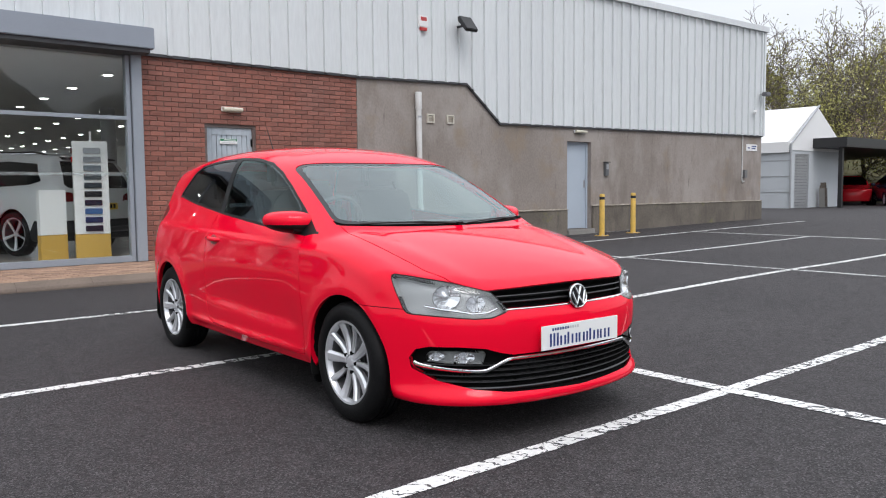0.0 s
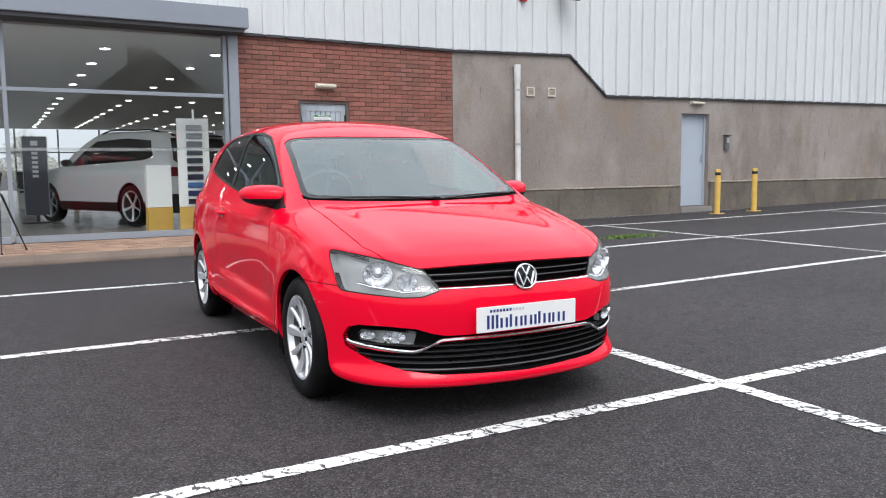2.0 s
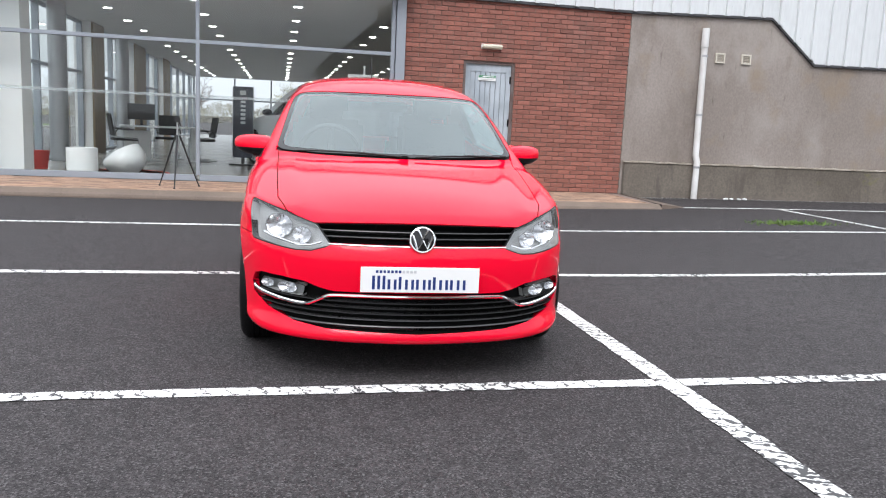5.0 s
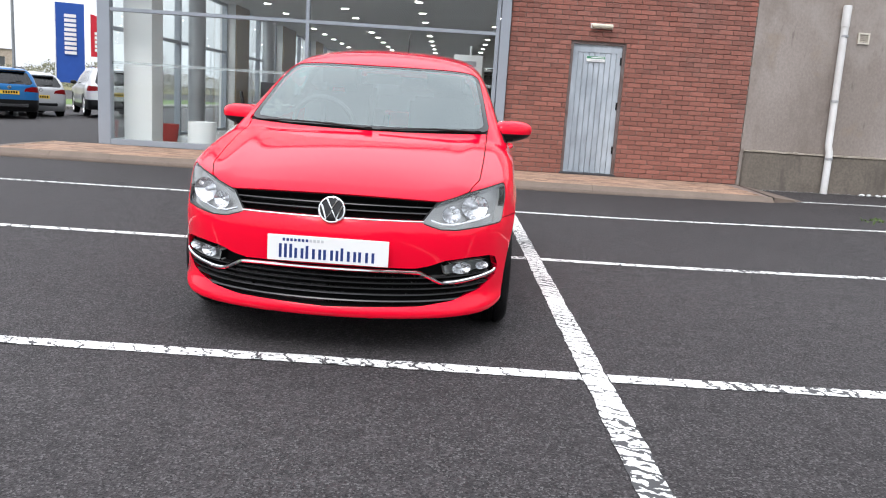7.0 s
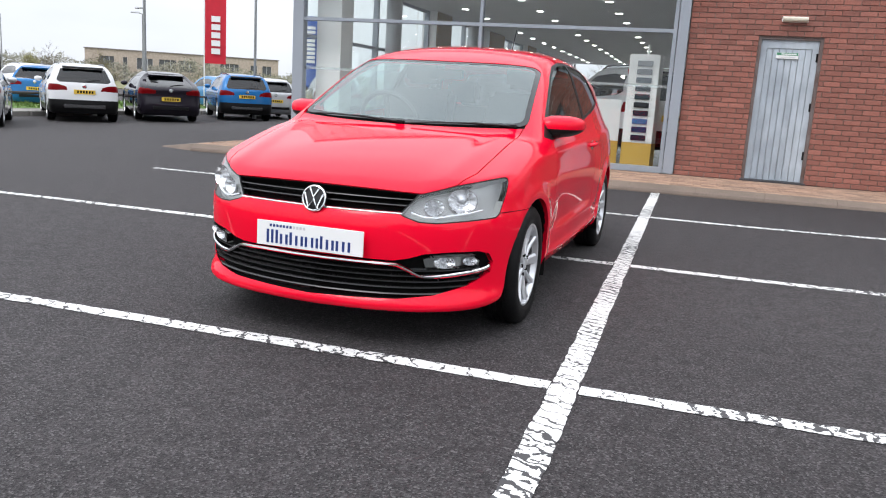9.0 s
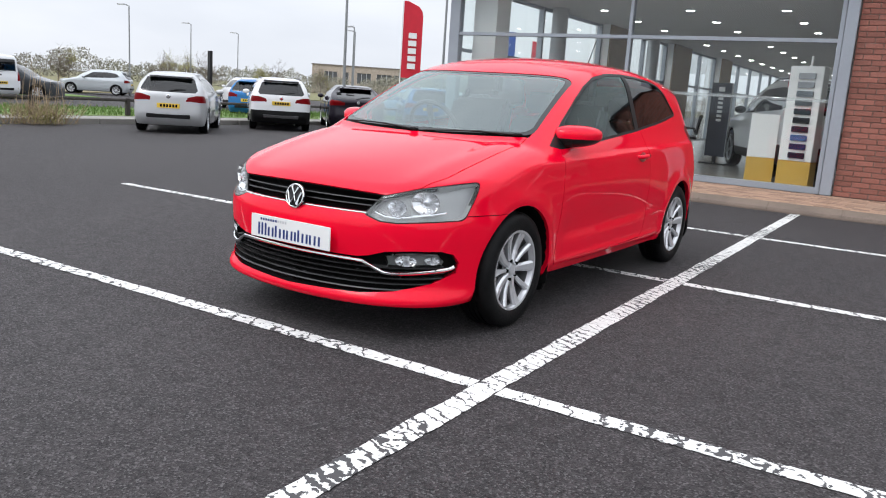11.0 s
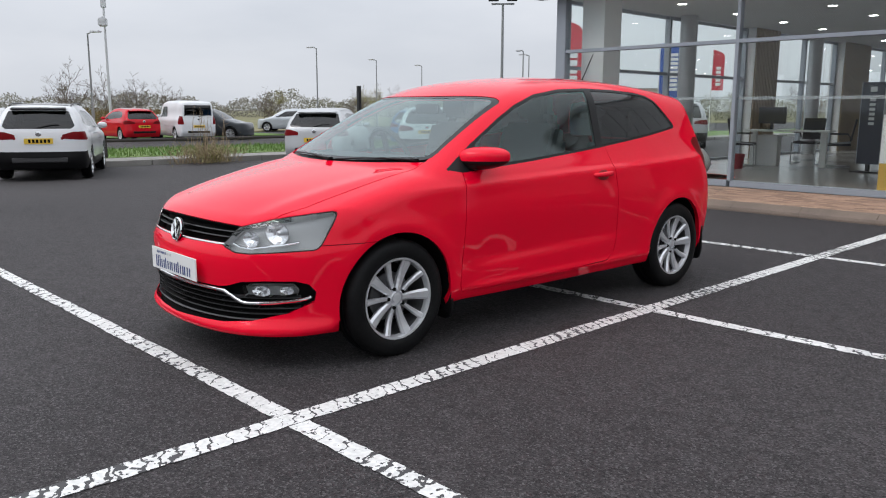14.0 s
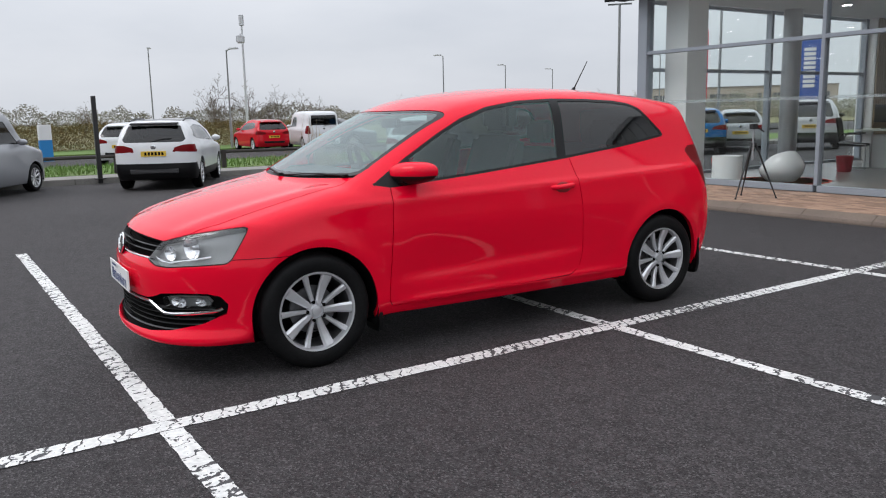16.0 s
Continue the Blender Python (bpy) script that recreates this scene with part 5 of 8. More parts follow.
            bm_box(bm, s * 0.36 - 0.13, y0 + 0.16, 0.55 + tall, s * 0.36 + 0.13, y0 + 0.27, 0.55 + tall + 0.17)
            part("headrest", bm, M_SEAT, st, bevel=0.03)
    bm = bmesh.new()
    bm_box(bm, -0.11, 0.86, 1.20, 0.11, 0.89, 1.26)
    part("rear_view_mirror", bm, M_TRIM, car, bevel=0.008)


red_car, red_shell = build_hatch(pose(3.457, 3.687, 0.0, 0, 0, -2.0))

# ---- other parked vehicles ----
def plain_surface(p):
    """A car body from a few lengths: see the specs below."""
    L, fo, W, H, belt, hz = p["length"], p["front"], p["half"], p["height"], p["belt"], p["hood"]
    back = L - fo
    plan = spline((-fo, -fo + 0.25, 0.2, 1.2, back - 0.9, back - 0.25, back), (W - 0.13, W - 0.05, W - 0.005, W, W - 0.005, W - 0.04, W - 0.12))
    sect = spline((0.2, 0.3, 0.5, belt - 0.25, belt - 0.06, belt + 0.02, (belt + H) / 2, H - 0.10, H + 0.1), (-0.06, -0.025, 0.0, 0.0, -0.02, -0.055, -0.055 - p["tumble"] * (H - belt) * 0.42, -0.055 - p["tumble"] * (H - belt) * 0.9, -0.30))
    sb, st, rr = p["screen"], p["screen_top"], p["roof_end"]
    hood = spline((-fo, -fo + 0.08, -fo + 0.35, sb, sb + 0.4, back + 0.3), (hz - 0.22, hz - 0.12, hz - 0.03, belt + 0.04, belt + 0.02, belt))
    roof = spline((st - 0.3, st, (st + rr) / 2, rr - 0.2, rr + 0.3), (H - 0.13, H - 0.045, H, H - 0.035, H - 0.13))
    tail = spline((0.2, 0.35, 0.55, belt - 0.15, belt, H - 0.12, H), (back - 0.12, back - 0.02, back, back - 0.02, back - 0.05, rr + 0.02, rr - 0.05))
    slope = (H - 0.045 - belt - 0.02) / (st - sb)
    cos = 1 / math.sqrt(1 + slope * slope)

    def f(x, y, z):
        ax = np.abs(x)
        side = ax - plan(y) - sect(z)
        bonnet = z - (hood(y) - 0.05 * (ax / W) ** 2)
        screen = (z - (belt + 0.02 + slope * (y - sb + 0.10 * (1 - (ax / W) ** 2)))) * cos
        rf = z - (roof(y) - 0.05 * (ax / W) ** 2)
        topf = smin(bonnet, smax(screen, rf, 0.08), 0.02)
        out = smax(side, topf, 0.10)
        out = smax(out, -fo + 0.25 * ax ** 2 + 0.5 * ax ** 6 + 0.10 * np.clip(z - 0.5, 0, 1) - y, 0.08)
        out = smax(out, y - (tail(z) - 0.10 * ax ** 2 - p["round"] * ax ** 6), 0.07)
        return smax(out, p["ground"] - z, 0.03)
    return f


SPEC = {
    "suv": dict(length=4.14, front=0.80, half=0.89, height=1.53, belt=1.00, hood=0.96, tumble=0.42, screen=0.38, screen_top=1.10, roof_end=3.02, round=0.25, ground=0.22, wb=2.56, tyre=0.325, clad=True),
    "hatch": dict(length=4.10, front=0.80, half=0.86, height=1.47, belt=0.95, hood=0.86, tumble=0.48, screen=0.33, screen_top=1.05, roof_end=2.85, round=0.30, ground=0.19, wb=2.55, tyre=0.305, clad=False),
    "coupe": dict(length=4.60, front=0.85, half=0.90, height=1.44, belt=0.98, hood=0.86, tumble=0.55, screen=0.40, screen_top=1.20, roof_end=2.75, round=0.30, ground=0.19, wb=2.65, tyre=0.32, clad=False),
    "van": dict(length=4.40, front=0.85, half=0.88, height=1.82, belt=1.05, hood=0.98, tumble=0.16, screen=0.20, screen_top=0.85, roof_end=3.42, round=0.05, ground=0.2, wb=2.68, tyre=0.31, clad=False),
    "large_suv": dict(length=4.60, front=0.88, half=0.92, height=1.68, belt=1.06, hood=1.02, tumble=0.40, screen=0.42, screen_top=1.20, roof_end=3.35, round=0.25, ground=0.25, wb=2.66, tyre=0.36, clad=True),
}
M_DARKGLASS = glass("dark_car_glass", (0.07, 0.08, 0.085), 0.05)
PARTS_OF = {}


def shape_car(kind, h):
    p = SPEC[kind]
    f = plain_surface(p)
    back = p["length"] - p["front"]
    sh = Shell(f, (-1.05, -p["front"] - 0.12, 0.12), (1.05, back + 0.12, p["height"] + 0.1), h)
    B, H, wb, hub = p["belt"], p["height"], p["wb"], p["tyre"]
    ar = p["tyre"] + 0.05
    rr, sb, st = p["roof_end"], p["screen"], p["screen_top"]
    zt = H - 0.15
    if kind == "van":
        dlo = [(sb + 0.30, B + 0.02), (1.55, B + 0.04), (1.55, zt - 0.12), (st + 0.15, zt - 0.12)]
    else:
        dlo = [(sb + 0.30, B + 0.0), (1.6, B + 0.035), (rr - 0.35, B + 0.09), (rr - 0.10, B + 0.15), (rr - 0.32, zt - 0.04), ((st + rr) / 2, zt + 0.015), (st + 0.16, zt - 0.02)]
    dlo = sd_poly(dlo)
    rw = sd_poly([(-0.60, B + 0.03), (0.60, B + 0.03), (0.66, B + 0.09), (0.545, zt + 0.0), (-0.545, zt + 0.0), (-0.66, B + 0.09)] if kind != "van" else [(-0.62, B + 0.10), (0.62, B + 0.10), (0.60, zt - 0.06), (-0.60, zt - 0.06)])
    tl = sd_poly({"van": [(0.66, 0.75), (0.95, 0.75), (0.95, 1.12), (0.70, 1.12)]}.get(kind, [(0.42, B - 0.17), (0.95, B - 0.20), (0.95, B - 0.02), (0.62, B - 0.03), (0.42, B - 0.09)]))
    arch = lambda wy: (lambda x, y, z: np.where(np.abs(x) > 0.5, np.sqrt((y - wy) ** 2 + (z - hub) ** 2) - ar, 1.0))
    side = lambda g: (lambda x, y, z: np.where(np.abs(x) > 0.45, g(y, z), 1.0))
    rear = lambda g: (lambda x, y, z: np.where(y > back - 0.30, g(np.abs(x), z), 1.0))
    rwf = lambda x, y, z: np.where(y > wb - 0.4, rw(x, z), 1.0)

    def scr(x, y, z):
        return np.where(z > B - 0.05, np.maximum(np.maximum(sb + 0.02 - 0.10 + 0.1 * (x / p["half"]) ** 2 - y, y - st + 0.05), np.abs(x) - (p["half"] - 0.17 - 0.10 * (y - sb))), 1.0)
    clad_z = 0.42
    for c in (side(dlo), rear(tl), rwf, scr, arch(0.0), arch(wb), lambda x, y, z: z - (clad_z + 0.16 * np.clip((y - wb - 0.42) / 0.1, 0, 1) if p["clad"] else 0.30)):
        sh.cut(c)
    sh.finish()
    x, y, z = sh.C.T
    sh.mark("lower", z < (clad_z + 0.16 * np.clip((y - wb - 0.42) / 0.1, 0, 1) if p["clad"] else 0.30))
    sh.mark("arch", (arch(0.0)(x, y, z) < 0) | (arch(wb)(x, y, z) < 0))
    sh.mark("side_glass", (side(dlo)(x, y, z) < 0) & (np.abs(sh.CN[:, 0]) > 0.4))
    sh.mark("rear_glass", (rwf(x, y, z) < 0) & (sh.CN[:, 1] > 0.2), ["body"])
    sh.mark("screen", (scr(x, y, z) < 0) & (sh.CN[:, 1] < -0.25), ["body"])
    sh.mark("tail", rear(tl)(x, y, z) < 0, ["body", "lower"])
    return sh, p


def parked_car(kind, m, colour, label, plate="yellow", metal=0.0, h=0.045, group="cars in the car park", roof_col=None, name="car"):
    """A parked vehicle; m poses its front axle, nose towards -y."""
    pm = paint("paint_" + name, colour, metal=metal)
    if ("whole", kind, h, bool(roof_col)) in PARTS_OF:
        first, old = PARTS_OF[("whole", kind, h, bool(roof_col))]
        t = copy_thing(first, m)
        t.name = name
        tagged(t, label, "van" if kind == "van" else "car", group)
        for ch in t.children_recursive:
            if ch.type == "MESH" and ch.data.materials[0] == old:
                ch.material_slots[0].link = "OBJECT"
                ch.material_slots[0].material = pm
        return t
    if (kind, h) not in PARTS_OF:
        PARTS_OF[(kind, h)] = shape_car(kind, h)
    sh, p = PARTS_OF[(kind, h)]
    t = thing(name, m, label, "van" if kind == "van" else "car", group)
    sh.take("body", "body", pm, t, 0, 0.03)
    sh.take("sill_cladding", "lower", M_TRIM if p["clad"] else pm, t, 0, 0.02)
    for s in (1, -1):
        sh.take("side_window", "side_glass", M_DARKGLASS, t, 0.006, 0, mask=sh.C[:, 0] * s > 0)
        sh.take("tail_light", "tail", M_TAIL, t, -0.002, 0.02, "red tail lamp", mask=sh.C[:, 0] * s > 0)
    sh.take("rear_window", "rear_glass", M_DARKGLASS, t, 0.006, 0)
    sh.take("windscreen", "screen", M_DARKGLASS, t, 0.006, 0)
    wb, tr = p["wb"], p["tyre"]
    back = p["length"] - p["front"]
    zb = 0.79 if p["clad"] else 0.66
    yr = sh.rear(0.0, zb)
    bm = bmesh.new()
    bm_box(bm, -0.26, yr - 0.004, zb - 0.055, 0.26, yr + 0.014, zb + 0.055)
    pl = part("number_plate", bm, M_PLATE_Y, t, "yellow rear plate with dark bars")
    for k in range(6):
        boxes("lettering_bar", [(-0.21 + k * 0.07, yr + 0.0145, zb - 0.032, -0.165 + k * 0.07, yr + 0.016, zb + 0.034)], M_VOID, pl)
    bm = bmesh.new()
    yb = sh.rear(0.0, 0.42)
    bm_prism(bm, [(yb - 0.03, 0.36), (yb + 0.012, 0.38), (yb + 0.012, 0.45), (yb - 0.03, 0.47)], "x", -0.5, 0.5)
    part("bumper_insert", bm, M_SLAT if p["clad"] else M_TRIM, t, bevel=0.008)
    if kind != "van":
        zs = p["height"] - 0.115
        ys = sh.rear(0.0, zs - 0.03)
        bm = bmesh.new()
        bm_prism(bm, [(ys - 0.22, zs + 0.055), (ys + 0.06, zs + 0.015), (ys + 0.075, zs - 0.005), (ys - 0.02, zs - 0.015)], "x", -0.50, 0.50)
        part("roof_spoiler", bm, M_TRIM if p["clad"] else pm, t, bevel=0.008)
    bm = bmesh.new()
    zw = p["belt"] + 0.05
    bm_tube(bm, [(0.02, sh.rear(0.02, zw) + 0.012, zw), (-0.20, sh.rear(0.2, zw + 0.05) + 0.012, zw + 0.05), (-0.38, sh.rear(0.38, zw + 0.06) + 0.012, zw + 0.06)], 0.009, 6)
    part("rear_wiper", bm, M_TRIM, t)
    bm = bmesh.new()
    ze = p["belt"] - 0.07
    bm_lathe(bm, [(0.055, 0.0), (0.055, 0.012), (0.03, 0.016)], 16, Matrix.Translation((0, sh.rear(0, ze) - 0.004, ze)) @ Euler((radians(-90), 0, 0)).to_matrix().to_4x4())
    part("tail_badge", bm, M_CHROME, t)
    for wy in (0.0, wb):
        for s in (1, -1):
            wm = pose(s * (p["half"] - 0.12), wy, tr, 0, 90 * s, 0)
            key = ("wheel", kind)
            if key not in PARTS_OF:
                PARTS_OF[key] = alloy_wheel(t, wm, 10 if kind != "large_suv" else 5, tr - 0.095, tr, 0.2)
            else:
                w = new("wheel")
                w.parent, w.matrix_basis = t, wm
                for ch in PARTS_OF[key].children:
                    if ch.name.split(".")[0] in ("wheel_bolt", "brake_disc"):
                        continue
                    c = ch.copy()
                    scene.collection.objects.link(c)
                    c.parent = w
            bm = bmesh.new()
            ring = [[bm.verts.new((s * xx, wy + (tr + 0.052) * math.cos(a), tr + (tr + 0.052) * math.sin(a))) for a in np.linspace(-0.2, math.pi + 0.2, 16)] for xx in (p["half"] - 0.03, 0.5)]
            for i in range(15):
                bm.faces.new((ring[0][i], ring[0][i + 1], ring[1][i + 1], ring[1][i]))
            bm.faces.new(ring[1])
            part("wheel_housing", bm, M_VOID, t)
    for s in (1, -1):
        bm = bmesh.new()
        bmesh.ops.create_uvsphere(bm, u_segments=14, v_segments=8, radius=1.0, matrix=Matrix.Translation((s * (p["half"] + 0.06), p["screen"] + 0.42, p["belt"] + 0.06)) @ Matrix.Diagonal((0.11, 0.07, 0.07, 1)))
        part("door_mirror", bm, M_TRIM if kind == "large_suv" else pm, t, smooth=True)
        if p["clad"]:
            bm = bmesh.new()
            y0, y1 = p["screen_top"] + 0.15, p["roof_end"] - 0.25
            bm_tube(bm, [(s * 0.56, y0 + (y1 - y0) * k / 6, sh.top(0.56, y0 + (y1 - y0) * k / 6) + (0.035 if 0 < k < 6 else 0.0)) for k in range(7)], 0.016, 8)
            part("roof_rail", bm, M_TRIM, t, smooth=True)
    if roof_col:
        bm = bmesh.new()
        n = 10
        y0, y1 = p["screen_top"], p["roof_end"] - 0.02
        rows = []
        for j in range(n + 1):
            y = y0 + (y1 - y0) * j / n
            rows.append([bm.verts.new((xx, y, sh.top(abs(xx), y) + 0.004)) for xx in np.linspace(-0.52, 0.52, 9)])
        for a, b in zip(rows, rows[1:]):
            for i in range(8):
                bm.faces.new((a[i], a[i + 1], b[i + 1], b[i]))
        part("roof_panel", bm, paint("roof_black", roof_col), t, "black roof", smooth=True)
    bm = bmesh.new()
    bm_prism(bm, [(0.5, 0.4), (0.45, 0.9), (1.2, 0.95), (1.3, 1.15), (1.45, 1.15), (1.5, 0.6), (2.0, 0.6), (2.1, 1.08), (2.25, 1.08), (2.3, 0.4)], "x", -0.62, 0.62)
    part("cabin", bm, M_SEAT, t, "dark seats inside")
    PARTS_OF[("whole", kind, h, bool(roof_col))] = (t, pm)
    return t


def rear_at(kind, x, y, heading):
    """Pose from the middle of the tail and the heading (degrees from -x towards +y)."""
    p = SPEC[kind]
    back = p["length"] - p["front"]
    h = radians(heading)
    hx, hy = -math.cos(h), math.sin(h)
    return pose(x + hx * back, y + hy * back, ground_z(x, y), 0, 0, -(90 + heading))


WHITE, SILVER, BLUE, BLACKP = (0.72, 0.73, 0.74), (0.42, 0.43, 0.44), (0.02, 0.14, 0.36), (0.016, 0.013, 0.02)
parked_car("suv", rear_at("suv", -9.75, 6.28, 26), WHITE, "white crossover with a black roof by the kerb", roof_col=(0.01, 0.01, 0.012))
parked_car("van", pose(-12.35, 3.5, -0.22, 0, 0, -122), (0.36, 0.37, 0.39), "silver people carrier parked by the kerb", metal=0.5)
parked_car("hatch", rear_at("hatch", -9.75, 12.8, 48), (0.50, 0.51, 0.52), "silver hatchback seen from behind", metal=0.4)
parked_car("suv", rear_at("suv", -10.4, 17.3, 43), WHITE, "white crossover with black lower cladding")
parked_car("coupe", rear_at("coupe", -9.55, 19.8, 45), BLACKP, "black sporty hatchback seen from behind")
parked_car("suv", rear_at("suv", -9.15, 23.3, 49), BLUE, "bright blue crossover seen from behind", metal=0.3)
parked_car("hatch", rear_at("hatch", -9.65, 26.1, 50), (0.46, 0.47, 0.48), "silver hatchback beside the blue crossover", metal=0.4)
parked_car("large_suv", rear_at("large_suv", -7.35, 26.6, 58), (0.52, 0.53, 0.54), "silver seven-seat car beyond the showroom", metal=0.4)
parked_car("hatch", rear_at("hatch", -27.8, 16.2, 2), (0.55, 0.012, 0.022), "red hatchback across the verge", group="cars across the road")
parked_car("van", rear_at("van", -26.8, 18.3, 8), WHITE, "white panel van across the verge", group="cars across the road", name="van")
parked_car("hatch", pose(-38.8, 29.4, -0.22, 0, 0, -49), (0.45, 0.48, 0.50), "silver-blue car parked side-on beyond the verge", metal=0.4, group="cars across the road")
parked_car("hatch", pose(-27.6, 20.6, -0.22, 0, 0, 131), (0.06, 0.065, 0.07), "dark grey car beside the white van", metal=0.3, group="cars across the road")
parked_car("hatch", rear_at("hatch", -21.0, 7.9, 25), WHITE, "small white car beyond the verge", group="cars across the road")
parked_car("hatch", pose(-18.0, 24.6, -0.22, 0, 0, -150), BLUE, "blue car parked side-on in the next row", metal=0.3, group="cars across the road")
parked_car("hatch", rear_at("hatch", -14.0, 30.2, 36), (0.03, 0.20, 0.42), "blue hatchback in the next row", metal=0.3, group="cars across the road")
parked_car("suv", rear_at("suv", -21.2, 27.0, 30), WHITE, "white crossover in the next row", group="cars across the road")
parked_car("large_suv", pose(3.08, 17.45, PZ + 0.01, 0, 0, 205.5), WHITE, "white sport utility car on show behind the glass", h=0.035, group="showroom cars", name="showroom_car")
parked_car("hatch", pose(41.4, 17.7, ground_z(44, 16), 0, 0, -63), (0.40, 0.012, 0.018), "red hatchback under the carport", group="cars under the carport")
parked_car("hatch", pose(42.6, 16.4, ground_z(40, 12), 0, 0, 124), (0.03, 0.035, 0.07), "dark blue car near the carport", group="cars under the carport")

# ---- facade fittings ----
def bulkhead_lamp(x0, x1, z0, z1, label):
    t = thing("bulkhead_light", pose((x0 + x1) / 2, FY, (z0 + z1) / 2), label, "light", "bulkhead lights on the facade")
    w, h = (x1 - x0) / 2, (z1 - z0) / 2
    boxes("base", [(-w, -0.03, -h, w, 0.0, h)], M_WHITE, t, bevel=0.008)
    bm = bmesh.new()
    bm_prism(bm, [(-0.03, -h * 0.9), (-0.085, -h * 0.75), (-0.10, 0.0), (-0.085, h * 0.75), (-0.03, h * 0.9)], "x", -w * 0.95, w * 0.95)
    part("diffuser", bm, mat("yellowed_diffuser", (0.62, 0.58, 0.47), 0.35, col2=(0.5, 0.46, 0.36), scale=8), t, "yellowed plastic diffuser", bevel=0.006)


def timber_door():
    t = tagged(new("door_1"), "weathered blue-grey boarded timber door in the brick wall", "door", kind="structure")
    y = FY + 0.06
    fr = 0.045
    frame_brown = mat("frame_brown", (0.11, 0.07, 0.058), 0.7, col2=(0.17, 0.16, 0.16), scale=5, amount=0.6, fine=0.2)
    for d in ((DX0, FY + 0.03, DZ0, DX0 + fr, FY + 0.13, DZ1), (DX1 - fr, FY + 0.03, DZ0, DX1, FY + 0.13, DZ1), (DX0 + fr, FY + 0.03, DZ1 - fr, DX1 - fr, FY + 0.13, DZ1)):
        boxes("door_frame", [d], frame_brown, t)
    x0, x1, z1 = DX0 + fr, DX1 - fr, DZ1 - fr
    for d in ((x0, y, DZ0 + 0.02, x0 + 0.085, y + 0.04, z1), (x1 - 0.085, y, DZ0 + 0.02, x1, y + 0.04, z1), (x0 + 0.085, y, z1 - 0.12, x1 - 0.085, y + 0.04, z1)):
        boxes("rail", [d], M_GREYDOOR, t, bevel=0.003)
    n = 7
    w = (x1 - x0 - 0.17) / n
    for i in range(n):
        a = x0 + 0.085 + i * w
        boxes("board", [(a + 0.003, y + 0.010, DZ0 + 0.02, a + w - 0.003, y + 0.035, z1 - 0.12)], M_GREYDOOR, t, bevel=0.004)
    for k in (0.35, 1.05, 1.75):
        boxes("hinge", [(x1 - 0.025, y - 0.012, DZ0 + k, x1 + 0.02, y - 0.001, DZ0 + k + 0.12)], M_VOID, t, "rusty dark hinge")
    boxes("threshold", [(DX0 - 0.02, FY - 0.02, PZ, DX1 + 0.02, FY + 0.10, DZ0 + 0.018)], M_FLASH, t)
    s = boxes("safety_sign", [(6.0, y - 0.014, 1.90, 6.30, y - 0.009, 1.985)], M_WHITE)
    s.matrix_world = pose(0, 0, 0)
    tagged(s, "small white and green safety sign on the timber door", "sign")
    boxes("band", [(6.005, y - 0.0155, 1.945, 6.295, y - 0.0145, 1.982)], mat("sign_green", (0.05, 0.23, 0.12), 0.5), s, "green band")
    boxes("lettering_bar", [(6.07, y - 0.017, 1.957, 6.27, y - 0.016, 1.970)], M_WHITE, s)
    boxes("lettering_bar", [(6.04, y - 0.017, 1.915, 6.26, y - 0.016, 1.925)], M_LAMPGREY, s)


def steel_door():
    t = tagged(new("door_2"), "flat pale blue-grey steel door in the rendered wall", "door", kind="structure")
    boxes("door_leaf", [(SX0 + 0.045, FY + 0.13, SZ0 + 0.01, SX1 - 0.045, FY + 0.17, SZ1 - 0.05)], M_STEELDOOR, t, bevel=0.003)
    for d in ((SX0 + 0.002, FY + 0.10, SZ0, SX0 + 0.045, FY + 0.20, SZ1 - 0.002), (SX1 - 0.045, FY + 0.10, SZ0, SX1 - 0.002, FY + 0.20, SZ1 - 0.002), (SX0 + 0.045, FY + 0.10, SZ1 - 0.05, SX1 - 0.045, FY + 0.20, SZ1 - 0.002)):
        boxes("door_frame", [d], M_STEELDOOR, t)
    boxes("lock", [(SX1 - 0.12, FY + 0.118, SZ0 + 0.95, SX1 - 0.07, FY + 0.129, SZ0 + 1.12)], M_STEEL, t)
    boxes("step", [(SX0 - 0.05, FY - 0.10, ground_z(14.5, 12) - 0.05, SX1 + 0.05, FY + 0.10, SZ0)], M_CONC, t, bevel=0.01)


def downpipe():
    t = thing("waste_pipe", pose(9.965, FY, 0), "white plastic waste pipe fixed to the rendered wall", "pipe")
    bm = bmesh.new()
    bm_tube(bm, [(0.0, -0.13, 0.03), (0.0, -0.13, 0.72), (-0.01, -0.085, 0.82), (-0.03, -0.085, 2.68)], 0.055, 16)
    part("lower_pipe", bm, M_PVC, t, smooth=True)
    bm = bmesh.new()
    bm_lathe(bm, [(0.064, 2.66), (0.064, 2.95), (0.058, 2.98), (0.02, 2.985)], 18, Matrix.Translation((-0.03, -0.085, 0)))
    part("socket", bm, M_PVC, t, smooth=True)
    for z in (0.6, 1.5, 2.5):
        bm = bmesh.new()
        yy = -0.13 if z < 0.7 else -0.085
        bm_lathe(bm, [(0.062, z), (0.062, z + 0.035)], 18, Matrix.Translation((-0.0 if z < 0.7 else -0.02, yy, 0)))
        bm_box(bm, -0.03, yy, z, 0.01, -0.002, z + 0.03)
        part("bracket", bm, M_STEEL, t)


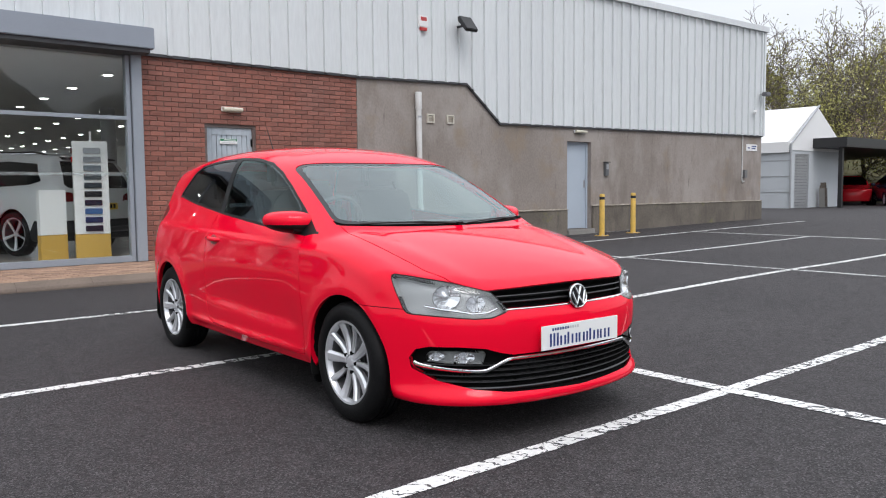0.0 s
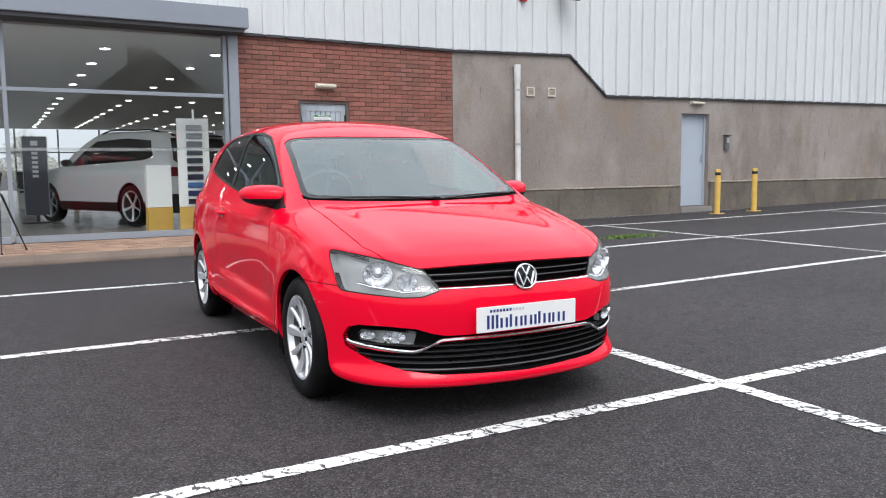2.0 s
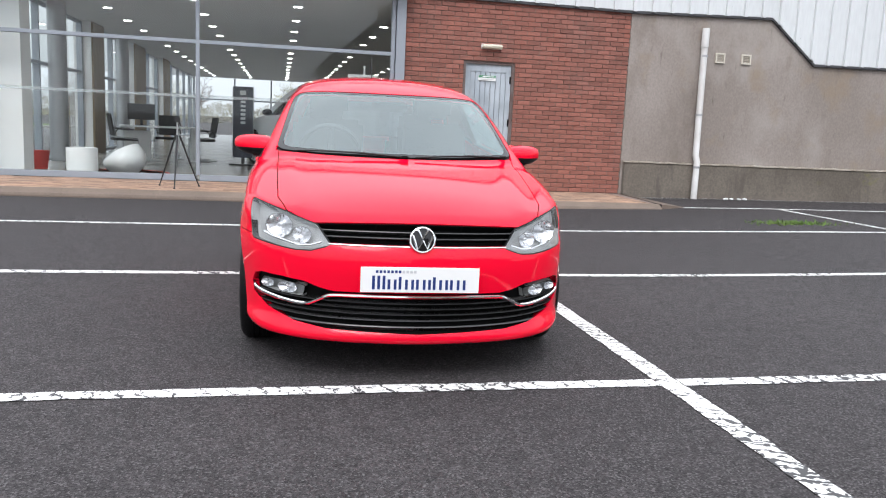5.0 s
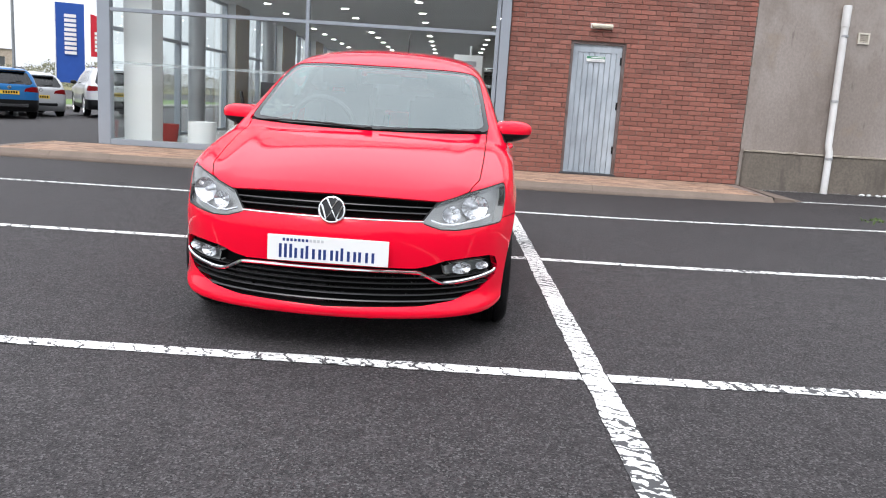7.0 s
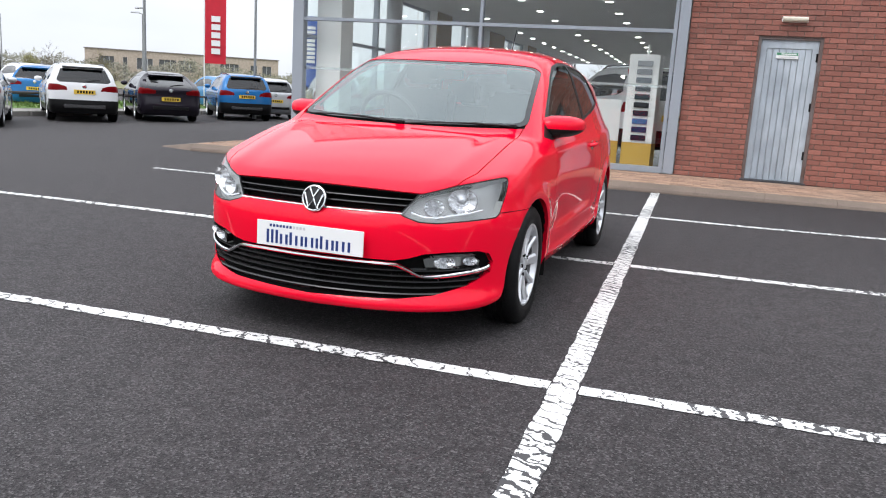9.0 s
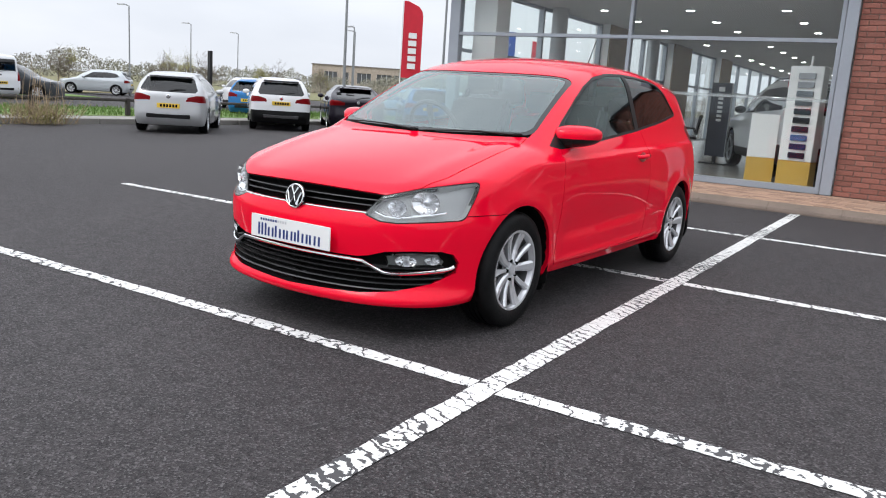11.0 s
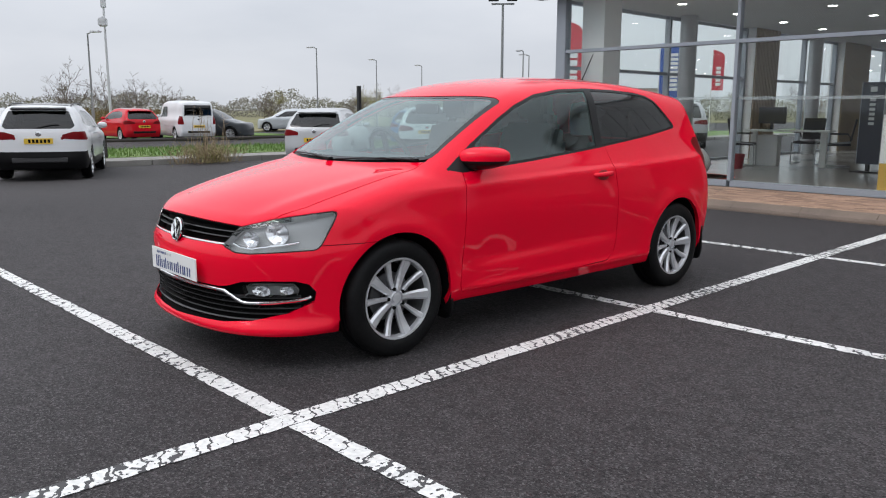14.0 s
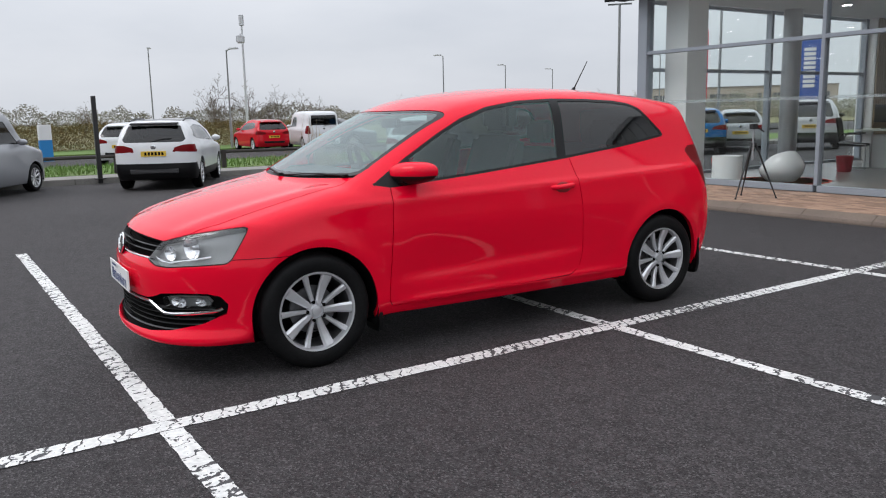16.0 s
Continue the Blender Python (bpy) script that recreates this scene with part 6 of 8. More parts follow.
def vent_cover(x, z):
    t = thing("wall_vent", pose(x, FY, z), "small cream louvred vent cover with rust streaks", "vent", "wall vents")
    boxes("frame", [(-0.09, -0.03, -0.085, 0.09, -0.001, -0.06), (-0.09, -0.03, 0.06, 0.09, -0.001, 0.085), (-0.09, -0.03, -0.06, -0.065, -0.001, 0.06), (0.065, -0.03, -0.06, 0.09, -0.001, 0.06)], mat("cream_plastic", (0.58, 0.54, 0.46), 0.5, fine=0.08), t)
    for k in range(4):
        bm = bmesh.new()
        z0 = -0.055 + k * 0.028
        bm_prism(bm, [(-0.026, z0), (-0.012, z0 + 0.022), (-0.008, z0 + 0.022), (-0.022, z0)], "x", -0.064, 0.064)
        part("slat", bm, mat("vent_slat", (0.36, 0.32, 0.26), 0.6), t)


def small_fittings():
    t = thing("alarm_box", pose(10.05, FY - 0.04, 4.28), "white and red alarm box on the cladding", "alarm")
    boxes("case", [(-0.11, -0.085, -0.09, 0.11, -0.03, 0.13)], M_WHITE, t, bevel=0.012)
    boxes("strobe", [(-0.08, -0.095, -0.155, 0.08, -0.04, -0.092)], mat("alarm_red", (0.5, 0.03, 0.03), 0.3), t, "red strobe lens", bevel=0.012)
    boxes("panel", [(-0.07, -0.089, 0.03, 0.07, -0.086, 0.10)], mat("alarm_red2", (0.45, 0.05, 0.05), 0.5), t)
    t = thing("flood_light", pose(10.95, FY - 0.04, 4.36), "black flood light tilted down on the cladding", "light")
    boxes("bracket", [(-0.02, -0.28, -0.07, 0.02, -0.02, -0.03)], M_BLACK, t)
    bm = bmesh.new()
    bm_prism(bm, [(-0.42, -0.20), (-0.46, -0.15), (-0.25, 0.12), (-0.18, 0.10), (-0.20, 0.02)], "x", -0.15, 0.15)
    part("housing", bm, M_BLACK, t, bevel=0.01)
    bm = bmesh.new()
    bm_prism(bm, [(-0.405, -0.205), (-0.398, -0.200), (-0.205, 0.005), (-0.213, -0.002)], "x", -0.13, 0.13)
    part("glass", bm, M_LENS, t)
    t = thing("keypad_box", pose(15.60, FY, 1.6), "grey door-entry box on the rendered wall", "entry box")
    boxes("case", [(-0.065, -0.07, -0.17, 0.065, -0.001, 0.14)], mat("keypad_grey", (0.12, 0.125, 0.13), 0.45), t, bevel=0.01)
    boxes("hood", [(-0.075, -0.11, 0.142, 0.075, -0.001, 0.155)], M_BLACK, t)
    boxes("panel", [(-0.045, -0.074, -0.02, 0.045, -0.071, 0.10)], M_STEEL, t)
    t = thing("notice_sign", pose(22.25, FY, 2.27), "small white notice sign on the rendered wall", "sign")
    boxes("plate", [(-0.30, -0.012, -0.095, 0.30, -0.002, 0.095)], M_WHITE, t)
    for k, (a, b, z) in enumerate(((-0.22, -0.12, -0.03), (-0.02, 0.24, 0.02), (-0.02, 0.20, -0.04))):
        boxes("lettering_bar", [(a, -0.0145, z, b, -0.013, z + 0.035)], M_NAVY, t)
    t = thing("conduit", pose(21.72, FY, 0), "pale cable conduit with a switch box", "conduit")
    bm = bmesh.new()
    bm_tube(bm, [(0, -0.02, 2.58), (0, -0.02, 1.35), (0.02, -0.03, 1.28), (0.10, -0.03, 1.30)], 0.018, 8)
    part("pipe", bm, M_PVC, t, smooth=True)
    boxes("switch_box", [(0.06, -0.08, 1.40, 0.20, -0.001, 1.62)], mat("box_grey", (0.15, 0.15, 0.15), 0.5), t, bevel=0.008)
    t = thing("security_camera", pose(22.2, FY - 0.04, 3.30), "small white bullet camera on the cladding", "camera")
    bm = bmesh.new()
    bm_tube(bm, [(0, -0.03, 0), (0, -0.10, -0.02)], 0.02, 8)
    bm_tube(bm, [(0.02, -0.08, 0.0), (-0.14, -0.14, -0.06)], 0.045, 12)
    part("housing", bm, M_WHITE, t, smooth=True)
    t = thing("floodlight_small", pose(22.55, FY - 0.04, 3.80), "small grey lamp on an arm at the building corner", "light")
    boxes("arm", [(-0.02, -0.16, -0.02, 0.02, -0.03, 0.02)], M_STEEL, t)
    boxes("head", [(-0.14, -0.30, -0.06, 0.12, -0.16, 0.05)], mat("lamp_head", (0.14, 0.14, 0.15), 0.5), t, bevel=0.012)


def bollard(x, y):
    t = thing("bollard", pose(x, y, ground_z(x, y)), "worn yellow steel bollard in front of the rendered wall", "bollard", "yellow bollards")
    bm = bmesh.new()
    bm_lathe(bm, [(0.058, 0.01), (0.058, 0.895), (0.054, 0.915), (0.03, 0.925)], 20)
    part("post", bm, M_YELLOW, t, smooth=True)
    bm = bmesh.new()
    bm_lathe(bm, [(0.0595, 0.80), (0.0595, 0.86)], 20)
    part("reflector_band", bm, M_BLACK, t, "dark reflector band", smooth=True)
    boxes("base_plate", [(-0.11, -0.11, 0.0, 0.11, 0.11, 0.012)], M_YELLOW, t)
    for a, b in ((1, 1), (1, -1), (-1, 1), (-1, -1)):
        bm = bmesh.new()
        bm_lathe(bm, [(0.012, 0.012), (0.012, 0.03)], 6, Matrix.Translation((a * 0.085, b * 0.085, 0)))
        part("bolt", bm, M_STEEL, t)


timber_door()
steel_door()
bulkhead_lamp(6.01, 6.36, 2.40, 2.48, "yellowed bulkhead light over the timber door")
bulkhead_lamp(14.47, 14.86, 2.39, 2.46, "cream bulkhead light over the steel door")
downpipe()
vent_cover(10.285, 2.51)
vent_cover(10.785, 2.515)
small_fittings()
bollard(14.45, 11.62)
bollard(15.62, 11.66)


# ---- paving ----
KERB_Y, PAV_X0, PAV_X1 = 10.52, -2.45, 8.45


def paving():
    bm = bmesh.new()
    out = [(PAV_X0, KERB_Y + 0.12), (PAV_X1, KERB_Y + 0.12), (BX1, FY - 0.5), (BX1, FY), (PAV_X0, FY)]
    bm_prism(bm, out, "z", -0.1, PZ - 0.012)
    ob = link("pavement", bm, M_MORTAR)
    setting(ob, "buff and red block paving in front of the showroom", "pavement")
    n = 13
    step = (PAV_X1 - PAV_X0) / n
    for i in range(n):
        a = PAV_X0 + i * step
        bm = bmesh.new()
        bm_prism(bm, [(KERB_Y - 0.035, -0.1), (KERB_Y + 0.125, -0.1), (KERB_Y + 0.125, PZ), (KERB_Y + 0.075, PZ - 0.004), (KERB_Y - 0.02, 0.05), (KERB_Y - 0.035, 0.02)], "x", a + 0.001, a + step - 0.001)
        part("kerb_stone", bm, M_KERB, ob, bevel=0.003)
    bm = bmesh.new()
    lo = [bm.verts.new(p) for p in ((PAV_X0 - 0.75, KERB_Y + 0.22, -0.02), (PAV_X0 - 0.004, KERB_Y - 0.035, -0.02), (PAV_X0 - 0.004, FY, -0.02), (PAV_X0 - 0.75, FY, -0.02))]
    hi = [bm.verts.new(p) for p in ((PAV_X0 - 0.72, KERB_Y + 0.26, 0.012), (PAV_X0 - 0.004, KERB_Y + 0.08, PZ - 0.004), (PAV_X0 - 0.004, FY, PZ), (PAV_X0 - 0.72, FY, 0.02))]
    for i in range(4):
        bm.faces.new((lo[i], lo[(i + 1) % 4], hi[(i + 1) % 4], hi[i]))
    bm.faces.new(hi)
    part("dropped_edge", bm, M_KERB, ob, "sandy dropped end of the paving", bevel=0.004)
    bm = bmesh.new()
    v = [bm.verts.new(p) for p in ((PAV_X1, KERB_Y, PZ), (PAV_X1 + 0.5, KERB_Y + 0.25, ground_z(9, 11) + 0.01), (BX1 + 0.32, FY - 0.1, ground_z(9, 11) + 0.01), (BX1, FY - 0.06, PZ), (PAV_X1, KERB_Y, -0.1), (BX1, FY - 0.06, -0.1))]
    for f in ((0, 1, 2, 3), (4, 1, 0), (3, 2, 5)):
        bm.faces.new([v[i] for i in f])
    part("ramp_edge", bm, M_KERB, ob, "sloped end of the paving")
    return ob


pavement = paving()


def ledge():
    """Crumbling mortar ledge along the top of the plinth."""
    rng = random.Random(12)
    for x0, x1, z in ((BX1 + 0.04, SX0 - 0.02, 0.652), (SX1 + 0.02, EX + 0.02, 0.722)):
        bm = bmesh.new()
        n = int((x1 - x0) / 0.06)
        rows = []
        for i in range(n + 1):
            x = x0 + (x1 - x0) * i / n
            d, h = 0.066 + rng.uniform(-0.012, 0.010), 0.028 + rng.uniform(-0.012, 0.010)
            rows.append([bm.verts.new(p) for p in ((x, FY - 0.003, z), (x, FY - d, z), (x, FY - d + 0.004, z + h * 0.6), (x, FY - 0.003, z + h))])
        for a, b in zip(rows, rows[1:]):
            for k in range(4):
                bm.faces.new((a[k], b[k], b[(k + 1) % 4], a[(k + 1) % 4]))
        setting(link("plinth_ledge", bm, M_LEDGE), "pale crumbling mortar ledge on top of the plinth", "trim")


def ground_bits():
    """Weeds in the tarmac, grit along the wall foot, a few pale scraps."""
    rng = random.Random(17)
    bm = bmesh.new()
    for _ in range(420):
        x, y = 9.53 + rng.gauss(0, 0.28), 8.9 + rng.gauss(0, 0.10)
        z, a, h = ground_z(x, y), rng.uniform(0, math.tau), rng.uniform(0.01, 0.05)
        v = [bm.verts.new(p) for p in ((x - 0.01 * math.cos(a), y - 0.01 * math.sin(a), z), (x + 0.01 * math.cos(a), y + 0.01 * math.sin(a), z), (x + rng.gauss(0, 0.02), y + rng.gauss(0, 0.02), z + h))]
        bm.faces.new(v)
    tagged(link("weeds", bm, M_GRASS), "low green weeds growing through the asphalt", "weeds", kind="stuff")
    bm = bmesh.new()
    for _ in range(700):
        x = rng.uniform(BX1 + 0.3, 16.5)
        y = FY - 0.06 - abs(rng.gauss(0, 0.10))
        r = rng.uniform(0.004, 0.014)
        bmesh.ops.create_cube(bm, size=r, matrix=Matrix.Translation((x, y, ground_z(x, y) + r * 0.4)) @ Euler((rng.uniform(0, 3), rng.uniform(0, 3), 0)).to_matrix().to_4x4())
    tagged(link("grit", bm, M_CONC), "loose grit and crumbs at the wall foot", "grit", kind="stuff")
    for k in range(4):
        x, y = 10.55 + 0.13 * k, 12.26 + 0.04 * (k % 2)
        bm = bmesh.new()
        bmesh.ops.create_icosphere(bm, subdivisions=2, radius=0.035)
        for v in bm.verts:
            v.co = Vector((v.co.x * 1.4, v.co.y, v.co.z * 0.55)) * rng.uniform(0.8, 1.15)
        o = link("paper_scrap", bm, M_WHITE)
        o.matrix_world = pose(x, y, ground_z(x, y) + 0.015, 0, 0, 40 * k)
        tagged(o, "crumpled white scrap by the wall foot", "litter", "scraps by the wall")


M_LEDGE = mat("ledge_mortar", (0.33, 0.295, 0.25), 0.95, col2=(0.20, 0.17, 0.13), scale=5, amount=0.8, fine=0.25, fine_scale=40, bump=0.5)
ledge()
ground_bits()

# ---- showroom contents ----
FZ = PZ + 0.01
M_LED = mat("downlight", (1.0, 0.98, 0.94), 0.5, emit=12.0)
M_NAVYBOARD = mat("navy_board", (0.010, 0.014, 0.032), 0.35)
M_OCHRE = mat("ochre_panel", (0.55, 0.33, 0.06), 0.5, col2=(0.48, 0.28, 0.05), scale=2)
M_REDRUG = mat("red_carpet", (0.50, 0.05, 0.04), 0.9, fine=0.2)
M_MESHBLACK = mat("black_mesh_fabric", (0.015, 0.015, 0.016), 0.8, fine=0.2)


def downlights():
    bm0, bm1 = bmesh.new(), bmesh.new()
    bm_lathe(bm0, [(0.105, 3.100), (0.105, 3.108)], 18)
    bm_lathe(bm1, [(0.075, 3.094), (0.075, 3.0995)], 18)
    t0 = thing("downlight", pose(1.3, 14.4, 0), "round recessed white ceiling downlight", "light", "showroom downlights")
    part("rim", bm0, M_WHITE, t0)
    part("lamp", bm1, M_LED, t0, "glowing lamp")
    for i in range(7):
        for j in range(14):
            x, y = -0.45 + 1.8 * i, 14.4 + 2.1 * j
            if (i, j) == (1, 0) or x < GX0 + 0.4:
                continue
            copy_thing(t0, pose(x - 0.05, y, 0))


def column(x, y, square, label, z0=FZ, z1=3.108):
    bm = bmesh.new()
    if square:
        bm_box(bm, x - 0.23, y - 0.25, FZ, x + 0.23, y + 0.25, 3.108)
    else:
        bm_lathe(bm, [(0.17, z0), (0.17, z1)], 24, Matrix.Translation((x, y, 0)))
    setting(link("column", bm, M_WHITE if square else M_STEEL, smooth=not square), label, "column")


def swatch_tower(x, y, rz):
    t = thing("swatch_tower", pose(x, y, FZ, 0, 0, rz), "tall white paint-swatch tower on an ochre base", "display")
    boxes("base", [(-0.24, -0.12, 0.0, 0.24, 0.12, 0.40)], M_OCHRE, t, "ochre base")
    boxes("tower", [(-0.24, -0.12, 0.402, 0.24, 0.12, 1.78)], M_WHITE, t, bevel=0.006)
    cols = [(0.30, 0.31, 0.33), (0.22, 0.23, 0.25), (0.12, 0.14, 0.16), (0.05, 0.06, 0.07), (0.03, 0.04, 0.05), (0.02, 0.02, 0.025), (0.015, 0.02, 0.04), (0.05, 0.13, 0.30), (0.02, 0.03, 0.09), (0.02, 0.015, 0.03)]
    for k, c in enumerate(cols):
        z = 1.68 - k * 0.128
        bm = bmesh.new()
        bm_prism(bm, [(-0.10, z - 0.085), (0.14, z - 0.085), (0.14, z), (-0.10, z)], "y", -0.150, -0.1205)
        part("swatch", bm, paint("swatch", c), t, "car paint swatch", bevel=0.006)
        if k < 2:
            bm = bmesh.new()
            bm_box(bm, -0.262, -0.09, z - 0.085, -0.2405, 0.07, z)
            part("swatch", bm, paint("swatch_side", ((0.10, 0.03, 0.03), (0.35, 0.02, 0.02))[k]), t)
    boxes("topper", [(0.0, -0.02, 1.782, 0.03, 0.02, 1.93)], M_WHITE, t)


def info_board(x, y, rz):
    t = thing("info_board", pose(x, y, FZ, 0, 0, rz), "white information board on an ochre base", "display")
    boxes("base", [(-0.20, -0.05, 0.0, 0.20, 0.05, 0.40)], M_OCHRE, t)
    boxes("panel", [(-0.20, -0.045, 0.402, 0.20, 0.045, 1.06)], M_WHITE, t, bevel=0.004)


def banner_stand(x, y, rz):
    t = thing("banner_stand", pose(x, y, FZ, 0, 0, rz), "upright navy display stand with pale lettering bars", "display")
    boxes("foot", [(-0.26, -0.14, 0.0, 0.26, 0.14, 0.03)], M_BLACK, t, bevel=0.006)
    boxes("stem", [(-0.03, -0.03, 0.03, 0.03, 0.03, 0.16)], M_BLACK, t)
    boxes("frame", [(-0.215, -0.03, 0.16, -0.203, 0.03, 1.62), (0.203, -0.03, 0.16, 0.215, 0.03, 1.62)], M_STEEL, t)
    boxes("panel", [(-0.202, -0.025, 0.16, 0.202, 0.025, 1.62)], M_NAVYBOARD, t)
    for k in range(6):
        boxes("lettering_bar", [(-0.05, -0.0275, 0.86 + k * 0.085, 0.05, -0.0255, 0.91 + k * 0.085)], M_LAMPGREY, t)
    boxes("emblem", [(-0.06, -0.0275, 1.45, 0.06, -0.0255, 1.54)], M_LAMPGREY, t)


def desk(x, y, rz):
    t = thing("desk", pose(x, y, FZ, 0, 0, rz), "pale office desk with panel legs", "desk")
    boxes("desktop", [(-0.80, -0.40, 0.70, 0.80, 0.40, 0.73)], M_WHITE, t, bevel=0.004)
    for a in (-0.72, 0.60):
        boxes("leg", [(a, -0.06, 0.0, a + 0.12, 0.06, 0.70)], M_WHITE, t, bevel=0.004)
    boxes("pedestal", [(-0.60, 0.0, 0.0, -0.20, 0.36, 0.62)], M_WHITE, t, bevel=0.004)


def monitor(x, y, rz):
    t = thing("monitor", pose(x, y, FZ + 0.73, 0, 0, rz), "black computer monitor on the desk", "monitor")
    boxes("foot", [(-0.12, -0.09, 0.0, 0.12, 0.09, 0.012)], M_BLACK, t)
    boxes("stem", [(-0.025, 0.0, 0.012, 0.025, 0.03, 0.16)], M_BLACK, t)
    boxes("screen", [(-0.27, -0.025, 0.12, 0.27, 0.012, 0.45)], M_BLACK, t, bevel=0.005)


def office_chair(x, y, rz):
    t = thing("office_chair", pose(x, y, FZ, 0, 0, rz), "black cantilever chair with steel frame", "chair", "chairs at the desk")
    boxes("seat", [(-0.23, -0.23, 0.43, 0.23, 0.23, 0.48)], M_MESHBLACK, t, bevel=0.015)
    bm = bmesh.new()
    bm_prism(bm, [(0.20, 0.52), (0.23, 0.52), (0.31, 0.95), (0.28, 0.96)], "x", -0.22, 0.22)
    part("backrest", bm, M_MESHBLACK, t, bevel=0.008)
    for s in (-1, 1):
        bm = bmesh.new()
        bm_tube(bm, [(s * 0.25, 0.22, 0.50), (s * 0.25, -0.22, 0.46), (s * 0.25, -0.24, 0.02), (s * 0.25, 0.24, 0.015)], 0.012, 8)
        part("frame", bm, M_STEEL, t, smooth=True)
        bm = bmesh.new()
        bm_tube(bm, [(s * 0.25, 0.24, 0.55), (s * 0.25, 0.16, 0.66), (s * 0.25, -0.14, 0.66)], 0.014, 8)
        part("armrest", bm, M_BLACK, t, smooth=True)


def tub_chair(x, y):
    t = thing("ball_chair", pose(x, y, FZ + 0.006, 0, 0, -25), "white egg-shaped plastic tub chair on the red rug", "chair")
    bm = bmesh.new()
    n, rows = 32, []
    for k in range(12):
        a = k / 11
        for_r = []
        for i in range(n):
            th = math.tau * i / n
            top = 0.26 + 0.22 * (0.5 + 0.5 * math.cos(th))
            z = top * a
            r = 0.15 + 0.19 * math.sin(math.pi * min(1, (0.12 + a * 0.75)))
            for_r.append(bm.verts.new((r * math.cos(th), r * math.sin(th), z)))
        rows.append(for_r)
    for k in range(8):
        a = 1 - k / 7
        for_r = []
        for i in range(n):
            th = math.tau * i / n
            top = 0.26 + 0.22 * (0.5 + 0.5 * math.cos(th))
            r = (0.125 + 0.19 * math.sin(math.pi * min(1, (0.12 + a * 0.75)))) * (0.35 + 0.65 * a)
            for_r.append(bm.verts.new((r * math.cos(th), r * math.sin(th), 0.17 + (top - 0.17) * a)))
        rows.append(for_r)
    for r0, r1 in zip(rows, rows[1:]):
        for i in range(n):
            bm.faces.new((r0[i], r0[(i + 1) % n], r1[(i + 1) % n], r1[i]))
    bm.faces.new(rows[0][::-1]), bm.faces.new(rows[-1])
    part("shell", bm, mat("gloss_white_plastic", (0.76, 0.76, 0.75), 0.15), t, smooth=True)


def drum(x, y, r, h, material, label, cat, taper=1.0):
    t = thing(cat, pose(x, y, FZ), label, cat.replace("_", " "))
    bm = bmesh.new()
    bm_lathe(bm, [(r * taper, 0.0), (r, h), (r * 0.95, h + 0.002), (r * 0.93, h - 0.02)], 28)
    part("body", bm, material, t, smooth=True)
    return t


def tripod(x, y):
    t = thing("tripod", pose(x, y, PZ), "black camera tripod standing on the paving", "tripod")
    for k in range(3):
        a = math.tau * k / 3 + 0.5
        bm = bmesh.new()
        bm_tube(bm, [(0.03 * math.cos(a), 0.03 * math.sin(a), 0.72), (0.17 * math.cos(a), 0.17 * math.sin(a), 0.36), (0.31 * math.cos(a), 0.31 * math.sin(a), 0.012)], [0.014, 0.012, 0.008], 8)
        leg = part("leg", bm, M_BLACK, t, smooth=True)
        bm = bmesh.new()
        bm_lathe(bm, [(0.014, 0.0), (0.014, 0.02)], 8, Matrix.Translation((0.31 * math.cos(a), 0.31 * math.sin(a), 0)))
        part("rubber_foot", bm, M_BLACK, leg)
    bm = bmesh.new()
    bm_tube(bm, [(0, 0, 0.50), (0, 0, 0.90)], 0.014, 10)
    part("centre_column", bm, M_STEEL, t, smooth=True)
    boxes("head", [(-0.035, -0.05, 0.90, 0.035, 0.05, 0.97)], M_BLACK, t, bevel=0.008)
    bm = bmesh.new()
    bm_tube(bm, [(0.0, 0.05, 0.93), (0.02, 0.20, 0.86)], 0.008, 8)
    part("pan_handle", bm, M_BLACK, t, smooth=True)


downlights()
column(-1.25, 13.05, True, "white square column behind the showroom glass")
column(-1.36, 16.2, False, "grey round steel column beside the showroom glass")
column(-1.36, 22.6, False, "grey round steel column in the showroom")
column(6.6, 20.0, False, "grey round steel column in the showroom")
swatch_tower(4.16, 13.02, -12)
info_board(3.62, 13.10, 14)
banner_stand(2.06, 16.75, -8)
desk(0.35, 17.3, 12)
monitor(-0.05, 17.4, 190)
office_chair(-0.25, 16.6, 110)
office_chair(1.15, 17.75, -70)
office_chair(0.35, 18.3, 0)
desk(2.6, 23.5, 5)
office_chair(2.2, 22.6, 150)
office_chair(3.4, 24.3, -60)
tub_chair(0.30, 13.55)
rug = drum(0.25, 13.62, 0.75, 0.004, M_REDRUG, "round red rug under the tub chair", "rug")
drum(-0.2, 12.84, 0.23, 0.42, M_WHITE, "white drum table beside the glass", "side_table")
drum(-1.12, 13.9, 0.17, 0.30, M_REDRUG, "red plant pot inside the showroom", "plant_pot", 0.8)
drum(-0.05, 15.96, 0.15, 0.28, mat("red_bin", (0.30, 0.02, 0.03), 0.4), "red waste bin on the showroom floor", "waste_bin", 0.75)
tripod(1.42, 11.2)

# ---- outdoors: verge, poles, trees, neighbours ----
M_BARK = mat("bark", (0.17, 0.14, 0.115), 0.9, col2=(0.08, 0.07, 0.06), scale=6, amount=0.6, fine=0.3, fine_scale=30, bump=0.4)
M_LEAF = mat("spring_leaf", (0.30, 0.29, 0.085), 0.7, fine=0.3, fine_scale=3, random_island=0.45)
M_HEDGE = mat("bare_hedge", (0.17, 0.112, 0.048), 0.95, col2=(0.12, 0.11, 0.038), scale=0.5, amount=0.55, spec=0.1, random_island=0.3, fine=0.3, fine_scale=4)
M_SHRUB = mat("shrub_leaf", (0.26, 0.24, 0.08), 0.8, random_island=0.4)
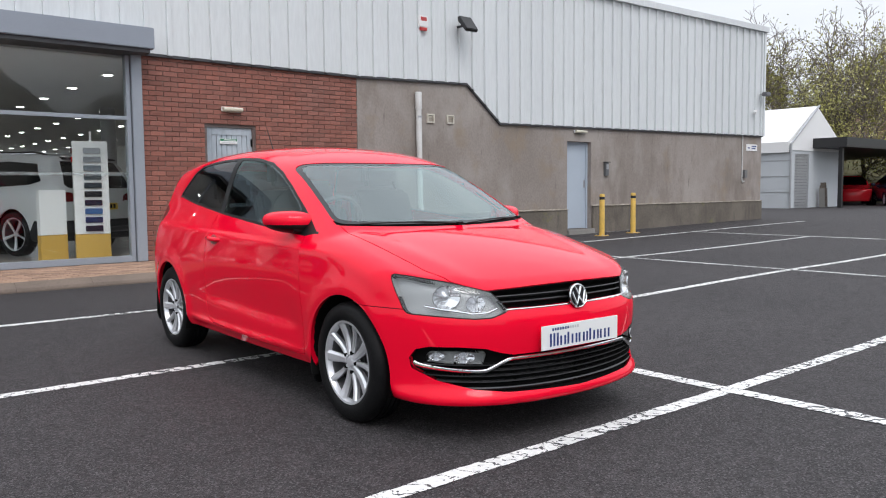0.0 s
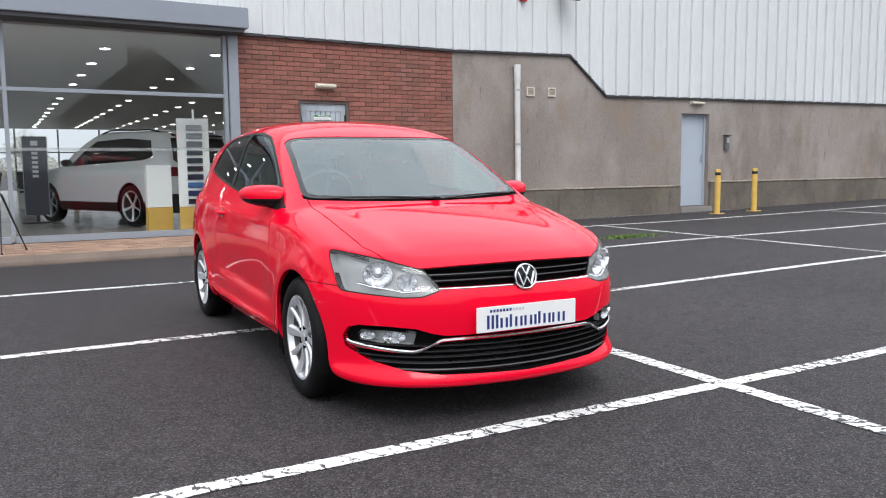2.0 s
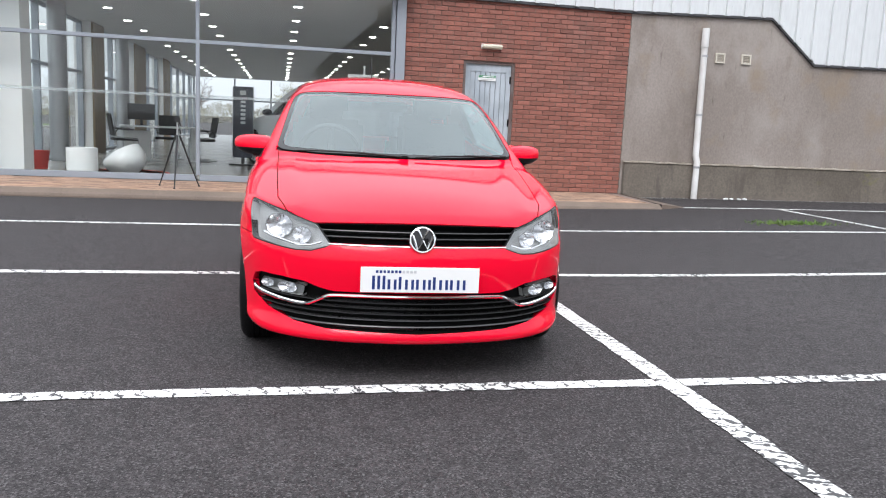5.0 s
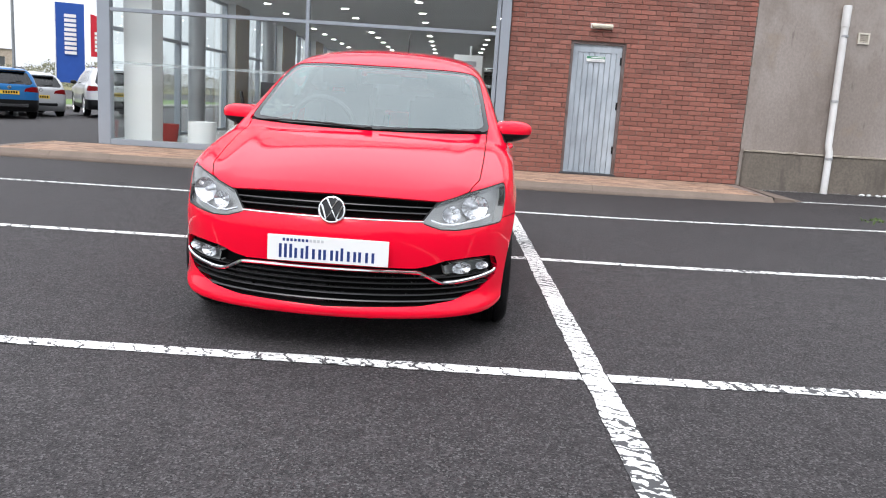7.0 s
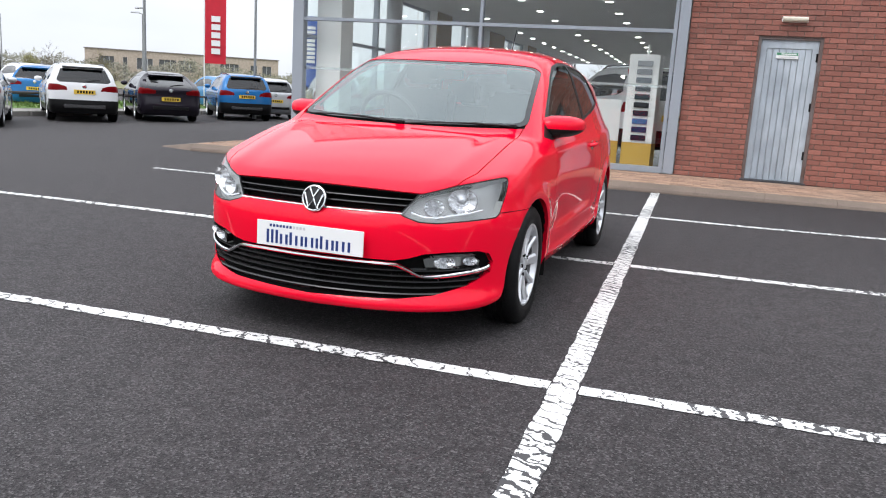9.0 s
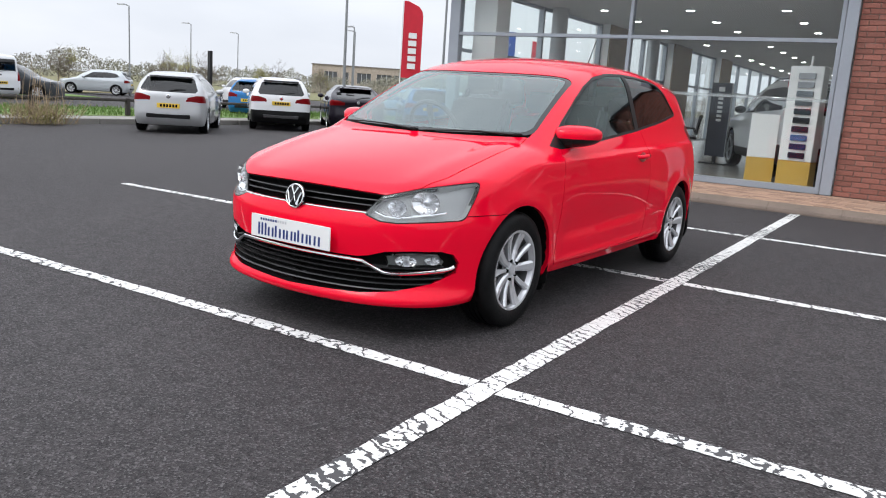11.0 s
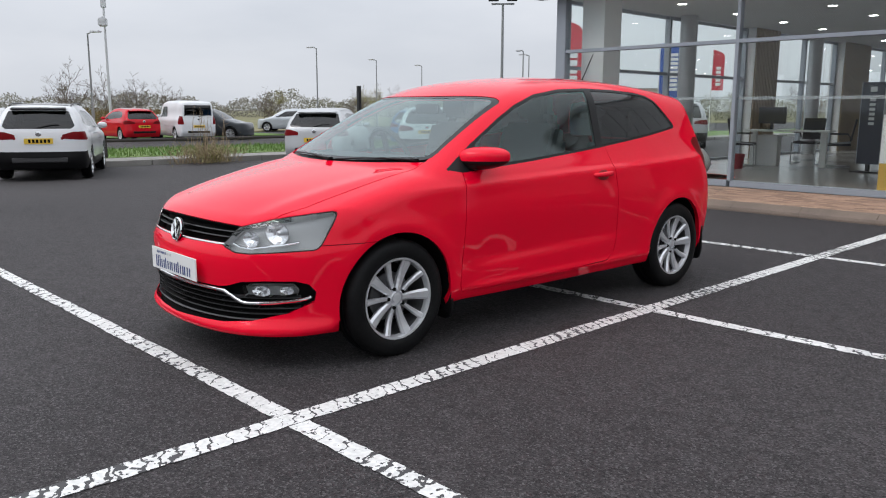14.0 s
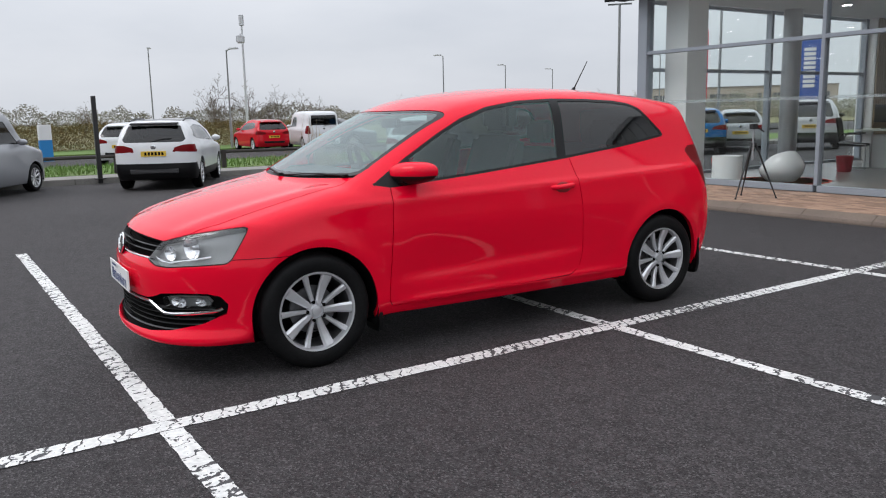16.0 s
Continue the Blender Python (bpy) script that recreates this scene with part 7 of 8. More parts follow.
M_POLE = mat("lamp_post_grey", (0.26, 0.27, 0.27), 0.5, 0.4, fine=0.1)


def leaf_bits(bm, rng, centre, spread_, n, size):
    for _ in range(n):
        p = Vector(centre) + Vector((rng.gauss(0, spread_[0]), rng.gauss(0, spread_[1]), rng.gauss(0, spread_[2])))
        a = Vector((rng.gauss(0, 1), rng.gauss(0, 1), rng.gauss(0, 1))).normalized() * size * rng.uniform(0.6, 1.3)
        b = a.orthogonal().normalized() * size * rng.uniform(0.3, 0.6)
        v = [bm.verts.new(q) for q in (p - a, p + b, p + a, p - b)]
        bm.faces.new(v)


def tree_mesh(seed, height, leaf_n, spread_=0.5, levels=5, leaf_size=0.09):
    """Trunk, limbs and twigs by splitting; leaf tufts on the last twigs."""
    rng = random.Random(seed)
    wood, leaf = bmesh.new(), bmesh.new()

    def grow(p, d, length, r, level):
        q = p + d * length
        mid = p + d * length * 0.5 + Vector((rng.gauss(0, 1), rng.gauss(0, 1), 0)) * length * 0.05
        bm_tube(wood, [p, mid, q], [max(r, 0.008), max(r * 0.82, 0.007), max(r * 0.65, 0.006)], 6 if level < 2 else (4 if level < 3 else 3), caps=False)
        if level >= levels:
            if leaf_n:
                leaf_bits(leaf, rng, q, (0.16 * height / 8,) * 3, leaf_n, leaf_size)
            return
        k = 4 if level in (1, 2) else 3 if level < 4 else rng.choice((2, 3))
        for i in range(k):
            side = Vector((rng.gauss(0, 1), rng.gauss(0, 1), rng.gauss(0.1, 0.5))).normalized()
            lead = i == 0 and level < 4
            nd = (d * rng.uniform(0.7, 1.0) + side * (0.18 if lead else rng.uniform(0.6, 1.0)) * (spread_ / 0.5) + Vector((0, 0, 0.22))).normalized()
            at = 1.0 if lead else rng.uniform(0.45, 1.0)
            grow(p + d * length * at, nd, length * (rng.uniform(0.80, 0.92) if lead else rng.uniform(0.60, 0.80)), r * (0.68 if lead else 0.52), level + 1)
    grow(Vector((0, 0, -0.1)), Vector((0, 0, 1)), height * 0.19, height * 0.0115, 0)
    return wood, leaf


TREES = {}


def tree(x, y, kind, scale, turn, label, z=0.0):
    specs = {"bare": (3, 6.6, 0, 0.62, 6), "budding": (5, 6.6, 2, 0.62, 6), "leafy": (8, 6.6, 4, 0.65, 6), "small": (11, 6.4, 0, 0.66, 6)}
    if kind not in TREES:
        wood, leaf = tree_mesh(*specs[kind], leaf_size=0.055)
        t = thing("tree", pose(x, y, z, 0, 0, turn), label, "tree", "trees round the car park")
        t.scale = (scale,) * 3
        part("trunk", wood, M_BARK, t, "grey-brown trunk and bare limbs")
        if leaf.faces:
            part("crown", leaf, M_LEAF, t, "thin yellow-green spring leaves")
        else:
            leaf.free()
        TREES[kind] = t
        return t
    t = copy_thing(TREES[kind], pose(x, y, z, 0, 0, turn))
    t.scale = (scale,) * 3
    tagged(t, label)
    return t


def verge():
    bm = bmesh.new()
    for j in range(60):
        y0 = -30 + j * 1.6
        kx = -13.13 + 0.02 * (y0 - 4)
        bm_box(bm, kx - 0.14, y0 + 0.006, -0.4, kx, y0 + 1.594, -0.08)
    setting(link("kerb_west", bm, M_CONC, bevel=0.012), "concrete kerb stones along the verge", "kerb")
    bm = bmesh.new()
    bm_prism(bm, [(-13.27 - 0.02 * 34, -30), (-13.27 + 0.02 * 62, 66), (-14.6 + 0.02 * 62, 66), (-14.6 - 0.02 * 34, -30)], "z", -0.4, -0.09)
    setting(link("footpath", bm, M_CONC), "grey footpath between kerb and verge", "footpath")
    bm = bmesh.new()
    bm_prism(bm, [(-14.602 - 0.02 * 34, -30), (-14.602 + 0.02 * 62, 66), (-19.4 + 0.02 * 62, 66), (-19.4 - 0.02 * 34, -30)], "z", -0.4, -0.08)
    setting(link("verge", bm, M_GRASS), "green grass verge behind the fence", "verge")
    rng = random.Random(2)
    bm = bmesh.new()
    for _ in range(9000):
        y = rng.uniform(-4, 34)
        x = rng.uniform(-19.3, -14.65) + 0.02 * (y - 4)
        h = rng.uniform(0.05, 0.16)
        a = rng.uniform(0, math.tau)
        dx, dy = 0.02 * math.cos(a), 0.02 * math.sin(a)
        v = [bm.verts.new(p) for p in ((x - dx, y - dy, -0.085), (x + dx, y + dy, -0.085), (x + rng.gauss(0, 0.04), y + rng.gauss(0, 0.04), h - 0.08))]
        bm.faces.new(v)
    tagged(link("grass", bm, M_GRASS), "tufts of green grass on the verge", "grass", kind="stuff")
    # far field of grass and hedge
    bm = bmesh.new()
    for k in range(62000):
        y = rng.uniform(-6, 22)
        h = 1.30 + 0.30 * noise.noise((y * 0.35, 0.0, 0.0)) + 0.30 * noise.noise((y * 1.7, 3.0, 0.0)) + 0.12 * rng.random() ** 3
        x = -38.5 + rng.uniform(-1.2, 1.2) + 0.1 * y
        leaf_bits(bm, rng, (x, y, rng.uniform(0.0, 1.0) ** 0.8 * h - 0.22), (0.08, 0.08, 0.08), 1, 0.042)
    tagged(link("hedge", bm, M_HEDGE), "long brown leafless hedge beyond the verge", "hedge", kind="stuff")
    bm = bmesh.new()
    bm_prism(bm, [(-33.0, -40), (-31.4, 26), (-37.2, 26), (-42.0, -40)], "z", -0.4, -0.16)
    setting(link("field", bm, M_GRASS), "strip of rough grass before the hedge", "verge")

    bm = bmesh.new()
    bm_prism(bm, [(-42.2, -260), (-42.0, -40), (-37.2, 26), (-46, 44), (-42, 70), (-36, 110), (-60, 420), (-480, 420), (-480, -260)], "z", -0.6, -0.17)
    setting(link("far_field", bm, mat("rough_pasture", (0.15, 0.155, 0.065), 0.95, col2=(0.20, 0.17, 0.09), scale=0.06, amount=0.7, fine=0.25, fine_scale=2.0)), "rough pasture stretching off behind the hedge", "field")
    # bare woods along the horizon; distance haze is put into their pale colour
    wr = random.Random(77)
    bm = bmesh.new()
    for _ in range(42000):
        az = wr.uniform(-100, 14)
        a = radians(az)
        r = 135 + 40 * noise.noise((az * 0.05, 1.0, 0.0)) + wr.uniform(0, 16)
        top = 2.7 + 1.5 * noise.noise((az * 0.22, 0.0, 4.0)) + 1.3 * noise.noise((az * 0.9, 2.0, 0.0)) + 0.5 * noise.noise((az * 3.1, 5.0, 0.0))
        top = max(0.9, top) * r / 120
        leaf_bits(bm, wr, (5 + r * math.sin(a), r * math.cos(a), -0.2 + top * wr.random() ** 0.9), (0.3, 0.3, 0.15), 2, 0.17)
    tagged(link("far_woods", bm, mat("woods_haze_tint", (0.25, 0.235, 0.205), 0.95, col2=(0.19, 0.20, 0.11), scale=0.03, amount=0.7, random_island=0.3)), "line of bare woods on the horizon, colour paled to imitate haze", "woods", kind="stuff")


def knee_rail():
    t = thing("knee_rail_fence", pose(0, 0, 0), "low dark timber knee-rail fence along the verge", "fence")
    wood = mat("dark_timber", (0.035, 0.03, 0.026), 0.8, fine=0.2, bump=0.2)
    pts = []
    for k in range(16):
        y = -8 + k * 2.9
        pts.append((-14.75 + 0.02 * (y - 4), y))
    for x, y in pts:
        boxes("post", [(x - 0.06, y - 0.06, -0.2, x + 0.06, y + 0.06, 0.42)], wood, t, bevel=0.008)
    for (xa, ya), (xb, yb) in zip(pts, pts[1:]):
        bm = bmesh.new()
        bm_tube(bm, [(xa, ya, 0.37), (xb, yb, 0.37)], 0.045, 8)
        part("rail", bm, wood, t, smooth=True)
    for k in (3, 5):
        x, y = pts[k]
        o = boxes("marker_post", [(x + 0.6, y + 0.9, -0.15, x + 0.72, y + 1.02, 0.55)], M_CONC, bevel=0.01)
        tagged(o, "short grey concrete marker post on the verge", "post", "marker posts")


def black_post(x, y):
    t = thing("steel_post", pose(x, y, -0.2), "tall black square steel post at the kerb", "post", "black posts")
    boxes("shaft", [(-0.05, -0.05, 0.0, 0.05, 0.05, 2.10)], M_BLACK, t, bevel=0.006)
    boxes("base_plate", [(-0.12, -0.12, 0.11, 0.12, 0.12, 0.13)], M_BLACK, t)


def lamp_post(x, y, h, turn, head=True, label="grey street lamp post with a flat lantern"):
    t = thing("street_lamp", pose(x, y, 0, 0, 0, turn), label, "street lamp", "street lamps")
    bm = bmesh.new()
    bm_tube(bm, [(0, 0, -0.3), (0, 0, 1.2), (0, 0, 1.21), (0, 0, h)], [0.075, 0.07, 0.05, 0.035], 10)
    part("pole", bm, M_POLE, t, smooth=True)
    bm = bmesh.new()
    bm_tube(bm, [(0, 0, h - 0.02), (0.25, 0, h + 0.06)], 0.03, 8)
    part("arm", bm, M_POLE, t, smooth=True)
    boxes("lantern", [(0.2, -0.11, h + 0.03, 0.75, 0.11, h + 0.11)], M_LAMPGREY, t, bevel=0.02)


def flood_mast(x, y, h):
    t = thing("flood_mast", pose(x, y, 0, 0, 0, 40), "slim grey mast with black flood lights on top", "mast")
    bm = bmesh.new()
    bm_tube(bm, [(0, 0, -0.3), (0, 0, h)], [0.07, 0.045], 10)
    part("pole", bm, M_POLE, t, smooth=True)
    boxes("crossbar", [(-0.45, -0.03, h - 0.05, 0.45, 0.03, h + 0.01)], M_POLE, t)
    for s in (-0.36, 0.36):
        bm = bmesh.new()
        bm_prism(bm, [(-0.22, 0.05), (0.14, 0.20), (0.10, 0.32), (-0.26, 0.16)], "x", s - 0.20, s + 0.20)
        o = part("flood_head", bm, M_BLACK, t, bevel=0.01)
        o.matrix_basis = pose(0, 0, h)


def camera_mast(x, y, h):
    t = thing("camera_mast", pose(x, y, 0, 0, 0, -30), "tall pale mast carrying a camera and a lamp", "mast")
    bm = bmesh.new()
    bm_tube(bm, [(0, 0, -0.3), (0, 0, h)], [0.075, 0.05], 12)
    part("pole", bm, M_LAMPGREY, t, smooth=True)
    boxes("camera", [(-0.12, -0.12, h, 0.12, 0.12, h + 0.55)], M_LAMPGREY, t, bevel=0.03)
    boxes("bracket", [(0.0, -0.04, h - 0.55, 0.55, 0.04, h - 0.47)], M_LAMPGREY, t)
    boxes("lamp_head", [(0.30, -0.2, h - 0.95, 0.75, 0.2, h - 0.55)], M_LAMPGREY, t, bevel=0.05)


def feather_flag(x, y, h, colour, z0, z1, w, turn, label, curved=True):
    t = thing("feather_flag", pose(x, y, 0, 0, 0, turn), label, "flag", "dealer flags")
    bm = bmesh.new()
    bm_tube(bm, [(0, 0, -0.3), (0, 0, h)], 0.022, 8)
    part("pole", bm, M_WHITE, t, smooth=True)
    cloth = mat("flag_cloth", colour, 0.7, fine=0.06, fine_scale=4)
    bm = bmesh.new()
    rows = []
    for k in range(17):
        v = k / 16
        z = z0 + (z1 - z0) * v
        ww = w * (1.0 if not curved else math.sqrt(max(0.02, 1 - max(0, v - 0.82) ** 2 / 0.034)))
        rows.append([bm.verts.new((0.03 + ww * i / 8, 0.035 * math.sin(3.1 * v + 2.2 * i / 8), z)) for i in range(9)])
    for a, b in zip(rows, rows[1:]):
        for i in range(8):
            bm.faces.new((a[i], a[i + 1], b[i + 1], b[i]))
    o = part("cloth", bm, cloth, t)
    s = o.modifiers.new("thickness", "SOLIDIFY")
    s.thickness = 0.004
    n = 9 if not curved else 5
    span = (z1 - z0)
    for face in (-1, 1):
        for k in range(n):
            a = z0 + span * (0.12 + 0.5 * k / n) if curved else z0 + span * (0.36 + 0.52 * k / n)
            boxes("lettering_bar", [(0.03 + w * 0.30, face * 0.045 - 0.002, a, 0.03 + w * 0.72, face * 0.045 + 0.002, a + span * 0.5 / n * 0.72)], M_WHITE, t)
    return t


def shrub(x, y):
    rng = random.Random(21)
    t = thing("shrub", pose(x, y, -0.2), "straggly half-bare shrub at the kerb", "shrub")
    t.scale = (0.95,) * 3
    wood, leaf = bmesh.new(), bmesh.new()
    for k in range(150):
        tall = k < 16
        a, l = rng.uniform(0, math.tau), rng.uniform(1.1, 1.75) if tall else rng.uniform(0.35, 0.85)
        p = Vector((rng.gauss(0, 0.22), rng.gauss(0, 0.30 if tall else 0.45), 0))
        lean = 0.12 if tall else 0.75
        d = Vector((math.cos(a) * lean, math.sin(a) * lean, 1)).normalized()
        q = p + d * l
        bm_tube(wood, [p, p + d * l * 0.5 + Vector((0, 0, 0.03)), q], [0.008, 0.006, 0.002], 4, caps=False)
        for _ in range(4):
            u = rng.uniform(0.3, 0.95)
            e = p + d * l * u
            bm_tube(wood, [e, e + Vector((rng.gauss(0, 0.07), rng.gauss(0, 0.07), rng.uniform(0.05, 0.2)))], [0.004, 0.0015], 3, caps=False)
        leaf_bits(leaf, rng, p + d * l * 0.45, (0.12, 0.16, 0.12), 6 if not tall else 2, 0.025)
    for _ in range(10):
        leaf_bits(leaf, rng, (rng.gauss(0, 0.3), rng.gauss(0.35, 0.3), 0.15), (0.13, 0.16, 0.08), 40, 0.03)
    part("stem", wood, mat("straw_stem", (0.33, 0.25, 0.16), 0.9, random_island=0.3), t, "straw-brown canes")
    part("foliage", leaf, M_SHRUB, t, "yellow-green leaves")


def info_totem(x, y):
    t = thing("info_totem", pose(x, y, 0, 0, 0, -75), "white and blue information totem on the verge", "sign")
    boxes("top_panel", [(-0.25, -0.06, 0.62, 0.25, 0.06, 1.22)], M_WHITE, t, bevel=0.01)
    boxes("bottom_panel", [(-0.25, -0.058, -0.28, 0.25, 0.058, 0.618)], mat("totem_blue", (0.02, 0.22, 0.52), 0.5), t, "blue lower panel", bevel=0.01)
    boxes("lettering_bar", [(-0.15, -0.066, 0.95, 0.15, -0.061, 1.02)], M_LAMPGREY, t)


def long_building():
    """A low brick building with a flat roof and square windows."""
    ax_, ay, bx, by = -94.0, 112.7, -67.6, 131.0
    L = math.hypot(bx - ax_, by - ay)
    t = thing("office_building", pose(ax_, ay, 0, 0, 0, math.degrees(math.atan2(by - ay, bx - ax_))), "low buff-brick building with a flat roof and dark windows", "building")
    wall = mat("buff_brick", (0.43, 0.365, 0.30), 0.9, col2=(0.37, 0.31, 0.255), scale=0.4, fine=0.15, fine_scale=3)
    pane = mat("office_pane", (0.10, 0.105, 0.11), 0.15)
    H = 5.0
    wins = [(2.2, 2.4), (6.0, 0.7), (8.2, 2.6), (11.8, 2.8), (15.0, 2.8), (19.6, 0.7), (22.0, 3.2), (27.2, 1.2), (29.3, 1.6)]
    dims, x = [], 0.0
    for a, w in wins:
        dims.append((x, 0, -0.5, a, 0.4, H))
        dims.append((a, 0, 3.9, a + w, 0.4, H))
        dims.append((a, 0, -0.5, a + w, 0.4, 2.0 if w > 1 else 0.6))
        x = a + w
    dims.append((x, 0, -0.5, L, 0.4, H))
    dims += [(0, 0.4, -0.5, 0.4, 14, H), (L - 0.4, 0.4, -0.5, L, 14, H), (0.4, 13.6, -0.5, L - 0.4, 14, H)]
    boxes("wall", dims, wall, t)
    boxes("roof", [(-0.15, -0.15, H + 0.002, L + 0.15, 14.15, H + 0.16)], mat("roof_edge", (0.20, 0.18, 0.165), 0.7), t, "dark flat roof edge")
    for a, w in wins:
        z0 = 2.0 if w > 1 else 0.6
        wd = new("window")
        wd.parent = t
        boxes("pane", [(a, 0.2, z0, a + w, 0.22, 3.9)], pane, wd)
        n = max(1, round(w / 0.9))
        boxes("frame", [(a + w * i / n - 0.04, 0.12, z0, a + w * i / n + 0.04, 0.19, 3.9) for i in range(n + 1)], M_LAMPGREY, wd)
    boxes("inner_wall", [(0.5, 3.0, 0.0, L - 0.5, 3.1, 3.5)], M_GREY, t)
    return t


def house(x, y, w, d, eave, ridge, turn, label):
    """A gabled house whose gable faces the car park."""
    t = thing("house", pose(x, y, 0, 0, 0, turn), label, "house", "houses across the road")
    wall = mat("house_render", (0.33, 0.29, 0.25), 0.9, col2=(0.27, 0.235, 0.20), scale=0.5, fine=0.1)
    tile = mat("roof_tile", (0.055, 0.05, 0.052), 0.8, fine=0.2, fine_scale=10)
    bm = bmesh.new()
    bm_prism(bm, [(-w / 2, -0.2), (w / 2, -0.2), (w / 2, eave), (0, ridge - 0.12), (-w / 2, eave)], "y", 0, -d)
    part("wall", bm, wall, t)
    for s in (-1, 1):
        bm = bmesh.new()
        sl = (ridge - eave) / (w / 2)
        o = 0.45
        bm_prism(bm, [(0, ridge), (s * (w / 2 + o), eave - sl * o), (s * (w / 2 + o), eave - sl * o - 0.22), (0, ridge - 0.24)], "y", 0.5, -d - 0.5)
        part("roof", bm, tile, t, "dark tiled roof slope")
    for wx_, wz in ((-w / 4, 1.0), (w / 4, 1.0), (-w / 4, 3.3), (w / 4, 3.3)):
        wd = new("window")
        wd.parent = t
        boxes("pane", [(wx_ - 0.55, 0.004, wz, wx_ + 0.55, 0.012, wz + 1.1)], M_DARKGLASS, wd)
        boxes("frame", [(wx_ - 0.62, 0.004, wz - 0.07, wx_ - 0.55, 0.05, wz + 1.17), (wx_ + 0.55, 0.004, wz - 0.07, wx_ + 0.62, 0.05, wz + 1.17), (wx_ - 0.55, 0.004, wz - 0.07, wx_ + 0.55, 0.05, wz), (wx_ - 0.55, 0.004, wz + 1.1, wx_ + 0.55, 0.05, wz + 1.17)], M_WHITE, wd)
    boxes("chimney", [(-0.4, -d / 2 - 0.4, ridge - 0.6, 0.4, -d / 2 + 0.4, ridge + 0.9)], wall, t)
    return t


def east_side():
    gz = ground_z(40, 16)
    w, d, ev, rg = 4.9, 14.0, 2.85, 4.5
    t = thing("storage_tent", pose(33.8, 17.1, gz, 0, 0, 0), "white gabled storage tent with grey panel walls", "shed")
    pan = mat("grey_panel", (0.50, 0.53, 0.55), 0.55, col2=(0.45, 0.47, 0.49), scale=1)
    mem = mat("white_membrane", (0.78, 0.78, 0.77), 0.5, col2=(0.72, 0.72, 0.71), scale=0.7)
    boxes("side_wall", [(0, 0.08, -0.1, 0.08, d, ev - 0.1)], pan, t)
    for k in range(1, 4):
        boxes("panel_joint", [(-0.012, 0.0, 0.68 * k, -0.002, d, 0.68 * k + 0.03)], M_STEEL, t)
    boxes("front_wall", [(0.0, 0, -0.1, 0.45, 0.078, ev - 0.1), (1.75, 0, -0.1, w, 0.078, ev - 0.1), (0.45, 0, 2.35, 1.75, 0.078, ev - 0.1)], pan, t)
    for k in range(19):
        boxes("shutter_slat", [(0.45, 0.02, k * 0.124, 1.75, 0.06, k * 0.124 + 0.115)], M_STEEL, t)
    bm = bmesh.new()
    bm_prism(bm, [(-0.12, ev - 0.45), (-0.12, ev), (w / 2, rg), (w + 0.12, ev), (w + 0.12, ev - 0.45), (w + 0.06, ev - 0.45), (w / 2, rg - 0.08), (-0.06, ev - 0.45)], "y", 0.02, d)
    part("roof", bm, mem, t, "white membrane roof")
    bm = bmesh.new()
    bm_prism(bm, [(0, ev - 0.35), (w, ev - 0.35), (w, ev - 0.05), (w / 2, rg - 0.1), (0, ev - 0.05)], "y", -0.03, -0.005)
    part("gable", bm, mem, t, "white membrane gable")
    bm = bmesh.new()
    bm_tube(bm, [(-0.02, -0.06, 0), (-0.02, -0.06, ev - 0.1), (w / 2, -0.06, rg)], 0.05, 8)
    part("frame_tube", bm, M_STEEL, t, smooth=True)
    c = thing("carport", pose(36.2, 15.6, gz, 0, 0, 0), "dark steel carport with a flat roof", "carport")
    boxes("roof", [(-0.4, 0.0, 2.62, 18, 9, 3.05)], M_BLACK, c, bevel=0.02)
    for px, py in ((0.0, 0.4), (1.2, 3.2), (2.6, 6.0), (8.0, 0.4), (13.0, 0.4), (4.0, 8.6), (8.0, 8.6), (12.0, 8.6)):
        boxes("post", [(px - 0.08, py - 0.08, 0, px + 0.08, py + 0.08, 2.618)], M_BLACK, c)
    boxes("back_screen", [(3.0, 8.9, 0, 18, 8.98, 2.6)], mat("dark_mesh", (0.03, 0.034, 0.03), 0.9), c)
    for k in range(4):
        o = boxes("leaning_board", [(0.09 * k, 0.0, 0.0, 0.03 + 0.09 * k, 0.25, 0.85 + 0.12 * (k % 3))], M_CONC if k % 3 == 0 else M_BARK, bevel=0.004)
        o.matrix_world = pose(36.3, 16.7, gz, 0, -6, 0)
        tagged(o, "sheet of board leaning beside the carport", "board", "boards by the carport")
    # scrubby bank beyond
    def bank_z(r, az):
        return 4.6 * smooth01(50, 74, r) + 0.5 * noise.noise((az * 9, r * 0.15, 0.5)) * smooth01(48, 56, r) - 0.12 * (r < 49)
    bm = bmesh.new()
    rows = []
    for j in range(14):
        r = 47 + j * 4.5
        rows.append([bm.verts.new((0.5 + r * math.sin(a), 0.4 + r * math.cos(a), ground_z(40, 16) + bank_z(r, a))) for a in np.linspace(radians(42), radians(92), 44)])
    for a, b in zip(rows, rows[1:]):
        for i in range(43):
            bm.faces.new((a[i], a[i + 1], b[i + 1], b[i]))
    setting(link("bank", bm, mat("scrub_bank", (0.12, 0.105, 0.05), 0.95, col2=(0.10, 0.12, 0.04), scale=0.5, fine=0.4, fine_scale=6), smooth=True), "scrubby brown bank behind the carport", "bank")
    rng = random.Random(31)
    bm = bmesh.new()
    for _ in range(1000):
        r, a = rng.uniform(51, 88), radians(rng.uniform(50, 86))
        leaf_bits(bm, rng, (0.5 + r * math.sin(a), 0.4 + r * math.cos(a), bank_z(r, a) + rng.uniform(0.2, 1.7)), (0.7, 0.7, 0.5), 16, 0.12)
    tagged(link("scrub", bm, mat("scrub_leaf", (0.20, 0.16, 0.065), 0.9, random_island=0.5)), "brown and green scrub on the bank", "scrub", kind="stuff")
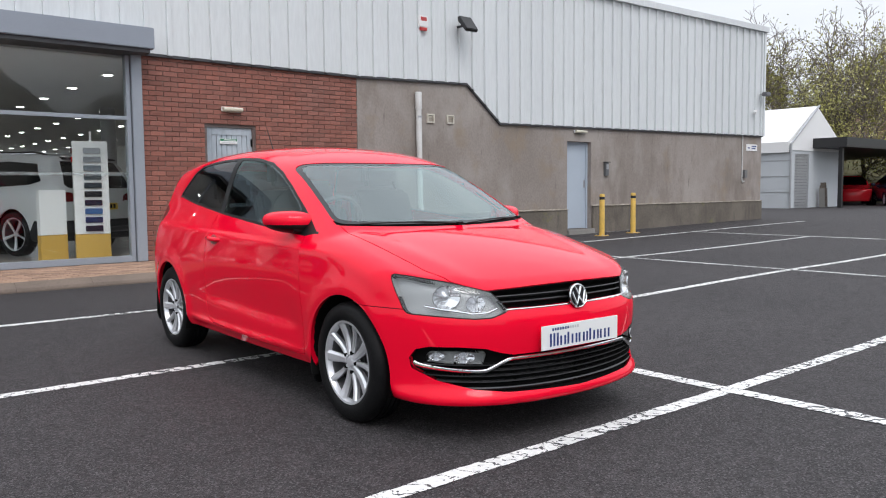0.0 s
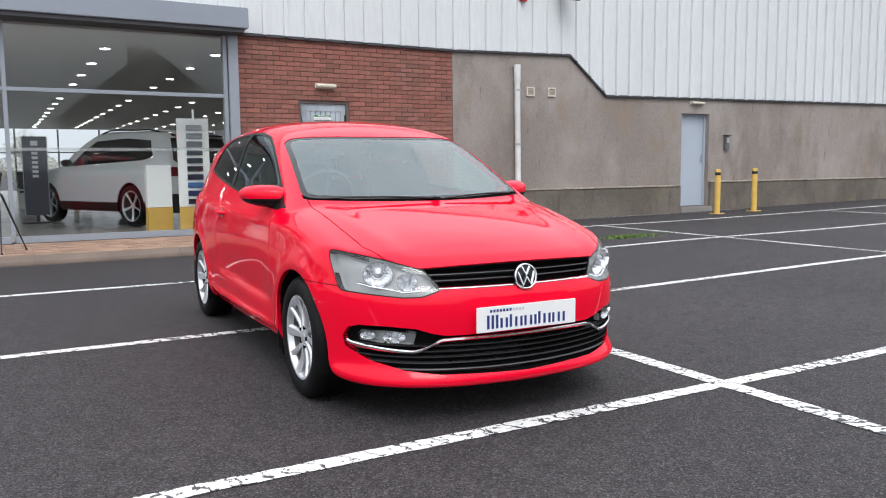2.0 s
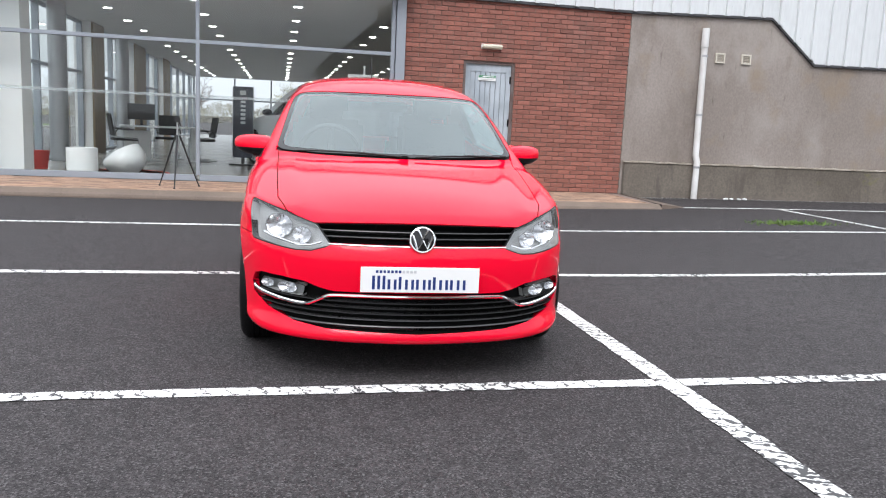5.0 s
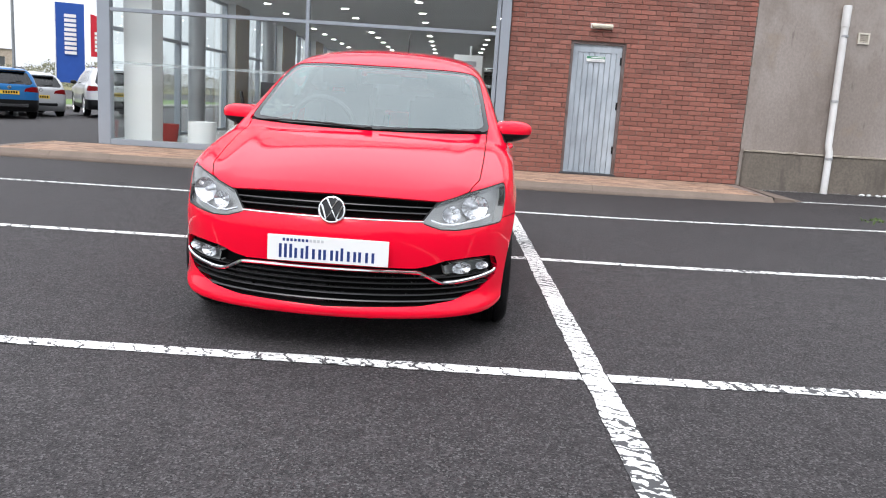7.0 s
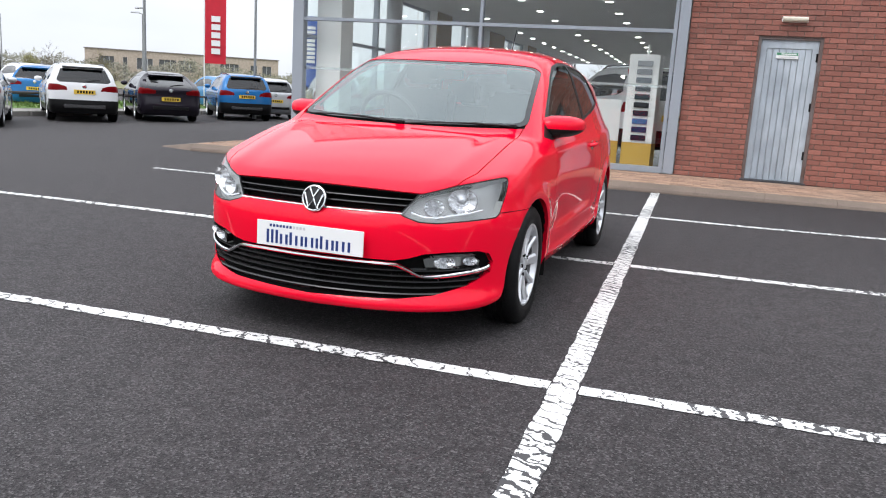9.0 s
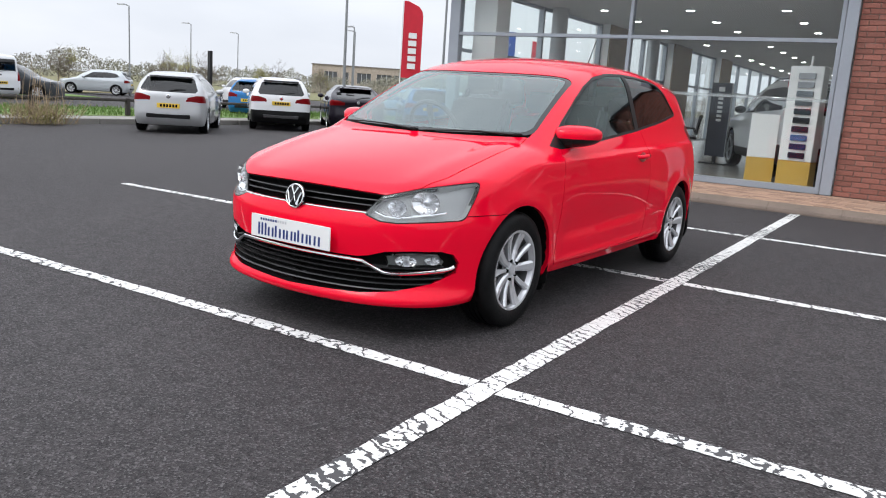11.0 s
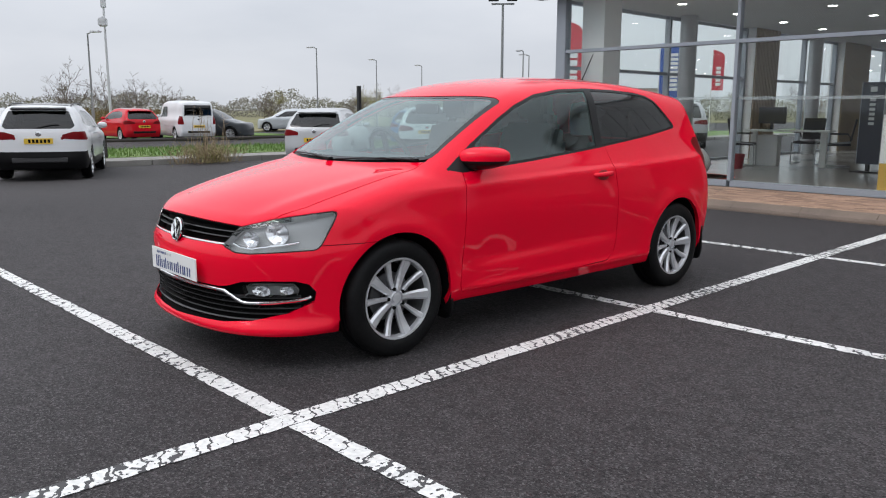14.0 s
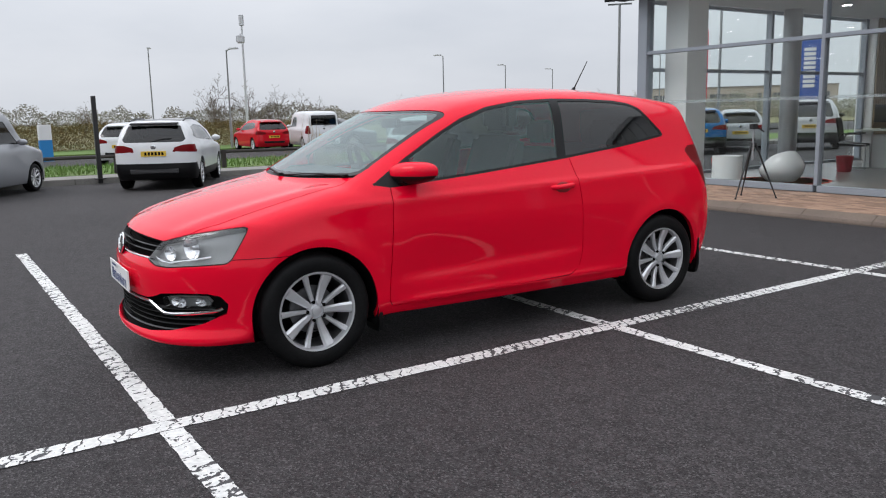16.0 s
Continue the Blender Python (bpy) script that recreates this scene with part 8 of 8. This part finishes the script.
    h = thing("brick_outbuilding", pose(78, 36, 4.4, 0, 0, -25), "flat-roofed brown building above the bank", "building")
    boxes("wall", [(0, 0, 0, 24, 10, 4.4)], mat("brown_brick", (0.24, 0.16, 0.12), 0.9, col2=(0.19, 0.13, 0.10), scale=0.6), h)
    boxes("roof", [(-0.3, -0.3, 4.402, 24.3, 10.3, 4.8)], mat("roof_grey", (0.12, 0.12, 0.12), 0.8), h)


verge()
knee_rail()
black_post(-12.90, 5.74)
black_post(-11.48, 15.6)
flood_mast(-14.6, 25.2, 5.35)
camera_mast(-34.4, 17.3, 6.2)
lamp_post(-37.0, 31.9, 5.15, 200)
lamp_post(-44.9, 43.3, 5.2, 200)
lamp_post(-48.4, 51.5, 5.2, 200)
lamp_post(-32.7, 15.8, 4.75, 30)
lamp_post(-46.0, 15.2, 5.85, 160)
lamp_post(-30.0, 45.0, 5.0, 200)
lamp_post(-10.3, 25.7, 7.0, 20, label="tall grey lamp post beside the showroom")
lamp_post(-24.0, 37.4, 4.6, 160)
feather_flag(-15.08, 29.68, 5.1, (0.55, 0.012, 0.03), 1.76, 5.06, 0.86, 35, "red feather flag with white lettering bars")
feather_flag(-18.4, 49.3, 5.1, (0.55, 0.012, 0.03), 2.5, 5.0, 0.7, 35, "red feather flag with white lettering bars")
feather_flag(-13.66, 35.27, 4.4, (0.012, 0.07, 0.33), 0.92, 4.35, 1.15, 25, "blue rectangular flag with white lettering bars", curved=False)
shrub(-12.75, 11.4)
info_totem(-27.3, 6.4)
long_building()
east_side()
house(17.6, -20, 8.6, 12, 4.6, 7.5, 0, "two-storey gabled house across the road")
house(9.5, -23.5, 8.2, 12, 4.7, 8.0, 0, "two-storey gabled house across the road")
house(32.6, -24, 9.0, 12, 4.5, 7.4, -6, "two-storey gabled house across the road")

for x, y, kind, sc, turn in ((-58.5, 23.2, "bare", 1.05, 0), (-56.0, 25.5, "bare", 0.92, 70), (-54.5, 27.2, "small", 0.88, 200), (-54.0, 29.6, "bare", 0.75, 140), (-62.0, 43.0, "small", 0.75, 20), (-70, 15, "small", 0.7, 90), (-66, 36, "bare", 0.7, 250),
                             (-68, 60, "budding", 0.85, 50), (-56, 52, "budding", 0.80, 120), (-64, 56, "bare", 0.8, 200), (-50, 56, "leafy", 0.62, 10), (-46, 60, "budding", 0.7, 260), (-75, 70, "bare", 0.9, 30),
                             (-82, 78, "bare", 1.0, 80), (-90, 62, "budding", 0.9, 150), (-58, 66, "bare", 0.8, 310), (-72, 50, "small", 0.7, 200), (-84, 45, "small", 0.7, 10), (-80, 30, "small", 0.6, 60), (-25, 80, "bare", 1.0, 40), (-15, 76, "bare", 0.95, 130), (-5, 80, "bare", 1.05, 220), (4, 78, "budding", 1.0, 300), (14, 74, "bare", 1.0, 20)):
    tree(x, y, kind, sc, turn, z=-0.2 if x < -10 else 0.0, label={"bare": "leafless tree on the far verge", "budding": "tree with its first thin leaves", "leafy": "tree with yellow-green spring leaves", "small": "small leafless tree in the distance"}[kind])
for az, r, kind, sc, turn in ((57.5, 60, "leafy", 1.9, 15), (60.0, 66, "budding", 2.0, 80), (61.6, 58, "leafy", 1.8, 150), (63.2, 64, "budding", 2.1, 220), (64.8, 57, "leafy", 1.75, 300), (66.4, 63, "bare", 2.1, 30), (67.6, 56, "budding", 1.9, 110), (69.0, 66, "leafy", 2.0, 60),
                              (70.6, 60, "budding", 2.0, 190), (72.5, 64, "bare", 2.0, 250), (55.0, 68, "budding", 2.0, 340), (62.4, 74, "bare", 2.4, 10), (65.6, 76, "budding", 2.4, 95), (68.2, 78, "bare", 2.5, 45)):
    tree(0.5 + r * math.sin(radians(az)), 0.4 + r * math.cos(radians(az)), kind, sc, turn, "tall tree with thin spring leaves on the bank", 4.4 * smooth01(50, 74, r))

# ---- single pieces: bricks and pavers ----
def piece_mesh(name, w, d, h, material, chamfer=0.004):
    bm = bmesh.new()
    c = chamfer
    v = []
    for z, i in ((0, 0), (h - c, 0), (h, c)):
        v.append([bm.verts.new(p) for p in ((i, i, z), (w - i, i, z), (w - i, d - i, z), (i, d - i, z))])
    for a, b in zip(v, v[1:]):
        for k in range(4):
            bm.faces.new((a[k], a[(k + 1) % 4], b[(k + 1) % 4], b[k]))
    bm.faces.new(v[2])
    me = bpy.data.meshes.new(name)
    bm.to_mesh(me)
    bm.free()
    me.materials.append(material)
    return me


def lay(name, places, size, parent, near_mat, far_mat, upright, limit=300):
    """Pieces one by one where the camera passes nearest, the rest joined."""
    w, d, h = size
    shared = {}
    verts, faces = [], []
    for i, (p, length) in enumerate(places):
        m = Matrix.Translation(p) @ (Euler((radians(90), 0, 0)).to_matrix().to_4x4() if upright else Matrix())
        key = round(length, 3)
        if key not in shared:
            shared[key] = piece_mesh(name, key, d, h, near_mat)
        if i < limit:
            ob = new(name, shared[key])
            ob.parent, ob.matrix_basis = parent, m
        else:
            base = len(verts)
            me = shared[key]
            verts += [tuple(m @ v.co) for v in me.vertices]
            faces += [tuple(base + k for k in q.vertices) for q in me.polygons]
    if faces:
        me = bpy.data.meshes.new(name + "_field")
        me.from_pydata(verts, [], faces)
        me.materials.append(far_mat)
        ob = new(name + "_field", me)
        ob.parent = parent
        tagged(ob, "", kind="stuff")


def bricks():
    rng = random.Random(7)
    bw, bh, j = 0.215, 0.065, 0.010
    places = []
    x_lo, x_hi = GX1 + 0.145, BX1 - 0.008
    z, row = PZ + 0.0, 0
    while z + bh < 3.20:
        x = x_lo - (row % 2) * (bw + j) / 2
        while x < x_hi:
            spans = [(max(x, x_lo), min(x + bw, x_hi))]
            if z < DZ1 and z + bh > DZ0:
                spans = [(a, min(b, DX0 - 0.003)) for a, b in spans] + [(max(a, DX1 + 0.003), b) for a, b in spans]
                spans = [(a, b) for a, b in spans if b - a > 0.03]
            for a, b in spans:
                if b - a > 0.03:
                    places.append(((a, FY + 0.014 + rng.uniform(-0.002, 0.002), z), b - a))
        # next brick
            x += bw + j
        z += bh + j
        row += 1
    lay("brick", sorted(places, key=lambda p: (p[0][2] > 1.75, p[0][0])), (bw, bh, 0.016), brick_wall, M_BRICK, M_BRICK_J, True)


def pavers():
    rng = random.Random(9)
    w, d = 0.2, 0.1
    places = []
    y, row = KERB_Y + 0.13, 0
    while y + d < FY - 0.06:
        x = PAV_X0 + 0.01 + (row % 2) * 0.1
        while x + w < PAV_X1:
            places.append(((x, y, PZ - 0.035 + rng.uniform(-0.002, 0.002)), w - 0.005))
            x += w
        y += d
        row += 1
    lay("paver", sorted(places, key=lambda p: abs(p[0][0] - 3.5)), (w, d - 0.005, 0.036), pavement, M_PAVER, M_PAVER_J, False)


bricks()
pavers()
